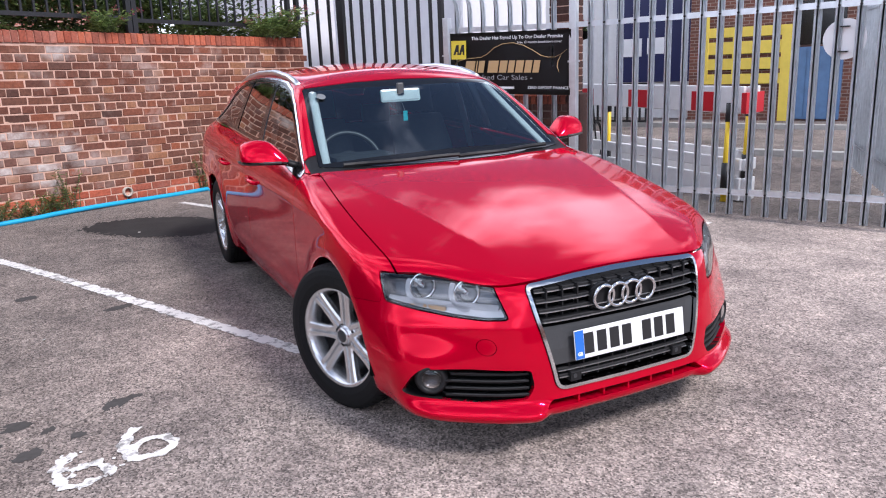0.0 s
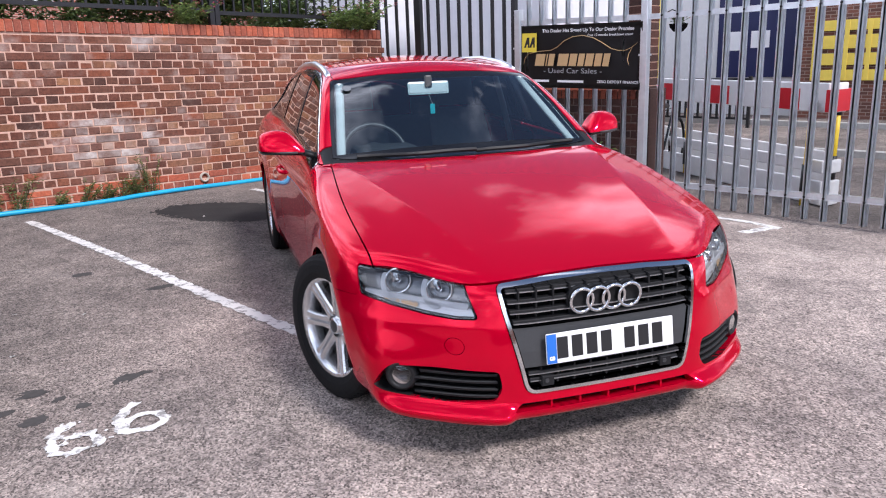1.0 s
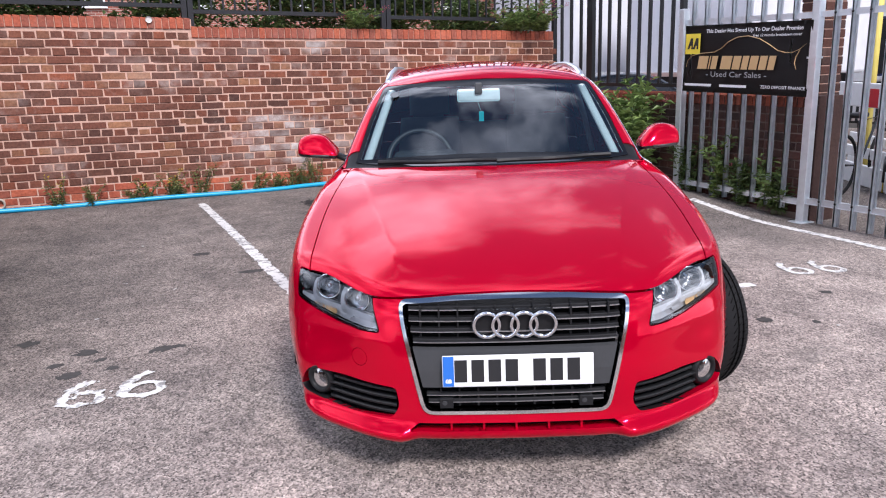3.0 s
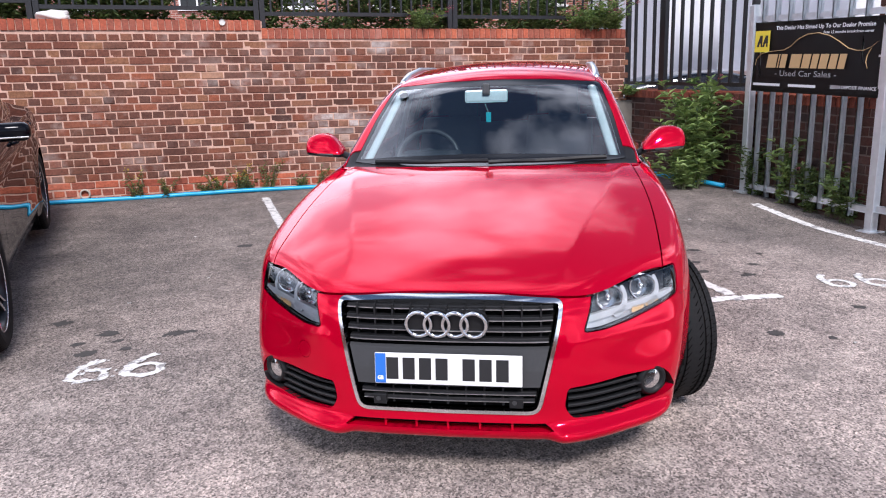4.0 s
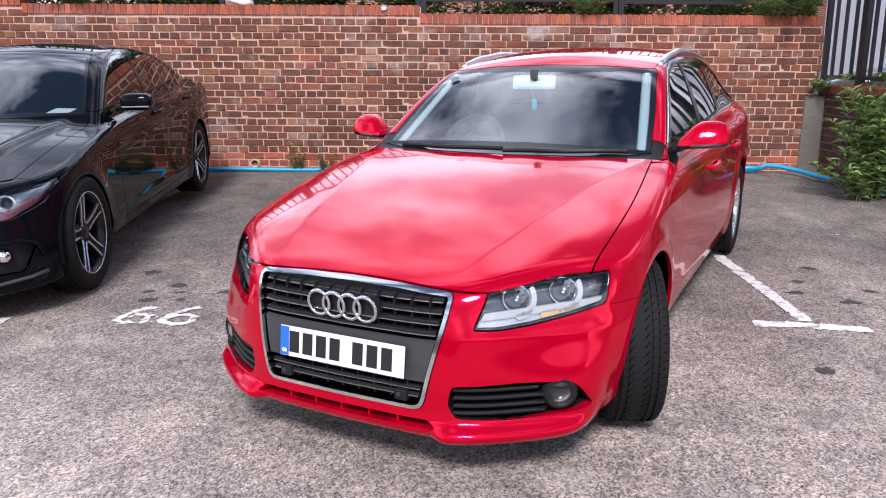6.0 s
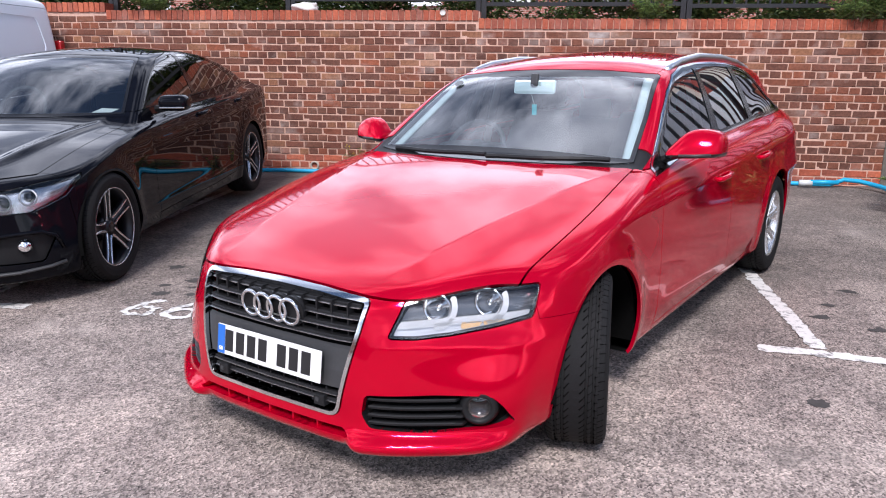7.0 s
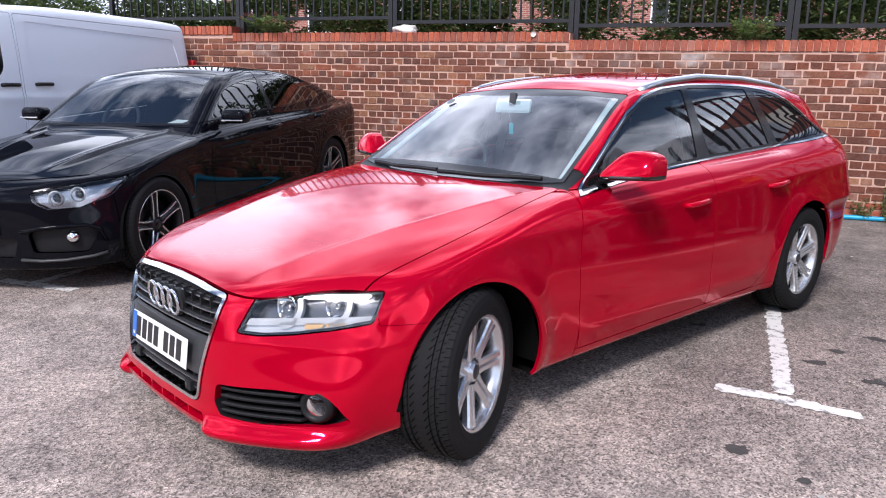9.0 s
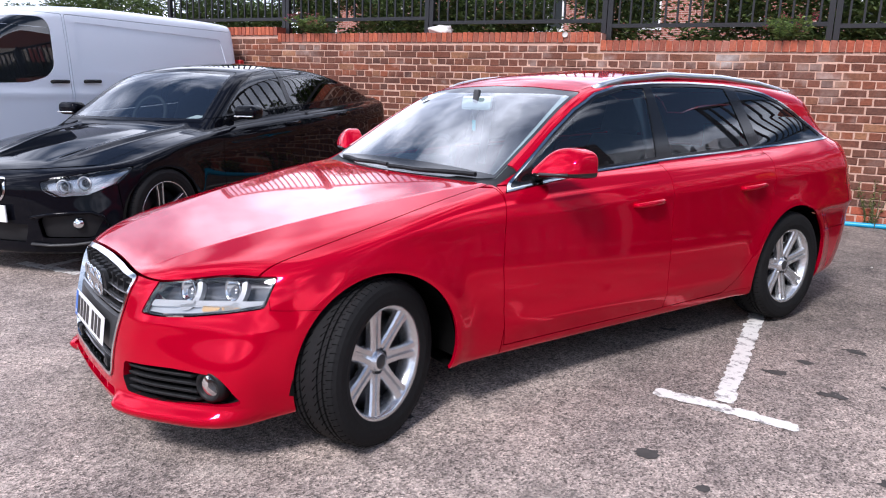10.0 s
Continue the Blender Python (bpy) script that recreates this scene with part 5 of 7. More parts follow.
    for q in range(spokes):
        a = 360.0 * q / spokes
        bm = bmesh.new()
        # a spoke with a groove along its middle: (radius, half-width, height)
        st = [(0.050, 0.034, k * 0.56), (0.085, 0.030, k * 0.60), (0.13, 0.029, k * 0.66), (0.175, 0.031, k * 0.72), (rr - 0.012, 0.036, k * 0.78)]
        rows = []
        for rad, hw, h in st:
            sec = [(-hw, h - 0.030), (-hw, h - 0.008), (-hw + 0.006, h), (-0.0075, h), (-0.0045, h - 0.013), (0.0045, h - 0.013), (0.0075, h), (hw - 0.006, h), (hw, h - 0.008), (hw, h - 0.030)] if twin else \
                  [(-hw, h - 0.03), (-hw, h - 0.006), (-hw + 0.008, h), (-hw + 0.014, h - 0.012), (-0.004, h - 0.02), (0.004, h - 0.02), (hw - 0.014, h - 0.012), (hw - 0.008, h), (hw, h - 0.006), (hw, h - 0.03)]
            rows.append([bm.verts.new((hh, ww, rad)) for ww, hh in sec])
        for u, v in zip(rows, rows[1:]):
            for j in range(len(u) - 1):
                bm.faces.new((u[j], u[j + 1], v[j + 1], v[j]))
        bmesh.ops.recalc_face_normals(bm, faces=bm.faces)
        for f in bm.faces:
            if f.normal.x < -0.2:
                f.normal_flip()
        sp = part("spoke", bm, rim if twin else ALLOY_DARK, ob, m=pose(0, 0, 0, a))
        if not twin:
            for q2 in (-1, 1):
                part("spoke_edge", tube([(h + 0.001, q2 * (hw - 0.008), rad) for rad, hw, h in st], 0.0062, 5), edge_mat, sp, "bright machined edge")
    return ob


STEER = 22.0
for s, hx, hy, hz, st in ((1, 0.884, 0.446, 0.302, STEER), (-1, -0.884, 0.430, 0.302, STEER), (1, 0.872, AX_R, TYRE_R, 0), (-1, -0.872, AX_R, TYRE_R, 0)):
    m_ = pose(hx, hy, hz, 0, 0, st) @ pose(-s * 0.078, 0, 0, 11 * s + 17 * (hy > 1), 0, 0 if s > 0 else 180)
    wheel(red_car, m_, st, s)
for s in (1, -1):
    for y, zc, r in ((0.437, 0.30, 0.372), (3.282, 0.32, 0.392)):
        bm = bmesh.new()
        rows = []
        for i in range(25):
            a = math.radians(-8 + 196 * i / 24)
            rows.append([bm.verts.new((s * x, y + r * q * math.cos(a), zc + r * q * math.sin(a))) for x, q in ((0.885, 0.965), (0.878, 0.985), (0.87, 1.0), (0.50, 1.0))] )
        for u, v in zip(rows, rows[1:]):
            for j in range(3):
                bm.faces.new((u[j], u[j + 1], v[j + 1], v[j]))
        c = bm.verts.new((s * 0.50, y, zc))
        for u, v in zip(rows, rows[1:]):
            bm.faces.new((u[3], v[3], c))
        part("arch_liner", bm, LINER, red_car, "black wheel arch liner", smooth=True)

# cabin
def slab_path(sections, name, material, parent, label=""):
    """A lofted cushion: (y, z, half-width, half-thickness, lean) sections."""
    bm = bmesh.new()
    rows = []
    for cx, cy, cz, hw, ht, ang in sections:
        ca, sa = math.cos(radians(ang)), math.sin(radians(ang))
        ring = []
        for k in range(14):
            a = 2 * math.pi * k / 14
            u = hw * math.copysign(abs(math.cos(a)) ** 0.5, math.cos(a))
            v = ht * math.copysign(abs(math.sin(a)) ** 0.6, math.sin(a))
            ring.append(bm.verts.new((cx + u, cy + v * ca, cz + v * sa)))
        rows.append(ring)
    for a, b in zip(rows, rows[1:]):
        for k in range(14):
            bm.faces.new((a[k], a[(k + 1) % 14], b[(k + 1) % 14], b[k]))
    bm.faces.new(rows[0]), bm.faces.new(list(reversed(rows[-1])))
    bmesh.ops.recalc_face_normals(bm, faces=bm.faces)
    return part(name, bm, material, parent, label, smooth=True)


cabin = part("dashboard", boxed(-0.70, 0.70, 1.13, 1.55, 0.55, 0.905, 0.06), CABIN, red_car, "dark dashboard")
part("instrument_hood", boxed(-0.55, -0.18, 1.38, 1.58, 0.88, 0.965, 0.035), CABIN, cabin)
part("cabin_floor", boxed(-0.70, 0.70, 1.2, 4.0, 0.28, 0.33), CABIN, red_car)
part("rear_shelf", boxed(-0.62, 0.62, 3.25, 4.0, 0.62, 0.90, 0.02), CABIN, red_car)
PILLAR = mat("pale_pillar_trim", (0.62, 0.66, 0.66), 0.7, vary=0.05, scale=60)
for s in (1, -1):
    pts = [(s * (0.672 - 0.30 * (z - 0.93)), 1.075 + 1.46 * (z - 0.90) + 0.03, z) for z in (0.925, 1.02, 1.12, 1.22, 1.30)]
    # the trim's width and paleness also stand in for a reflection along the pillar
    part("pillar_trim", tube(pts, 0.026, 8, flat=0.55), PILLAR, red_car, "pale windscreen pillar trim, kept wide to stand in for a reflection", smooth=True)
    part("pillar_trim", tube([(s * 0.725, 2.20, 0.86), (s * 0.665, 2.19, 1.1), (s * 0.60, 2.17, 1.30)], 0.035, 8, flat=0.5), PILLAR, red_car, "pale trim inside the door pillar", smooth=True)
part("headlining", boxed(-0.55, 0.55, 1.90, 3.70, 1.350, 1.365, 0.006), HEADLINER, red_car, "pale headlining")
for x in (-0.36, 0.36):
    seat = slab_path([(x, 2.02 + 0.32 * t, 0.52 + 0.58 * t, 0.245 - 0.05 * t, 0.06, 0) for t in (0, 0.1, 0.3, 0.6, 0.9, 1.0)], "front_seat", FABRIC, red_car, "grey cloth front seat")
    slab_path([(x, 1.55 + 0.5 * t, 0.52 - 0.02 * t, 0.25, 0.07, 90) for t in (0, 0.1, 0.6, 1)], "seat_cushion", FABRIC, seat)
    slab_path([(x, 2.33 + 0.05 * t, 1.12 + 0.17 * t, 0.135, 0.045, 0) for t in (0, 0.15, 0.5, 0.85, 1)], "headrest", FABRIC, seat)
rear_seat = slab_path([(0, 3.0 + 0.22 * t, 0.52 + 0.48 * t, 0.62, 0.07, 0) for t in (0, 0.1, 0.5, 0.9, 1)], "rear_seat", FABRIC, red_car, "grey cloth rear bench")
for x in (-0.4, 0.4):
    slab_path([(x, 3.22, 1.0 + 0.14 * t, 0.12, 0.04, 0) for t in (0, 0.2, 0.8, 1)], "headrest", FABRIC, rear_seat)
stw = pose(-0.40, 1.56, 0.905, -28)
wheel_ob = part("steering_wheel", tube([(0.185 * math.cos(a), 0, 0.185 * math.sin(a)) for a in np.linspace(0, 2 * math.pi, 40)[:-1]], 0.016, 8, closed=True), PLASTIC_GREY, red_car, "dark steering wheel", smooth=True, m=stw)
part("wheel_boss", lathe([(0.0, -0.03), (0.06, -0.025), (0.075, 0.0), (0.07, 0.04)], 24, "y"), CABIN, wheel_ob, smooth=True)
part("wheel_spoke", boxed(-0.17, 0.17, -0.008, 0.012, -0.03, 0.02, 0.008), CABIN, wheel_ob)
rv = part("interior_mirror", boxed(-0.125, 0.125, -0.012, 0.018, -0.036, 0.036, 0.014), CABIN, red_car, "interior mirror with a pale back", m=pose(-0.047, 1.635, 1.265, -8))
part("mirror_shell", boxed(-0.125, 0.125, -0.024, -0.010, -0.038, 0.036, 0.012), mat("pale_mirror_back", (0.82, 0.90, 0.90), 0.4), rv)
part("mirror_stalk", boxed(-0.022, 0.022, -0.036, -0.012, 0.0, 0.07, 0.008), PLASTIC_GREY, rv)
fresh = part("air_freshener", boxed(-0.014, 0.014, -0.002, 0.002, -0.035, 0.022, 0.001), CYAN, rv, "turquoise hanging air freshener", m=pose(0.014, -0.03, -0.118, 8))
part("freshener_string", tube([(0, 0, 0.022), (-0.02, 0, 0.075)], 0.001, 4), PAPER, fresh)
part("sticker", lathe([(0.0, 0.0), (0.026, 0.0), (0.026, 0.001)], 20, "y"), mat("pale_sticker", (0.14, 0.15, 0.16), 0.6), red_car, "pale round sticker inside the windscreen", m=pose(-0.535, 1.605, 1.285, -56))

# ---- the black car and the white van ----
b_wide = curve([-0.9, -0.3, 0.0, 0.8, 1.6, 2.8, 3.3, 3.9], [0.83, 0.872, 0.885, 0.875, 0.885, 0.90, 0.88, 0.80])
b_side = curve([0.1, 0.2, 0.32, 0.48, 0.6, 0.72, 0.82, 0.90, 0.98, 1.05], [-0.06, -0.03, -0.012, -0.006, -0.004, -0.002, -0.010, -0.035, -0.09, -0.16])
b_hood = curve([-0.9, -0.72, -0.6, -0.4, 0.0, 0.4, 0.75, 1.2, 2.0], [0.54, 0.64, 0.70, 0.752, 0.835, 0.895, 0.93, 0.955, 0.98])
b_nose = curve([0.0, 0.15, 0.25, 0.4, 0.55, 0.65, 0.72, 0.8, 0.95], [-0.70, -0.73, -0.735, -0.74, -0.735, -0.71, -0.65, -0.50, -0.2])
b_plan = curve([0.0, 0.2, 0.45, 0.6, 0.72, 0.82, 1.0], [0.0, 0.012, 0.07, 0.14, 0.235, 0.34, 0.58])
b_roof = curve([0.6, 1.0, 1.25, 1.6, 2.0, 2.5, 3.0, 3.4, 3.75, 4.0], [1.12, 1.27, 1.335, 1.378, 1.385, 1.345, 1.255, 1.15, 1.03, 0.93])


def saloon_field(x, y, z):
    ax = np.sqrt(x * x + 0.0004)
    rf, rr = np.sqrt(y ** 2 + (z - 0.32) ** 2), np.sqrt((y - 2.81) ** 2 + (z - 0.32) ** 2)
    flare = 0.014 * np.exp(-((rf - 0.36) / 0.07) ** 2) + 0.018 * np.exp(-((rr - 0.37) / 0.09) ** 2)
    zs = z - 0.03 * np.clip(y - 0.5, -0.5, 2.5) * step01(0.5, 0.9, z)
    crease = 0.010 * np.exp(-((zs - 0.79) / 0.03) ** 2) * step01(0.5, 1.0, y) + 0.010 * np.exp(-((z - 0.30) / 0.05) ** 2)
    side = ax - (b_wide(y) + b_side(zs) + flare + crease)
    front = (b_nose(z) + b_plan(ax) * (0.86 + 0.14 * step01(0.3, 0.6, z))) - y
    rear = y - (3.84 - 0.22 * (ax / 0.8) ** 4 - 0.2 * np.maximum(z - 0.9, 0) - 0.25 * np.maximum(0.45 - z, 0))
    ridge = 0.016 * np.exp(-((ax - (0.33 + 0.20 * np.clip(y + 0.6, 0, 1.4))) / 0.05) ** 2) * step01(-0.6, 0.0, y)
    top = 0.88 * (z - (b_hood(y) - 0.05 * (ax / 0.8) ** 2 + ridge))
    floor = 0.16 + 0.02 * step01(-0.2, 0.4, y) - z
    low = smax(smax(smax(smax(side, front, 0.14), rear, 0.14), top, 0.05), floor, 0.04)
    g_side = 0.93 * (ax - (0.775 - 0.36 * (z - 0.95) - 0.05 * np.maximum(y - 1.9, 0) ** 2))
    g_roof = 0.95 * (z - (b_roof(y) - 0.05 * (ax / 0.6) ** 2))
    g_front = 0.52 * ((0.56 + 1.62 * (z - 0.91) + 0.07 * (ax / 0.75) ** 2) - y)
    green = smax(smax(smax(g_side, g_front, 0.07), g_roof, 0.10), 0.72 - z, 0.02)
    green = smax(green, y - 3.75, 0.1)
    return smin(low, green, 0.03)


def saloon(name, label, m, paint_mat, step, detail=True):
    car = thing(name, label, "car", m)
    rest = shell(saloon_field, (-0.98, -0.86, 0.06), (0.98, 3.96, 1.44), step)
    _, rest = split(rest, lambda x, y, z: np.maximum(np.sqrt(y ** 2 + (z - 0.305) ** 2) - 0.362, far(x)))
    _, rest = split(rest, lambda x, y, z: np.maximum(np.sqrt((y - 2.81) ** 2 + (z - 0.31) ** 2) - 0.37, far(x)))
    out = [(0.80, 0.965), (1.0, 1.10), (1.2, 1.21), (1.42, 1.295), (1.7, 1.335), (2.0, 1.338), (2.35, 1.30), (2.7, 1.215), (2.95, 1.13), (3.02, 1.075), (2.85, 1.05), (2.2, 1.015), (1.5, 0.99)]
    win = lambda x, y, z: np.maximum(poly_d(y, z, out), far(x))
    scr = rounded([(-0.71, 0.90), (0.71, 0.90), (0.63, 1.12), (0.555, 1.305), (0.0, 1.335), (-0.555, 1.305), (-0.63, 1.12)], 0.03, 3)
    front_glass = lambda x, y, z: np.maximum(np.maximum(poly_d(x, z, scr), y - 1.8), 0.60 + 0.08 * (x / 0.7) ** 2 - y)
    g1, rest = take(rest, win, 0.003)
    g2, rest = take(rest, front_glass, 0.003)
    if detail:
        bon, rest = take(rest, lambda x, y, z: np.maximum(np.maximum(ab(x) - (0.70 + 0.05 * y), y - 0.60 - 0.05 * (x / 0.7) ** 2), 0.685 + 0.05 * ab(x) - z), 0.005)
        panel("bonnet", bon, paint_mat, car, 0.015)
        u = lambda x, y: 0.80 * ab(x) + 0.60 * y
        lamp_o = rounded([(0.56, 0.706), (0.32, 0.686), (0.08, 0.655), (-0.02, 0.630), (-0.01, 0.580), (0.08, 0.535), (0.26, 0.538), (0.44, 0.600)], 0.012, 3)
        lamp_f = lambda x, y, z: np.maximum(poly_d(u(x, y), z, lamp_o), y)
        lm, rest = take(rest, lamp_f, 0.004)
        for half in sides(lm):
            p, t, n = half
            lens = panel("headlamp", half, LENS, car, 0.005, 0.0, "clear headlamp with twin rings")
            panel("lamp_housing", (p - n * 0.05, t, n), mat("lamp_chrome_grey", (0.48, 0.49, 0.51), 0.18, 0.8), lens, 0.0)
            for uc in (0.115, 0.245):
                i = np.argmin((u(p[:, 0], p[:, 1]) - uc) ** 2 + (p[:, 2] - 0.606 - 0.10 * (uc - 0.12)) ** 2)
                mm = Matrix.Translation(Vector(p[i]) - Vector(n[i]) * 0.022) @ Vector((n[i][0] * 0.5, -1, 0.05)).to_track_quat("-Y", "Z").to_matrix().to_4x4()
                part("lamp_ring", tube([(0.043 * math.cos(a), 0, 0.043 * math.sin(a)) for a in np.linspace(0, 2 * math.pi, 28)[:-1]], 0.0050, 6, closed=True), mat("pale_ring", (0.85, 0.86, 0.88), 0.3), lens, smooth=True, m=mm)
                part("projector", lathe([(0.0, 0.002), (0.014, 0.004), (0.024, 0.012), (0.030, 0.03)], 24, "y"), mat("smoky_projector", (0.05, 0.05, 0.055), 0.12, 0.6), lens, smooth=True, m=mm)
        kid = lambda x, y, z: np.maximum(poly_d(ab(x), z, rounded([(0.03, 0.655), (0.03, 0.50), (0.20, 0.505), (0.235, 0.57), (0.21, 0.655)], 0.025, 3)), y)
        kd, rest = take(rest, kid, 0.002)
        for half in sides(kd):
            ringk, ink = split(half, lambda x, y, z: -0.016 - kid(x, y, z))
            k_ob = panel("kidney_grille", (ink[0] - ink[2] * 0.03, ink[1], ink[2]), LINER, car, 0.0, label="black kidney-shaped grille in a chrome frame")
            panel("grille_frame", ringk, CHROME, k_ob, 0.02, 0.006)
            s = 1 if half[0][:, 0].mean() > 0 else -1
            for q in range(7):
                x = s * (0.055 + 0.024 * q)
                yk = float(b_nose(0.58) + b_plan(abs(x)))
                part("grille_bar", boxed(x - 0.004, x + 0.004, yk + 0.003, yk + 0.03, 0.515, 0.648, m=None), PLASTIC, k_ob)
        intake = lambda x, y, z: np.maximum(poly_d(ab(x), z, rounded([(0.44, 0.40), (0.46, 0.27), (0.74, 0.26), (0.80, 0.40), (0.74, 0.425)], 0.02, 3)), y)
        it, rest = split(rest, intake)
        for half in sides(it):
            s = 1 if half[0][:, 0].mean() > 0 else -1
            r_ob = panel("side_intake", (half[0] - half[2] * 0.04, half[1], half[2]), PLASTIC, car, 0.0, label="black side intake with a fog lamp")
            blade = [(s * xb, float(b_nose(zb) + 0.9 * b_plan(xb)) - 0.022, zb) for xb, zb in ((0.40, 0.235), (0.52, 0.225), (0.64, 0.225), (0.76, 0.235), (0.82, 0.25))]
            part("bumper_blade", tube(blade, 0.016, 8, flat=0.6), PLASTIC_GREY, r_ob, "dark grey lower bumper blade", smooth=True)
            brow = [(s * xb, float(b_nose(zb) + 0.9 * b_plan(xb)) - 0.004, zb) for xb, zb in ((0.40, 0.405), (0.52, 0.425), (0.64, 0.432), (0.74, 0.43), (0.79, 0.40), (0.81, 0.33))]
            part("intake_brow", tube(brow, 0.011, 8), paint_mat, r_ob, smooth=True)
            x, z = s * 0.665, 0.355
            part("fog_lamp", lathe([(0.0, 0.0), (0.02, 0.004), (0.034, 0.012), (0.04, 0.03)], 24, "y"), SILVER_CUP, r_ob, smooth=True, m=pose(x, float(b_nose(z) + 0.9 * b_plan(abs(x))) - 0.0, z, 0, 0, s * 30))
        cen, rest = split(rest, lambda x, y, z: np.maximum(poly_d(x, z, rounded([(-0.38, 0.36), (0.38, 0.36), (0.34, 0.24), (-0.34, 0.24)], 0.02, 3)), y))
        panel("lower_grille", (cen[0] - cen[2] * 0.03, cen[1], cen[2]), PLASTIC, car, 0.0)
        part("number_plate", boxed(-0.26, 0.26, -0.01, 0.0, -0.055, 0.055, 0.002), PLATE_WHITE, car, "white number plate", m=pose(0, float(b_nose(0.43)) - 0.012, 0.43))
        df = [(0.72, 0.96), (0.68, 0.7), (0.70, 0.26), (1.76, 0.26), (1.76, 0.7), (1.80, 1.0)]
        dr = [(1.80, 1.0), (1.76, 0.7), (1.76, 0.26), (2.28, 0.28), (2.46, 0.5), (2.60, 0.75), (2.72, 1.04)]
        for q in (df, dr):
            d, rest = take(rest, lambda x, y, z: np.maximum(poly_d(y, z, q), far(x)), 0.005)
            for half in sides(d):
                panel("front_door" if q is df else "rear_door", half, paint_mat, car, 0.012)
        wg, rest = take(rest, lambda x, y, z: np.maximum(np.maximum(y - 0.71, -0.36 - y), z - 0.96), 0.004)
        for half in sides(wg):
            panel("front_wing", half, paint_mat, car, 0.012)
        for s in (1, -1):
            for y0, z in ((1.55, 0.865), (2.45, 0.90)):
                x = s * 0.888
                part("door_handle", tube([(x - s * 0.014, y0, z), (x + s * 0.016, y0 + 0.03, z + 0.003), (x + s * 0.016, y0 + 0.17, z + 0.008), (x - s * 0.014, y0 + 0.20, z + 0.010)], 0.013, 8), paint_mat, car, smooth=True)
            mir = part("door_mirror", boxed(s * 0.965 - 0.105, s * 0.965 + 0.105, 0.83, 0.98, 0.945, 1.055, 0.045, segs=4), paint_mat, car, "glossy black door mirror", smooth=True)
            part("mirror_strip", boxed(s * 0.97 - 0.09, s * 0.97 + 0.09, 0.822, 0.84, 0.965, 0.977, 0.004), CHROME, mir)
            part("mirror_foot", tube([(s * 0.80, 0.96, 0.955), (s * 0.90, 0.92, 0.965)], 0.025, 8), PLASTIC, mir)
    panel("body", rest, paint_mat, car, 0.012)
    black, pane = split(g1, lambda x, y, z: np.minimum(np.maximum(ab(y - 1.80 + 0.1 * (z - 1.1)) - 0.035, -9), np.minimum(-0.014 - win(x, y, z), y - 0.90 - 0.1 * (z - 1))))
    for half in sides(black):
        panel("window_pillar", half, GLOSS_BLACK, car, 0.006)
    for half in sides(pane):
        a, b = split(half, lambda x, y, z: y - 1.8)
        panel("front_side_window", a, GLASS_DARK, car, 0.004, -0.003)
        panel("rear_side_window", b, GLASS_DARK, car, 0.004, -0.003)
    fr, cl = split(g2, lambda x, y, z: -(np.maximum(poly_d(x, z, scr), 0.935 - z) + 0.022))
    panel("windscreen_border", fr, GLOSS_BLACK, car, 0.004)
    panel("windscreen", cl, GLASS, car, 0.004)
    for s in (1, -1):
        for y in (0.0, 2.81):
            wheel(car, pose(s * 0.785, y, 0.33, 9 * s, 0, 0 if s > 0 else 180), 0, s, 5, ALLOY_DARK if not detail else None, 0.33, 0.238, 0.235, GLOSS_BLACK, False)
            bm = bmesh.new()
            rows = []
            for i in range(19):
                a = math.radians(-8 + 196 * i / 18)
                rows.append([bm.verts.new((s * x, y + 0.378 * math.cos(a), 0.305 + 0.378 * math.sin(a))) for x in (0.88, 0.5)])
            for p, q in zip(rows, rows[1:]):
                bm.faces.new((p[0], p[1], q[1], q[0]))
            c = bm.verts.new((s * 0.5, y, 0.305))
            for p, q in zip(rows, rows[1:]):
                bm.faces.new((p[1], q[1], c))
            part("arch_liner", bm, LINER, car, smooth=True)
    if detail:
        part("dashboard", boxed(-0.68, 0.68, 0.75, 1.15, 0.55, 0.92, 0.05), CABIN, car)
        part("cabin_floor", boxed(-0.68, 0.68, 0.8, 3.4, 0.25, 0.30), CABIN, car)
        part("rear_shelf", boxed(-0.6, 0.6, 2.7, 3.5, 0.7, 0.95, 0.03), CABIN, car)
        part("headlining", boxed(-0.5, 0.5, 1.35, 2.5, 1.26, 1.275, 0.005), CABIN, car)
        for x in (-0.36, 0.36):
            st = slab_path([(x, 1.58 + 0.28 * t, 0.5 + 0.58 * t, 0.24 - 0.04 * t, 0.06, 0) for t in (0, 0.1, 0.5, 0.9, 1)], "front_seat", CABIN, car, "dark front seat")
            slab_path([(x, 1.86, 1.08 + 0.15 * t, 0.12, 0.045, 0) for t in (0, 0.2, 0.8, 1)], "headrest", CABIN, st)
        part("steering_wheel", tube([(0.18 * math.cos(a), 0, 0.18 * math.sin(a)) for a in np.linspace(0, 2 * math.pi, 32)[:-1]], 0.016, 8, closed=True), CABIN, car, smooth=True, m=pose(-0.36, 1.2, 0.93, -25))
        part("interior_mirror", boxed(-0.11, 0.11, 0, 0.03, -0.03, 0.03, 0.012), CABIN, car, m=pose(0, 1.22, 1.235, 10))
        part("paper_note", boxed(-0.09, 0.09, -0.05, 0.05, 0.0, 0.001), PAPER, car, "white paper note behind the windscreen", m=pose(0.47, 0.85, 0.952, 14, 0, -24))
    return car


BMW = pose(0.185, 3.63, 0.0, 0, 0, 5.9) @ pose(0, 0, 0.012, 2.0) @ Matrix.Diagonal((1.06, 1.105, 1.09, 1.0))
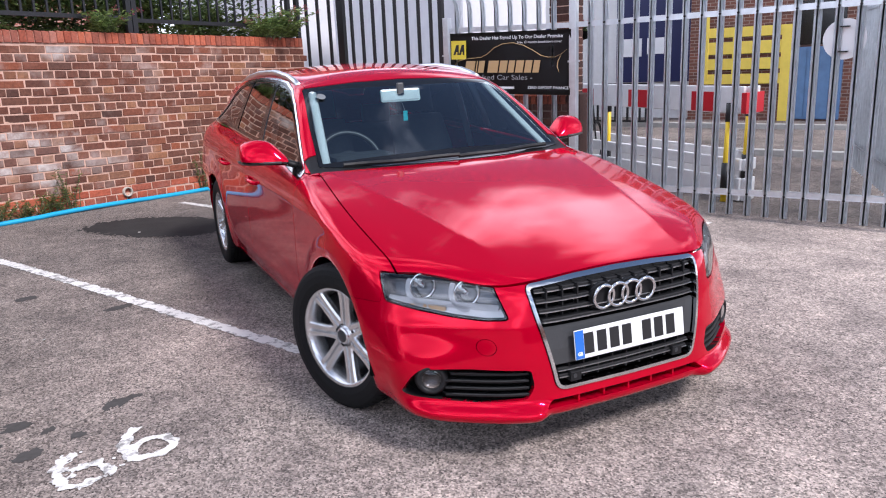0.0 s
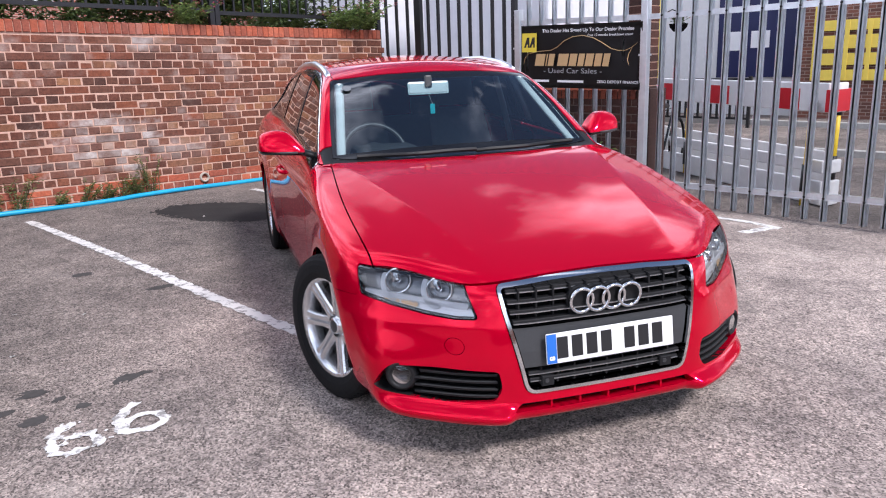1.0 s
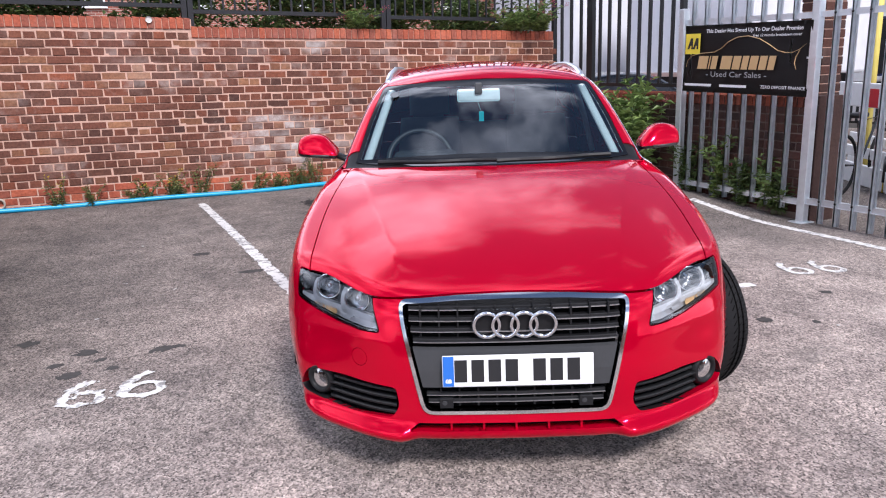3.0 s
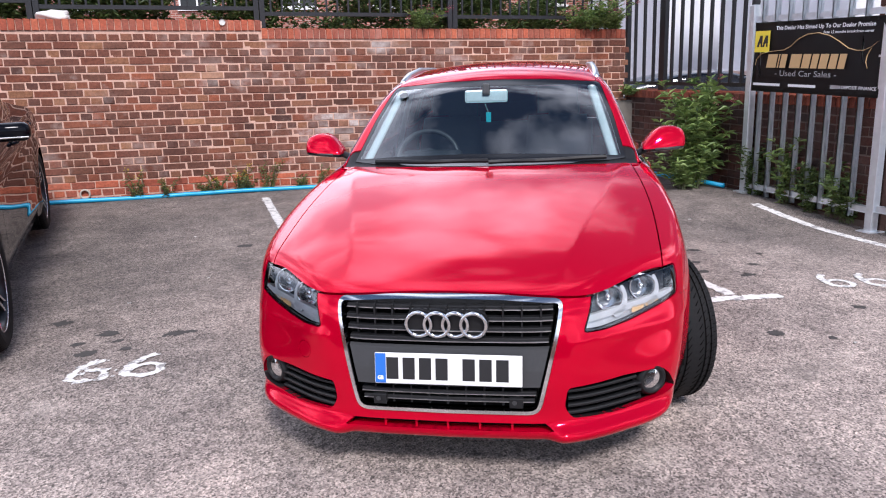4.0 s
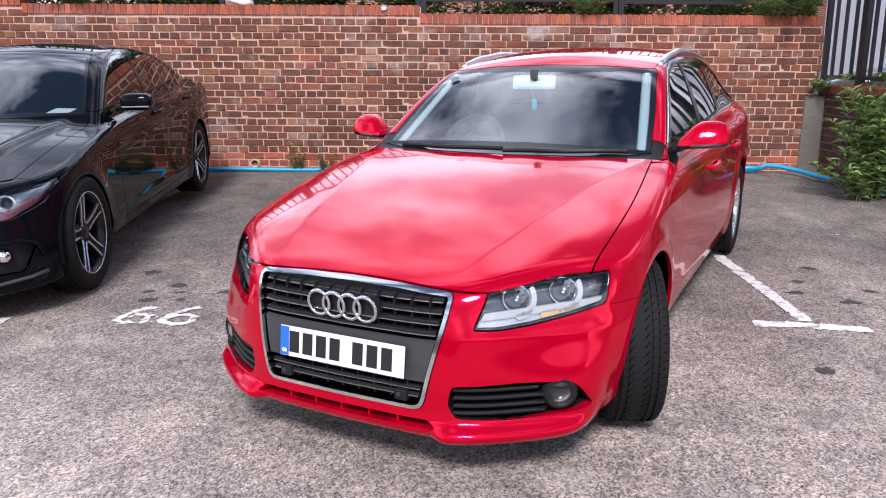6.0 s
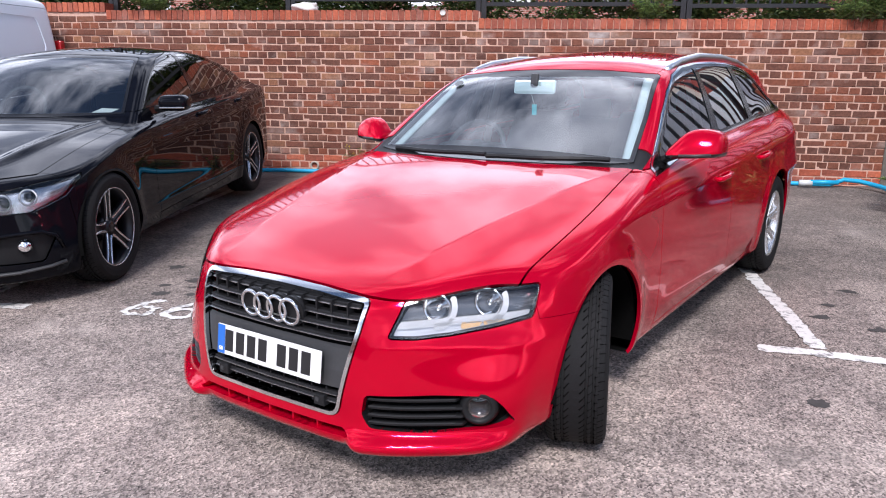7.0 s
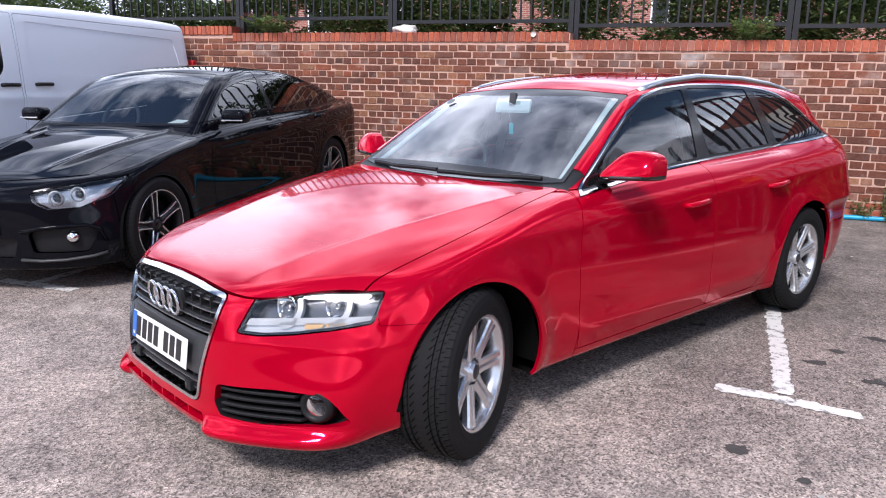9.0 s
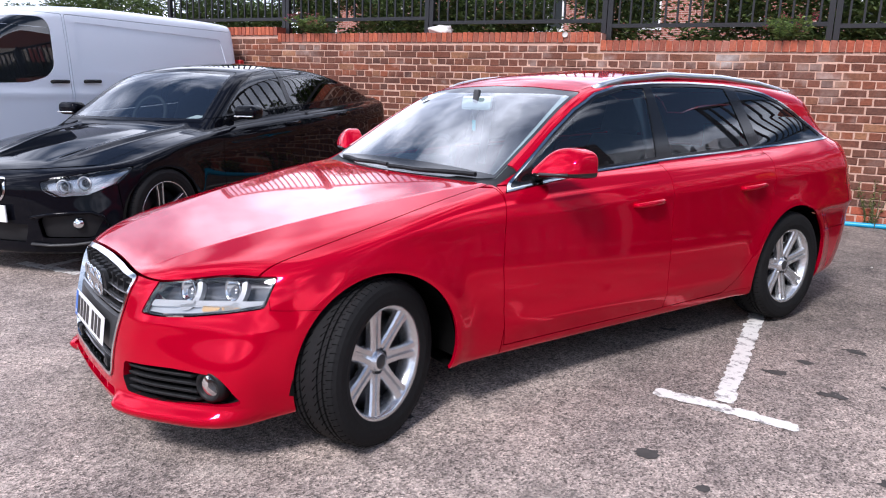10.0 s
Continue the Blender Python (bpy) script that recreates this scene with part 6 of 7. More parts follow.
saloon("saloon_car", "glossy black four-door coupe with dark alloy wheels, parked", BMW, BLACK_PAINT, 0.022)

# van: a long smooth box with a raked front
v_roof = curve([-0.9, -0.5, 0.2, 0.9, 1.6, 3.0, 4.0, 4.3], [0.9, 1.05, 1.35, 1.80, 1.97, 2.0, 1.985, 1.96])


def van_field(x, y, z):
    ax = np.sqrt(x * x + 0.0004)
    side = ax - (0.965 - 0.10 * np.maximum(z - 1.05, 0) ** 1.5 - 0.04 * np.maximum(0.5 - z, 0) + 0.012 * np.exp(-((z - 1.02) / 0.05) ** 2))
    front = (-0.92 + 0.30 * (ax / 0.9) ** 2 + 0.25 * np.maximum(z - 0.9, 0)) - y
    rear = y - (4.25 - 0.06 * (ax / 0.8) ** 4 - 0.08 * np.maximum(z - 1.1, 0))
    top = 0.8 * (z - (v_roof(y) - 0.04 * (ax / 0.8) ** 2))
    f = smax(smax(side, front, 0.2), rear, 0.08)
    return smax(smax(f, top, 0.12), 0.2 - z, 0.05)


VAN = pose(-3.36, 3.90, 0.13, 0, 0, 1.0) @ Matrix.Diagonal((1.08, 1.085, 1.10, 1.0))
van = thing("white_van", "white panel van with black door handles, parked by the wall", "van", VAN)
vr = shell(van_field, (-1.05, -1.0, 0.1), (1.05, 4.4, 2.1), 0.03)
for y in (0.0, 3.1):
    _, vr = split(vr, lambda x, y_, z: np.maximum(np.sqrt((y_ - y) ** 2 + (z - 0.33) ** 2) - 0.38, far(x)))
w_o = rounded([(0.20, 1.12), (0.45, 1.42), (0.72, 1.72), (0.95, 1.80), (1.26, 1.80), (1.33, 1.72), (1.32, 1.30), (1.22, 1.20), (1.0, 1.14)], 0.06, 3)
vg, vr = take(vr, lambda x, y, z: np.maximum(poly_d(y, z, w_o), far(x)), 0.004)
for half in sides(vg):
    panel("door_window", half, GLASS_DARK, van, 0.005, -0.003)
vw, vr = take(vr, lambda x, y, z: np.maximum(np.maximum(ab(x) - 0.75, 1.12 - z), np.maximum(z - 1.80, y - 0.9)), 0.004)
panel("windscreen", vw, GLASS_DARK, van, 0.005)
dv, vr = take(vr, lambda x, y, z: np.maximum(np.maximum(ab(y - 0.83) - 0.66, ab(z - 1.05) - 0.80), far(x)), 0.007)
for half in sides(dv):
    panel("front_door", half, WHITE_PAINT, van, 0.015)
sl, vr = take(vr, lambda x, y, z: np.maximum(np.maximum(ab(y - 2.78) - 1.26, ab(z - 1.05) - 0.80), far(x)), 0.007)
for half in sides(sl):
    emb, rest_ = split(half, lambda x, y, z: poly_d(y, z, rounded([(1.62, 1.28), (3.70, 1.24), (3.92, 1.40), (3.84, 1.74), (1.62, 1.78)], 0.05, 3)))
    panel("sliding_door", rest_, WHITE_PAINT, van, 0.015)
    panel("pressed_panel", emb, WHITE_PAINT, van, 0.01, -0.008)
panel("body", vr, WHITE_PAINT, van, 0.015)
for s in (1, -1):
    for y0, z in ((1.26, 1.15), (1.66, 1.16)):
        x = s * 0.958
        vh = part("door_handle", tube([(x - s * 0.01, y0, z), (x + s * 0.035, y0 + 0.02, z + 0.004), (x + s * 0.038, y0 + 0.18, z + 0.006), (x - s * 0.01, y0 + 0.21, z + 0.006)], 0.018, 8), PLASTIC, van, "black door handle", smooth=True)
    for y in (0.0, 3.1):
        wheel(van, pose(s * 0.83, y, 0.335, 0, 0, 0 if s > 0 else 180), 0, s, 5, None, 0.335, 0.205, 0.215, None, False)
    part("rear_lamp", boxed(s * 0.90 - 0.06, s * 0.90 + 0.06, 4.16, 4.25, 0.85, 1.5, 0.02), mat("van_lamp_red", (0.4, 0.01, 0.015), 0.2), van)

# ---- gate, sign and railings ----
GALV = mat("galvanised_steel", (0.70, 0.735, 0.76), 0.30, 0.6, vary=0.22, scale=14, big=0.2)
BLACK_METAL = mat("black_railing_paint", (0.012, 0.012, 0.014), 0.42, vary=0.2, scale=40)
GX = 7.97


def pale(name, parent, y, z0, z1, w=0.068, spike=True, m=None):
    """A corrugated steel pale with a split, splayed top."""
    bm = bmesh.new()
    sec = [(-w / 2, 0.014), (-w / 2 + 0.006, 0.0), (-w * 0.20, 0.004), (-w * 0.10, -0.026), (w * 0.10, -0.026), (w * 0.20, 0.004), (w / 2 - 0.006, 0.0), (w / 2, 0.014)]
    hs = [z0, z1 - 0.14, z1 - 0.05, z1] if spike else [z0, z1]
    rows = []
    for i, z in enumerate(hs):
        bend = (0, 0, 0.015, 0.06)[i] if spike else 0
        k = (1, 1, 0.9, 0.35)[i] if spike else 1
        rows.append([bm.verts.new((b - bend, y + a * k, z)) for a, b in sec])
    for u, v in zip(rows, rows[1:]):
        for j in range(len(sec) - 1):
            bm.faces.new((u[j], v[j], v[j + 1], u[j + 1]))
    bmesh.ops.solidify(bm, geom=bm.faces[:], thickness=0.003)
    bmesh.ops.recalc_face_normals(bm, faces=bm.faces)
    return part(name, bm, GALV, parent, m=m)


def rail(name, parent, y0, y1, z0, z1, h=0.055):
    bm = bmesh.new()
    a = [(-0.02, -h / 2), (0.004, -h / 2), (0.004, h / 2 - 0.006), (0.05, h / 2 - 0.006), (0.05, h / 2), (-0.004, h / 2), (-0.004, -h / 2 + 0.006), (-0.02, -h / 2 + 0.006)]
    f = [bm.verts.new((p, y0, z0 + q)) for p, q in a]
    k = [bm.verts.new((p, y1, z1 + q)) for p, q in a]
    for i in range(8):
        bm.faces.new((f[i], f[(i + 1) % 8], k[(i + 1) % 8], k[i]))
    bm.faces.new(list(reversed(f))), bm.faces.new(k)
    bmesh.ops.recalc_face_normals(bm, faces=bm.faces)
    return part(name, bm, GALV, parent)


gate_a = thing("palisade_gate", "galvanised steel palisade gate leaf with a banner on it", "gate", Matrix.Translation((GX, 0, 0)), "palisade gate leaves")
rail("top_rail", gate_a, 6.10, 4.46, 1.815, 1.78)
rail("bottom_rail", gate_a, 6.10, 4.46, 0.045, 0.035)
y = 5.985
while y > 4.50:
    pale("pale", gate_a, y, -0.05, 2.16)
    y -= 0.187
gate_b = thing("palisade_gate", "galvanised steel palisade gate leaf, closed", "gate", Matrix.Translation((GX, 0, 0)), "palisade gate leaves")
rail("top_rail", gate_b, 4.40, 1.02, 1.78, 1.80)
rail("bottom_rail", gate_b, 4.40, 1.02, 0.055, 0.11)
y = 4.235
while y > 1.05:
    pale("pale", gate_b, y, -0.14, 2.14, 0.070)
    for z in (0.075, 1.785):
        part("bolt_head", lathe([(0.0, 0.008), (0.010, 0.006), (0.013, 0.0)], 10, "z"), PLASTIC_GREY, gate_b, m=pose(-0.024, y, z, 0, -90, 0))
    y -= 0.170
for yy, z1 in ((6.14, 2.0), (4.43, 2.6), (0.98, 2.6)):
    gp = thing("gate_post", "square galvanised gate post", "post", Matrix.Translation((GX, yy, ground_z(GX, yy))), "gate posts")
    part("shaft", boxed(-0.035, 0.045, -0.04, 0.04, -0.05, z1, 0.006), GALV, gp)
    part("foot_plate", boxed(-0.09, 0.09, -0.08, 0.08, -0.03, 0.012, 0.004), GALV, gp)
    part("hinge", boxed(-0.045, 0.05, -0.05, 0.05, 1.55, 1.57), GALV, gp)
disc = thing("round_sign", "blank white round sign strapped to a gate pale", "sign", Matrix.Translation((GX - 0.01, 1.80, 1.50)))
part("disc", lathe([(0.0, 0.0), (0.175, 0.0), (0.175, 0.006), (0.0, 0.006)], 40, "x"), mat("white_sign", (0.8, 0.8, 0.8), 0.4), disc, m=pose(0.036, 0, 0))
part("strap", boxed(-0.014, 0.04, -0.038, 0.038, 0.10, 0.112), INK, disc)
part("strap", boxed(-0.014, 0.04, -0.038, 0.038, -0.112, -0.10), INK, disc)
# fence that runs back from the gate
run = thing("palisade_fence", "galvanised palisade fence running back from the gate", "fence", Matrix.Translation((GX + 0.05, 1.02, -0.16)) @ pose(0, 0, 0, 0, 0, -72))
for k in range(26):
    pale("pale", run, 0.15 + 0.155 * k, 0.02, 2.45, 0.068)
rail("fence_rail", run, 0.05, 4.1, 0.35, 0.35)
rail("fence_rail", run, 0.05, 4.1, 2.05, 2.05)

# banner on the gate
SIGN_BLACK = mat("black_banner_vinyl", (0.012, 0.011, 0.012), 0.42, vary=0.2, scale=4, big=0.2)
GOLD = mat("gold_print", (0.55, 0.36, 0.17), 0.4)
WHITE_PRINT = mat("white_print", (0.78, 0.78, 0.78), 0.45)
YELLOW = mat("yellow_print", (0.80, 0.62, 0.05), 0.45)
SW, SH = 1.63, 0.70
ban = thing("banner", "black vinyl banner with gold and white print, tied to the gate", "banner", Matrix.Translation((GX - 0.034, 6.085, 1.075)) @ pose(0, 0, 0, 0, 0, -90) @ pose(0, 0, 0, 0, 1.3, 0))
bm = bmesh.new()
nx, nz = 30, 14
grid = [[bm.verts.new((SW * i / nx, 0.008 * math.sin(7 * i / nx + 2 * j / nz) * math.sin(math.pi * j / nz) + 0.004 * math.sin(23 * i / nx), SH * j / nz)) for j in range(nz + 1)] for i in range(nx + 1)]
for i in range(nx):
    for j in range(nz):
        bm.faces.new((grid[i][j], grid[i + 1][j], grid[i + 1][j + 1], grid[i][j + 1]))
bmesh.ops.solidify(bm, geom=bm.faces[:], thickness=0.002)
part("sheet", bm, SIGN_BLACK, ban, smooth=True)


def lettering(body, x, z, w, h, material, bold=0.0, skew=0.0):
    me = text_mesh(body, 0.1, w, h, bold)
    me.transform(Matrix(((1, skew, 0, 0), (0, 1, 0, 0), (0, 0, 1, 0), (0, 0, 0, 1))))
    me.transform(pose(0, 0, 0, 90))
    finish(me, material, False)
    ob = new("lettering", me)
    ob.parent = ban
    ob.matrix_basis = pose(x, -0.019, z)
    return tagged(ob, kind="stuff")


part("yellow_square", boxed(0.03, 0.245, -0.018, -0.014, 0.40, 0.615), YELLOW, ban, "yellow square with two black marks")
for x in (0.062, 0.142):
    part("square_mark", plate([(0, 0), (0.028, 0), (0.042, 0.035), (0.060, 0.035), (0.058, 0), (0.080, 0), (0.078, 0.115), (0.045, 0.115)], 0.002), INK, ban, m=pose(x, -0.0205, 0.452))
lettering("This Dealer Has Signed Up To Our Dealer Promise", 0.33, 0.605, 1.21, 0.050, WHITE_PRINT, 0.002)
lettering("Free 12 months breakdown cover", 0.96, 0.565, 0.57, 0.026, WHITE_PRINT, 0.001)
x = 0.225
for w in (0.155, 0.035, 0.10, 0.0, 0.16, 0.12, 0.10, 0.12, 0.11, 0.10):
    if w:
        part("gold_bar", plate([(0, 0), (w - 0.02, 0), (w + 0.005, 0.135), (0.025, 0.135)], 0.002), GOLD, ban, "gold print bar", m=pose(x, -0.0195, 0.245))
        x += w
    else:
        x += 0.035
lettering("- Used Car Sales -", 0.36, 0.165, 0.80, 0.055, mat("grey_print", (0.35, 0.35, 0.36), 0.5))
lettering("ZERO DEPOSIT FINANCE", 1.10, 0.065, 0.52, 0.030, WHITE_PRINT, 0.001)
part("print_bar", boxed(0.05, 0.44, -0.0195, -0.0175, 0.062, 0.088), WHITE_PRINT, ban)
part("print_bar", boxed(0.56, 0.92, -0.0195, -0.0175, 0.062, 0.088), WHITE_PRINT, ban)
swoop = [(0.06, 0.265), (0.075, 0.33), (0.13, 0.38), (0.25, 0.405), (0.46, 0.42), (0.55, 0.455), (0.64, 0.52), (0.76, 0.565), (0.90, 0.575), (1.04, 0.545), (1.16, 0.49), (1.27, 0.43), (1.36, 0.41), (1.44, 0.41), (1.52, 0.44), (1.59, 0.49)]
part("gold_outline", tube([(a, -0.018, b) for a, b in swoop], 0.0065, 6, flat=0.5, taper=[0.4, 0.7, 1, 1, 1, 1, 1.1, 1.2, 1.2, 1.1, 1, 1, 1, 0.9, 0.6, 0.2]), GOLD, ban, "gold outline of a car")
part("gold_outline", tube([(1.52, -0.018, 0.43), (1.485, -0.018, 0.37), (1.475, -0.018, 0.31), (1.50, -0.018, 0.25)], 0.007, 6, flat=0.5, taper=[0.5, 1, 0.9, 0.2]), GOLD, ban)

# black railings on the brick walls
def railing(name, m, length, z0, z1, pitch, label, bar=0.011):
    ob = thing(name, label, "railing", m, "black railings")
    part("bottom_rail", boxed(0, length, -0.022, 0.022, z0, z0 + 0.045), BLACK_METAL, ob)
    part("top_rail", boxed(0, length, -0.022, 0.022, z1 - 0.05, z1), BLACK_METAL, ob)
    for x in (0.03, length - 0.03):
        part("post", boxed(x - 0.03, x + 0.03, -0.03, 0.03, z0 - 0.28, z1 + 0.04), BLACK_METAL, ob)
    n = int((length - 0.1) / pitch)
    for i in range(1, n):
        x = length * i / n
        part("bar", boxed(x - bar, x + bar, -bar, bar, z0, z1), BLACK_METAL, ob)
    return ob


RAIL_Y = 0.21
for x0, z0 in ((-7.35, 2.21), (-4.90, 2.19), (-2.45, 2.13), (0.0, 2.07), (2.45, 2.05)):
    railing("railing", WALL @ Matrix.Translation((x0, RAIL_Y, 0)), 2.44 if x0 < 2 else 2.42, z0 + 0.05, z0 + 0.98, 0.125, "black metal railing panel above the brick wall")
railing("tall_railing", Matrix.Translation((8.18, 9.04, 0)) @ pose(0, 0, 0, 0, 0, 270), 0.92, 1.10, 3.1, 0.20, "tall black metal railing above the low wall", 0.017)
railing("tall_railing", Matrix.Translation((8.18, 8.12, 0)) @ pose(0, 0, 0, 0, 0, 270), 1.77, 1.10, 3.1, 0.167, "tall black metal railing above the low wall", 0.017)

# ---- hose, drain, litter ----
HOSE = mat("blue_hose", (0.015, 0.36, 0.62), 0.38, vary=0.2, scale=20, big=0.2)
hp = []
for i in range(60):
    x = -2.4 + 9.6 * i / 59
    hp.append((x, WALL_Y - 0.10 + 0.02 * math.sin(1.3 * x) + (-0.03 if 2 < x < 4 else 0), ground_z(x, 8.5) + 0.026 + 0.006 * math.sin(3.1 * x)))
hp += [(7.35, 8.52, 0.06), (7.5, 8.45, 0.05), (7.62, 8.2, 0.03), (7.66, 7.8, 0.022), (7.72, 7.3, 0.02), (7.80, 6.9, 0.015), (7.9, 6.4, 0.0)]
tagged(part("hose", tube(hp, 0.026, 10), HOSE, smooth=True), "blue water hose lying along the wall's foot", "hose")
conn = thing("hose_connector", "pale plastic connector on a blue hose stub", "connector", pose(7.25, 8.42, 0.04))
part("stub", tube([(0, 0, 0.0), (-0.30, 0.02, 0.0)], 0.028, 10), HOSE, conn, smooth=True)
part("cap", tube([(-0.28, 0.02, -0.01), (-0.42, 0.03, -0.012)], 0.036, 10), mat("pale_cap", (0.6, 0.62, 0.62), 0.5), conn, smooth=True)
for x in (0.87, 5.02):
    d = thing("drain_pipe", "pale clay drain pipe mouth in the brick wall", "drain pipe", pose(x, WALL_Y - 0.02, 0.155 if x < 2 else 0.135))
    part("collar", lathe([(0.042, 0.05), (0.042, -0.012), (0.058, -0.012), (0.060, 0.05)], 28, "y"), mat("clay_pipe", (0.42, 0.36, 0.30), 0.8, vary=0.2, scale=40), d, smooth=True)
    # a near-black disc stands in for the shade down the pipe
    part("bore_shade", lathe([(0.0, 0.03), (0.042, 0.03)], 20, "y"), LINER, d)
PAPERISH = mat("pale_litter", (0.6, 0.58, 0.55), 0.8, vary=0.2)
rng = random.Random(11)
for x, y in ((7.0, 7.8), (7.2, 7.9), (1.9, 5.0), (2.2, 4.7), (1.7, 4.3), (3.0, 2.2), (5.4, 2.1), (4.1, 6.9), (2.1, 6.1), (6.6, 5.2), (6.0, 6.4), (3.05, 2.35)):
    bm = bmesh.new()
    vs = [bm.verts.new((0.018 * rng.uniform(0.5, 1.3) * math.cos(a), 0.012 * rng.uniform(0.5, 1.3) * math.sin(a), rng.uniform(0, 0.006))) for a in np.linspace(0, 6.28, 7)[:-1]]
    bm.faces.new(vs)
    bmesh.ops.solidify(bm, geom=bm.faces[:], thickness=0.002)
    tagged(part("litter", bm, PAPERISH, m=pose(x, y, ground_z(x, y) + 0.004, 0, 0, rng.uniform(0, 360))), "small pale scrap of litter on the asphalt", "litter", "litter scraps")
bm = bmesh.new()
bmesh.ops.create_icosphere(bm, subdivisions=3, radius=0.11)
for v in bm.verts:
    v.co = Vector((v.co.x * 1.7, v.co.y * 0.9, v.co.z * 0.62)) * (1 + 0.5 * noise.noise(v.co * 14))
tagged(part("plastic_bag", bm, PAPERISH, smooth=True, m=WALL @ pose(-2.22, 0.14, 2.09)), "crumpled white plastic bag lying on the coping", "bag")
tagged(part("coping_cap", lathe([(0.0, 0.0), (0.032, 0.0), (0.036, 0.012)], 20, "y"), PAPERISH, m=WALL @ pose(-0.45, -0.02, 2.03, 0, 0, 180)), "pale round cap on the coping", "cap")

# ---- plants ----
def leaf_material(name, a, b):
    m = bpy.data.materials.new(name)
    m.use_nodes = True
    nt, nd, ln, bs = nodes_of(m)
    geo = nd.new("ShaderNodeNewGeometry")
    r = nd.new("ShaderNodeValToRGB")
    r.color_ramp.elements[0].color, r.color_ramp.elements[1].color = rgb(*a), rgb(*b)
    ln.new(geo.outputs["Random Per Island"], r.inputs["Fac"])
    ln.new(r.outputs["Color"], bs.inputs["Base Color"])
    bs.inputs["Roughness"].default_value = 0.55
    tr = nd.new("ShaderNodeBsdfTranslucent")
    ln.new(r.outputs["Color"], tr.inputs["Color"])
    mx = nd.new("ShaderNodeMixShader")
    mx.inputs["Fac"].default_value = 0.28
    ln.new(bs.outputs[0], mx.inputs[1])
    ln.new(tr.outputs[0], mx.inputs[2])
    ln.new(mx.outputs[0], nd["Material Output"].inputs["Surface"])
    return m


LEAF = leaf_material("green_leaves", (0.07, 0.13, 0.035), (0.28, 0.38, 0.11))
LEAF_DARK = leaf_material("hedge_leaves", (0.028, 0.055, 0.017), (0.14, 0.20, 0.058))
WEED = leaf_material("weed_leaves", (0.09, 0.13, 0.035), (0.30, 0.30, 0.10))
STEM = mat("green_stem", (0.10, 0.12, 0.05), 0.7)
PINK = leaf_material("pink_blossom", (0.40, 0.05, 0.10), (0.62, 0.16, 0.22))
YELLOW_FLOWER = leaf_material("yellow_blossom", (0.6, 0.45, 0.03), (0.7, 0.55, 0.06))


def leaf(vs, fs, p, d, length, width, rng, fold=0.25):
    d = Vector(d).normalized()
    s = d.cross(Vector((rng.uniform(-0.4, 0.4), rng.uniform(-0.4, 0.4), 1))).normalized()
    up = s.cross(d)
    k = len(vs)
    p = Vector(p)
    droop = Vector((0, 0, -length * rng.uniform(0.05, 0.35)))
    vs += [tuple(p), tuple(p + d * length * 0.45 + s * width / 2 + up * width * fold), tuple(p + d * length + droop), tuple(p + d * length * 0.45 - s * width / 2 + up * width * fold)]
    fs += [(k, k + 1, k + 2), (k, k + 2, k + 3)]


def plant(name, label, m, stems, height, spread, leaf_len, leaf_w, per_stem, material, seed, flowers=None, lean=(0, 0), category="plant"):
    rng = random.Random(seed)
    ob = thing(name, label, category, m)
    vs, fs, fv, ff = [], [], [], []
    bm = bmesh.new()
    for i in range(stems):
        a = rng.uniform(0, 2 * math.pi)
        h = height * rng.uniform(0.5, 1.0)
        out = spread * rng.uniform(0.2, 1.0)
        base = Vector((rng.uniform(-0.3, 0.3) * spread, rng.uniform(-0.3, 0.3) * spread, -0.02))
        pts = []
        for k in range(6):
            t = k / 5
            pts.append(base + Vector((math.cos(a) * out * t ** 1.5 + lean[0] * t, math.sin(a) * out * t ** 1.5 + lean[1] * t, h * (t - 0.12 * t * t))))
        tube(pts, 0.004, 4, bm, taper=[1, 1, 0.9, 0.8, 0.6, 0.3])
        for q in range(per_stem):
            t = rng.uniform(0.12, 1.0)
            k = min(4, int(t * 5))
            p = pts[k].lerp(pts[k + 1], t * 5 - k)
            b = rng.uniform(0, 2 * math.pi)
            leaf(vs, fs, p, (math.cos(b), math.sin(b), rng.uniform(0.0, 0.9)), leaf_len * rng.uniform(0.6, 1.2), leaf_w * rng.uniform(0.7, 1.2), rng)
        if flowers and rng.random() < flowers[1]:
            for q in range(16):
                b = rng.uniform(0, 2 * math.pi)
                leaf(fv, ff, pts[-1] + Vector((rng.uniform(-0.03, 0.03), rng.uniform(-0.03, 0.03), rng.uniform(-0.03, 0.03))), (math.cos(b), math.sin(b), 0.4), 0.02, 0.014, rng)
    tagged(part("stem", bm, STEM, ob), kind="stuff")
    tagged(raw("foliage", vs, fs, material, ob, smooth=False), kind="stuff")
    if fv:
        tagged(raw("blossom", fv, ff, flowers[0], ob, smooth=False), kind="stuff")
    return ob


plant("shrub", "tall leafy green shrub with pink flowers by the gate post", pose(7.70, 6.72, -0.02), 46, 1.45, 0.52, 0.14, 0.044, 44, LEAF, 3, (PINK, 0.12), category="shrub")
plant("shrub", "low leafy skirt of young shoots under the shrub", pose(7.55, 6.62, -0.02), 30, 0.6, 0.42, 0.12, 0.038, 26, LEAF, 4, category="shrub")
for x, y, h, k in ((8.02, 6.0, 0.75, 91), (8.02, 5.2, 0.62, 92), (8.02, 4.75, 0.5, 93)):
    plant("shrub", "dark tangled shrub between the gate and the low wall", pose(x + 0.01, y, -0.12), 26, h, 0.22, 0.09, 0.03, 34, LEAF_DARK, k, (PINK, 0.1), category="shrub")
plant("shrub", "low leafy shrub behind the gate", pose(8.03, 5.55, -0.1), 22, 0.85, 0.26, 0.10, 0.03, 34, LEAF, 5, (PINK, 0.2), category="shrub")
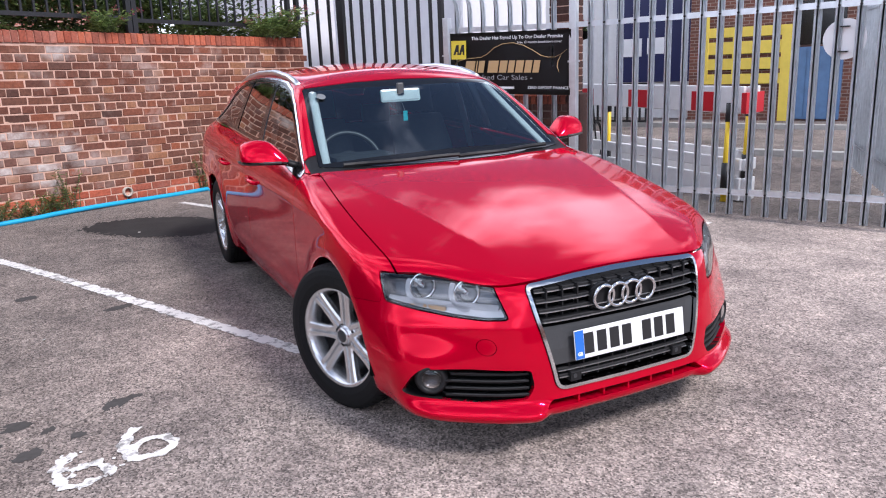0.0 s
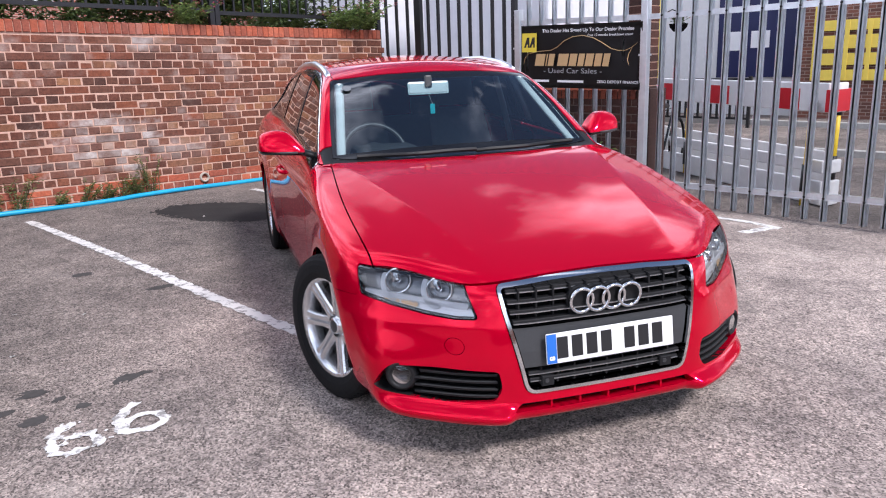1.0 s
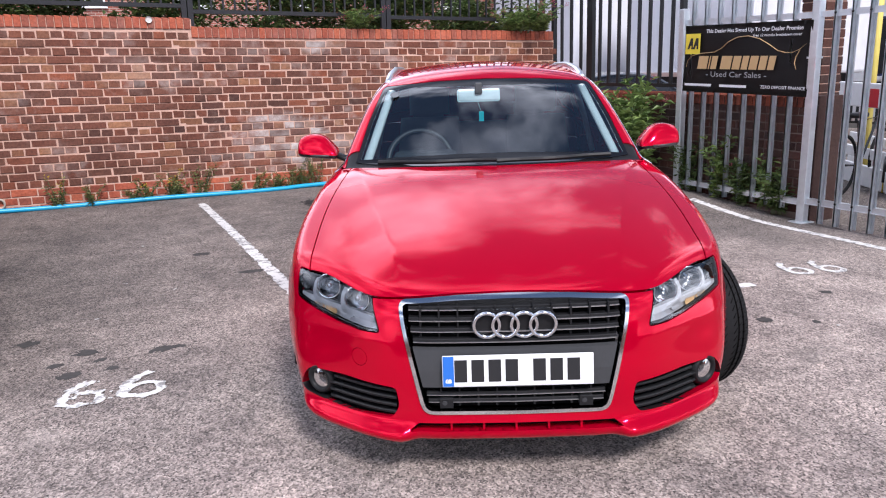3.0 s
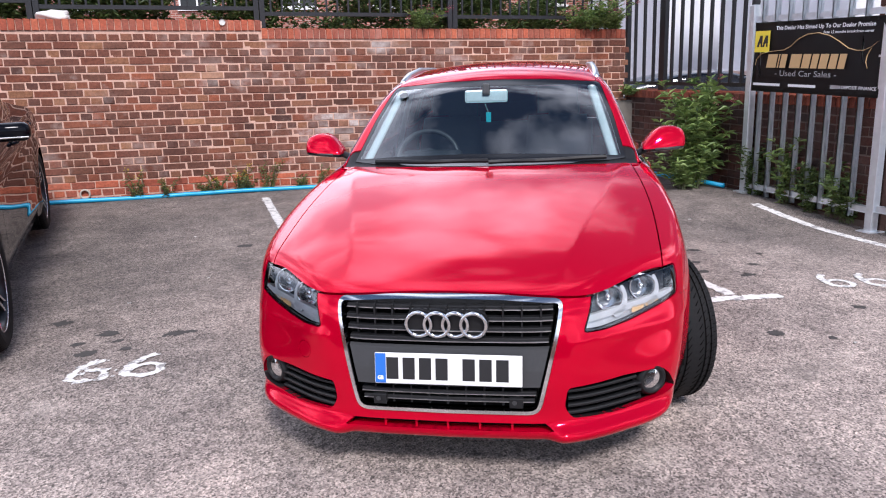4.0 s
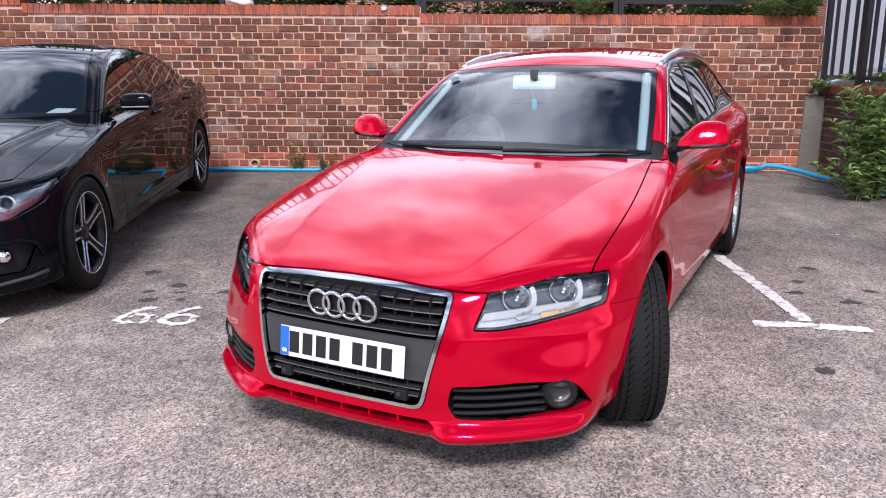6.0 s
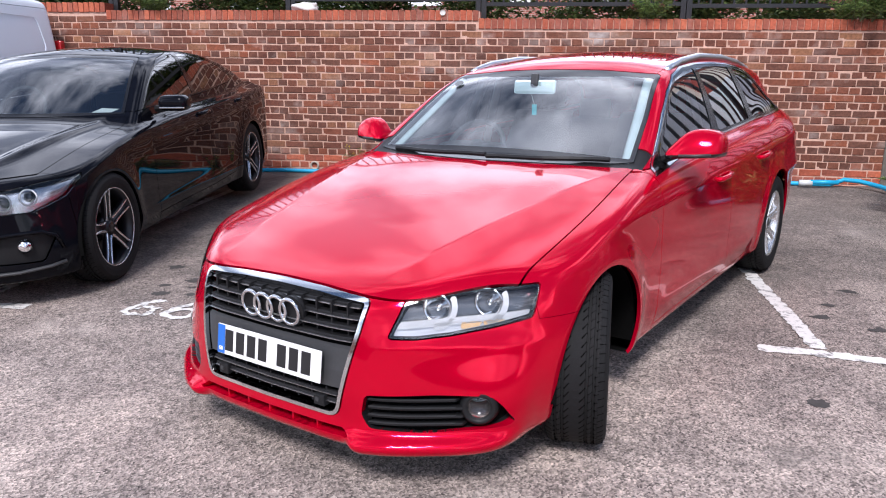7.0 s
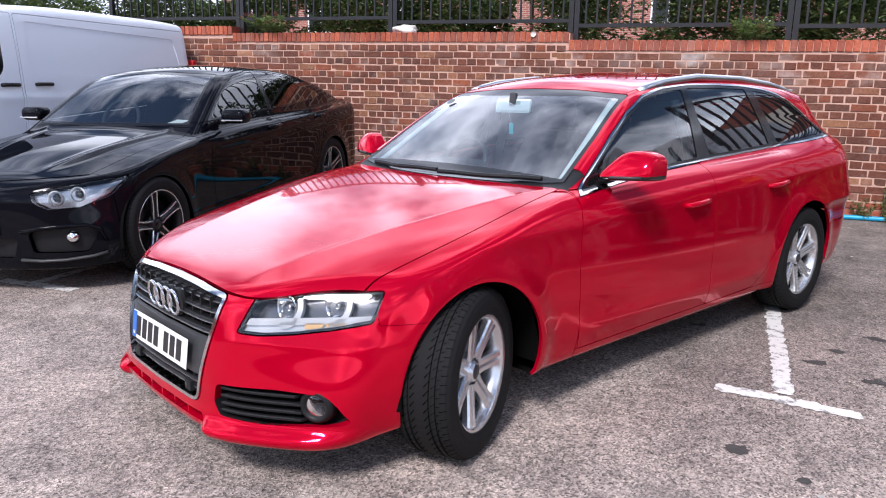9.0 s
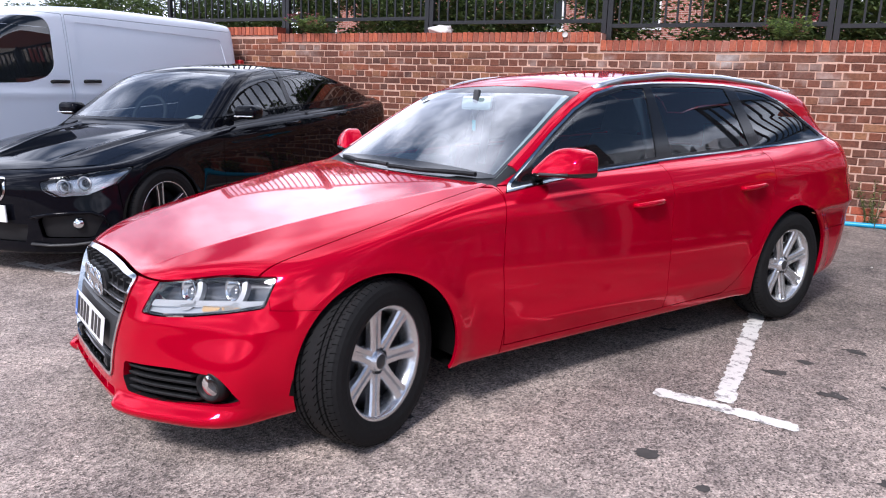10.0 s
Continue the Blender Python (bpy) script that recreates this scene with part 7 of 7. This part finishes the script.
plant("shrub", "low leafy shrub behind the gate", pose(8.03, 4.95, -0.1), 16, 0.65, 0.24, 0.10, 0.03, 30, LEAF, 6, (PINK, 0.2), category="shrub")
for k, (x, h) in enumerate(((2.95, 0.42), (3.35, 0.20), (3.6, 0.30), (4.05, 0.30), (4.35, 0.52), (1.45, 0.38), (1.75, 0.30), (2.35, 0.35), (2.6, 0.38), (2.72, 0.28), (6.05, 0.55), (6.35, 0.3), (6.6, 0.4), (3.85, 0.22), (4.2, 0.3), (2.2, 0.2), (-0.3, 0.2))):
    plant("weed", "straggly green weed at the wall's foot", pose(x, WALL_Y - 0.05, ground_z(x, 8.6)), 10, h * 1.15, 0.20, 0.050, 0.012, 24, WEED, 20 + k, (YELLOW_FLOWER, 0.25) if k in (5, 7, 8) else None, (0, -0.04), "weed")
for k, (x, s) in enumerate(((2.02, 0.34), (4.25, 0.40), (-4.3, 0.40), (4.72, 0.28))):
    plant("wall_plant", "leafy plant with pink flowers hanging over the coping", WALL @ pose(x, 0.10, 1.97 if x > 0 else 2.06), 26, 0.30, s, 0.075, 0.020, 30, LEAF, 60 + k, (PINK, 0.3), (0, -0.16), "plant")
plant("wall_plant", "leafy plant with pink flowers hanging over the coping", WALL @ pose(4.35, 0.05, 1.95), 30, 0.5, 0.45, 0.085, 0.022, 36, LEAF, 70, (PINK, 0.3), (0.1, -0.15), "plant")
plant("wall_plant", "small leafy plant growing on the rendered pillar", pose(7.95, 8.6, 0.98), 12, 0.18, 0.2, 0.07, 0.02, 26, LEAF, 71, None, (0, -0.05), "plant")

# hedge behind the railings
rng = random.Random(9)
vs, fs = [], []
for i in range(68000):
    x = rng.uniform(-9, 8.1)
    dens = 0.45 + 0.9 * noise.noise(Vector((x * 0.9, 3.1, 0)))
    h = 0.55 + 0.5 * dens
    z = 1.95 + h * rng.random() ** 1.2 - 0.022 * (x - 3)
    y = WALL_Y + 0.42 + rng.random() * 0.9
    if noise.noise(Vector((x * 1.6, z * 2.2, y))) < -0.26:
        continue
    b = rng.uniform(0, 2 * math.pi)
    leaf(vs, fs, (x, y, z), (math.cos(b), math.sin(b), rng.uniform(-0.3, 0.9)), rng.uniform(0.06, 0.13), rng.uniform(0.025, 0.05), rng)
tagged(raw("hedge", vs, fs, LEAF_DARK, smooth=False), "dense green hedge behind the railings", "hedge", kind="stuff")

# ---- beyond the gate ----
RED_PLASTIC = mat("red_reflective", (0.52, 0.01, 0.02), 0.35)
WHITE_PLASTIC = mat("white_barrier_plastic", (0.72, 0.72, 0.72), 0.45, vary=0.1, scale=12, big=0.15)
YELLOW_POST = mat("yellow_post", (0.75, 0.52, 0.02), 0.45)


def barrier(ax_, ay_, bx_, by_, zs, stripes, label):
    ob = thing("barrier", label, "barrier", None, "road barriers")
    a, b = Vector((ax_, ay_, 0)), Vector((bx_, by_, 0))
    ln_ = (b - a).length
    ob.matrix_basis = Matrix.Translation(a) @ pose(0, 0, 0, 0, 0, math.degrees(math.atan2(by_ - ay_, bx_ - ax_)))
    for z0, z1 in zs:
        part("plank", boxed(0, ln_, -0.025, 0.025, z0, z1, 0.012), WHITE_PLASTIC, ob)
    if stripes:
        z0, z1 = zs[0]
        n = max(1, round(ln_ / 1.12))
        for k in range(n):
            x = ln_ * (k + 0.5) / n
            part("red_panel", boxed(x - 0.20, x + 0.20, -0.028, 0.028, z0 + 0.01, z0 + (z1 - z0) * 0.78), RED_PLASTIC, ob)
    return ob


PLANKS = ((0.78, 1.07), (0.17, 0.30), (-0.16, 0.09))
barrier(8.80, 2.84, 11.2, 7.0, PLANKS, True, "white and red plastic road barrier on the pavement")
barrier(8.80, 2.81, 9.02, 2.77, PLANKS, True, "white and red plastic road barrier, end piece")
barrier(9.55, 3.05, 12.0, 6.9, PLANKS[1:], False, "white plastic road barrier, far side")
for x, y, lean in ((8.72, 2.99, 4), (9.50, 3.00, 3), (10.05, 5.0, 2), (8.55, 4.62, 0)):
    pp = thing("barrier_post", "yellow barrier post with a black foot", "post", pose(x, y, -0.16, 0, lean), "barrier posts")
    part("tube", tube([(0, 0, 0.0), (0, 0, 1.02)], 0.035, 12), YELLOW_POST, pp, smooth=True)
    part("sleeve", tube([(0, 0, 0.12), (0, 0, 0.42)], 0.046, 12), INK, pp, smooth=True)
    part("cap", tube([(0, 0, 0.86), (0, 0, 1.06)], 0.040, 12), INK, pp, smooth=True)
cyc = thing("bicycle", "black bicycle leaning behind the gate", "bicycle", pose(9.55, 5.2, -0.16, 0, 0, 12))
for x in (0.0, 1.02):
    part("tyre", tube([(x + 0.33 * math.cos(a), 0, 0.34 + 0.33 * math.sin(a)) for a in np.linspace(0, 2 * math.pi, 32)[:-1]], 0.02, 6, closed=True), RUBBER, cyc, smooth=True)
part("frame", tube([(0, 0, 0.34), (0.42, 0, 0.30), (0.30, 0, 0.82), (0.80, 0, 0.84), (0.42, 0, 0.30)], 0.016, 6), GLOSS_BLACK, cyc)
part("fork", tube([(1.02, 0, 0.34), (0.80, 0, 0.95)], 0.014, 6), GLOSS_BLACK, cyc)
part("saddle", boxed(0.17, 0.42, -0.07, 0.07, 0.86, 0.92, 0.025), INK, cyc)

BX = 18.9


def far_brick(name, a, b, joint):
    """Courses of brick for walls that stay far off; the wall runs along x."""
    m = mat(name, a, 0.9)
    nt, nd, ln, bs = nodes_of(m)
    co, sx_, cx_, tex = nd.new("ShaderNodeTexCoord"), nd.new("ShaderNodeSeparateXYZ"), nd.new("ShaderNodeCombineXYZ"), nd.new("ShaderNodeTexBrick")
    ln.new(co.outputs["Object"], sx_.inputs[0])
    ln.new(sx_.outputs["X"], cx_.inputs["X"])
    ln.new(sx_.outputs["Z"], cx_.inputs["Y"])
    ln.new(cx_.outputs[0], tex.inputs["Vector"])
    tex.inputs["Color1"].default_value, tex.inputs["Color2"].default_value, tex.inputs["Mortar"].default_value = rgb(*a), rgb(*b), rgb(*joint)
    tex.inputs["Scale"].default_value, tex.inputs["Brick Width"].default_value, tex.inputs["Row Height"].default_value, tex.inputs["Mortar Size"].default_value = 1.0, 0.225, 0.075, 0.008
    ln.new(tex.outputs["Color"], bs.inputs["Base Color"])
    return m


BUILDING = far_brick("far_building_brick", (0.20, 0.075, 0.05), (0.11, 0.048, 0.036), (0.30, 0.22, 0.18))


def house(name, label, m, w, d, h, wall_mat, windows, roof_h=0.0, roof_mat=None, frame_mat=None, category="building"):
    ob = thing(name, label, category, m)
    part("wall", boxed(0, w, 0, d, -0.3, h), wall_mat, ob)
    if roof_h:
        part("roof", plate([(-0.2, h), (w / 2, h + roof_h), (w + 0.2, h)], d, None), roof_mat, ob)
    for x, z, a, b in windows:
        wd = part("window", boxed(x, x + a, -0.03, 0.05, z, z + b), frame_mat or WHITE_PRINT, ob)
        for q in (0, 1):
            part("pane", boxed(x + 0.06 + q * (a / 2 - 0.03), x + a / 2 - 0.03 + q * (a / 2 - 0.03), -0.045, -0.02, z + 0.06, z + b - 0.06), GLOSS_BLACK, wd)
        part("sill", boxed(x - 0.06, x + a + 0.06, -0.10, 0.02, z - 0.08, z), WHITE_PLASTIC, wd)
    return ob


EAST = lambda x, y: Matrix.Translation((x, y, -0.16)) @ pose(0, 0, 0, 0, 0, 270)      # local x runs to -y, it faces -x
shop = house("brick_building", "dark brick building with a blue door across the road", EAST(BX, 7.05), 9.0, 6, 6.0, BUILDING, [(5.0, 1.2, 1.2, 1.4)], frame_mat=mat("grey_frame", (0.3, 0.3, 0.3), 0.5))
BLUE_DOOR = mat("faded_blue_door", (0.10, 0.19, 0.34), 0.55, vary=0.3, scale=6, big=0.3)
dd = part("door", boxed(2.38, 3.36, -0.05, 0.02, 0.04, 1.62), BLUE_DOOR, shop, "faded blue door")
for k in range(4):
    part("board", boxed(2.41 + 0.24 * k, 2.63 + 0.24 * k, -0.065, -0.045, 0.06, 1.60), BLUE_DOOR, dd)
part("fanlight", boxed(2.38, 3.36, -0.045, 0.02, 1.66, 2.6), GLOSS_BLACK, shop, "dark glazed fanlight")
YB = mat("yellow_board", (0.80, 0.60, 0.09), 0.6, vary=0.1, scale=8)
yb = thing("yellow_hoarding", "yellow painted slatted hoarding against the brick", "hoarding", EAST(BX - 0.08, 6.66))
for z0, z1 in ((0.84, 1.07), (1.17, 1.42), (1.52, 1.80), (1.90, 2.12)):
    part("board", boxed(0.0, 1.95, -0.03, 0.0, z0, z1, 0.006), YB, yb)
part("upright", boxed(0.0, 0.10, -0.05, -0.03, 0.84, 2.45, 0.006), YB, yb)
part("upright", boxed(1.72, 1.95, -0.05, -0.03, 0.0, 2.12, 0.006), YB, yb)
for x in (0.65, 1.1):
    part("upright", boxed(x, x + 0.09, -0.05, -0.03, 0.84, 2.12, 0.006), YB, yb)
NAVY = mat("navy_panel", (0.012, 0.016, 0.075), 0.4)
shopf = house("white_shopfront", "white building with navy panels across the road", EAST(BX + 0.6, 12.5), 5.4, 6, 7, mat("white_render", (0.68, 0.68, 0.67), 0.8, vary=0.1, scale=10), [(0.6, 1.0, 1.0, 1.4)], frame_mat=NAVY)
part("navy_panel", boxed(3.3, 5.35, -0.06, -0.02, 0.9, 3.2), NAVY, shopf, "navy shop panel")
part("panel_print", boxed(3.45, 4.0, -0.075, -0.06, 1.55, 2.0), WHITE_PRINT, shopf)
part("panel_print", boxed(4.15, 4.6, -0.075, -0.06, 1.6, 2.0), WHITE_PRINT, shopf)
fr = railing("road_railing", EAST(BX - 2.6, 11.5), 4.6, 0.15, 1.0, 0.14, "black roadside railing across the road", 0.02)
kerb = part("kerb", boxed(12.6, 12.75, -30, 40, -0.3, -0.06, 0.01), mat("kerb_stone", (0.36, 0.35, 0.33), 0.85, vary=0.2, scale=20))
tagged(kerb, "pale stone kerb along the road", "kerb", kind="structure")
kerb = part("kerb", boxed(16.9, 17.05, -30, 40, -0.3, -0.06, 0.01), kerb.data.materials[0])
tagged(kerb, "pale stone kerb along the road", "kerb", kind="structure")
saloon("parked_car", "dark grey car parked beyond the tall railing", pose(12.3, 10.2, -0.15, 0, 0, 75), paint("dark_grey_paint", (0.05, 0.06, 0.075)), 0.05, False)
LORRY_WHITE = mat("white_lorry_paint", (0.66, 0.66, 0.69), 0.5, vary=0.08, scale=6, big=0.12)


def box_lorry(label, m, x0, x1, z0, z1, wheels):
    ob = thing("white_lorry", label, "lorry", m, "white lorries")
    part("box_body", boxed(x0, x1, 0, 2.4, z0, z1, 0.05), LORRY_WHITE, ob, "white box body")
    part("skirt", boxed(x0 + 0.2, x1 - 0.2, 0.1, 2.3, 0.45, z0), PLASTIC, ob)
    part("edge_rail", boxed(x0, x1, 2.4, 2.43, z0, z0 + 0.09, 0.006), SATIN, ob)
    for x in wheels:
        wheel(ob, pose(x, 2.25, 0.40, 0, 0, 90), 0, 1, 5, None, 0.40, 0.24, 0.22, None, False)


box_lorry("white box lorry parked beyond the tall railing", pose(14.2, 9.4, -0.16, 0, 0, 82), -1.2, 2.6, 1.25, 3.9, (-0.3, 1.7))
box_lorry("white box lorry parked in line behind another", pose(14.5, 13.9, -0.16, 0, 0, 82), -0.2, 4.6, 0.75, 3.7, (0.9, 3.6))
pier = thing("brick_pier", "tall narrow dark brick pier behind the gate post", "pier", pose(8.42, 4.70, -0.16))
for k in range(34):
    o = 0.004 * math.sin(k * 2.3)
    part("brick_course", boxed(o, 0.30 + o, 0, 0.28, 0.0872 * k, 0.0872 * k + 0.076, 0.004), BRICK_DARK, pier)
part("pier_core", boxed(0.008, 0.292, 0.008, 0.272, 0, 2.96), MORTAR, pier)
pole = thing("yellow_pole", "tall pale yellow pole standing behind the road barrier", "pole", pose(11.2, 6.1, -0.16))
part("shaft", tube([(0, 0, 0), (0, 0, 3.6)], 0.055, 14), mat("pale_yellow_paint", (0.72, 0.58, 0.14), 0.5, vary=0.12, scale=10), pole, smooth=True)
part("collar", tube([(0, 0, 0), (0, 0, 0.12)], 0.075, 14), INK, pole, smooth=True)
basket_post = thing("lamp_post", "slim dark street post with a hanging flower basket bracket", "lamp post", pose(15.6, 8.55, -0.16))
part("shaft", tube([(0, 0, 0), (0, 0, 4.2)], 0.05, 12), BLACK_METAL, basket_post, smooth=True)
part("bracket", tube([(0, 0, 2.35), (-0.12, -0.25, 2.42), (-0.15, -0.42, 2.36)], 0.012, 6), BLACK_METAL, basket_post, smooth=True)

basket = plant("flower_basket", "hanging basket of red and white flowers on a street post", pose(15.45, 8.13, 1.95), 34, 0.30, 0.22, 0.07, 0.03, 12, LEAF_DARK, 81, (PINK, 0.95), category="flower basket")
part("bowl", lathe([(0.0, -0.16), (0.10, -0.13), (0.17, -0.05), (0.19, 0.02)], 24, "z"), LINER, basket, smooth=True)
part("chain", tube([(0, 0, 0.02), (0, 0, 0.24)], 0.006, 5), BLACK_METAL, basket)

# pale villa with red brick dressings, seen past the wall's end
CREAM = mat("cream_render", (0.66, 0.58, 0.50), 0.85, vary=0.1, scale=6, big=0.1)
DRESS = mat("red_dressing_brick", (0.34, 0.075, 0.06), 0.85, vary=0.25, scale=20, big=0.15)
villa = house("villa", "cream rendered villa with red brick bands across the road", pose(16.5, 23.5, -0.2, 0, 0, -40), 9.0, 6, 7.5, CREAM, [(1.0, 0.9, 1.5, 1.5), (4.0, 0.9, 1.5, 1.5), (6.8, 0.9, 1.4, 1.5), (1.0, 3.9, 1.4, 1.7), (4.0, 3.9, 1.4, 1.7), (6.8, 3.9, 1.4, 1.7)], 2.0, mat("red_tile_roof", (0.22, 0.07, 0.05), 0.8, vary=0.2, scale=12), category="house")
part("brick_band", boxed(-0.05, 9.05, -0.06, 0.0, 2.75, 3.25, 0.01), DRESS, villa, "red brick band between the storeys")
part("brick_base", boxed(-0.04, 9.04, -0.05, 0.0, -0.3, 0.75, 0.01), DRESS, villa, "red brick base")
for x in (-0.06, 3.1, 6.0, 8.5):
    part("brick_pier", boxed(x, x + 0.55, -0.09, 0.0, -0.3, 7.4, 0.01), DRESS, villa, "red brick pier")
for x in (1.0, 4.0, 6.8):
    part("window_arch", tube([(x + 0.75 + 0.95 * math.cos(t), -0.06, 2.25 + 0.4 * math.sin(t)) for t in np.linspace(0, math.pi, 12)], 0.10, 6, flat=1.0), DRESS, villa, "red brick window arch")

# houses behind the brick wall
SLATE = mat("slate_roof", (0.09, 0.09, 0.10), 0.7, vary=0.2, scale=12)
PINK_BRICK = far_brick("terrace_brick", (0.32, 0.10, 0.07), (0.22, 0.075, 0.055), (0.42, 0.33, 0.28))
for k, x in enumerate((-16, -9.2, -2.4, 4.4, 11.2)):
    house("terraced_house", "red brick terraced house with white windows", pose(x, 27 + 0.2 * k, -0.2), 6.7, 7, 6.2, PINK_BRICK, [(0.7, 1.0, 1.6, 1.7), (4.2, 1.2, 1.2, 1.6), (0.9, 3.9, 1.2, 1.5), (4.2, 3.9, 1.2, 1.5)], 2.2, SLATE, category="house")
saloon("parked_car", "white car parked in the street behind the wall", pose(6.5, 17.5, 0.12, 0, 0, 88), paint("white_car_paint", (0.7, 0.7, 0.7)), 0.06, False)

# ---- singled-out bricks of the walls ----
shared = {}
for key, place in BRICK_JOBS:
    if key not in shared:
        v, f = kinds[key]
        me = bpy.data.meshes.new("brick")
        me.from_pydata(v, [], f)
        shared[key] = finish(me, BRICK, False)
    ob = new("brick", shared[key])
    ob.parent = wall_n
    ob.matrix_basis = Matrix.Translation(place)
cm = bpy.data.meshes.new("coping_brick")
cm.from_pydata(cop[0], [], cop[1])
finish(cm, BRICK_RED, False)
for place in COPING_JOBS:
    ob = new("coping_brick", cm)
    ob.parent = wall_n
    ob.matrix_basis = Matrix.Translation(place)
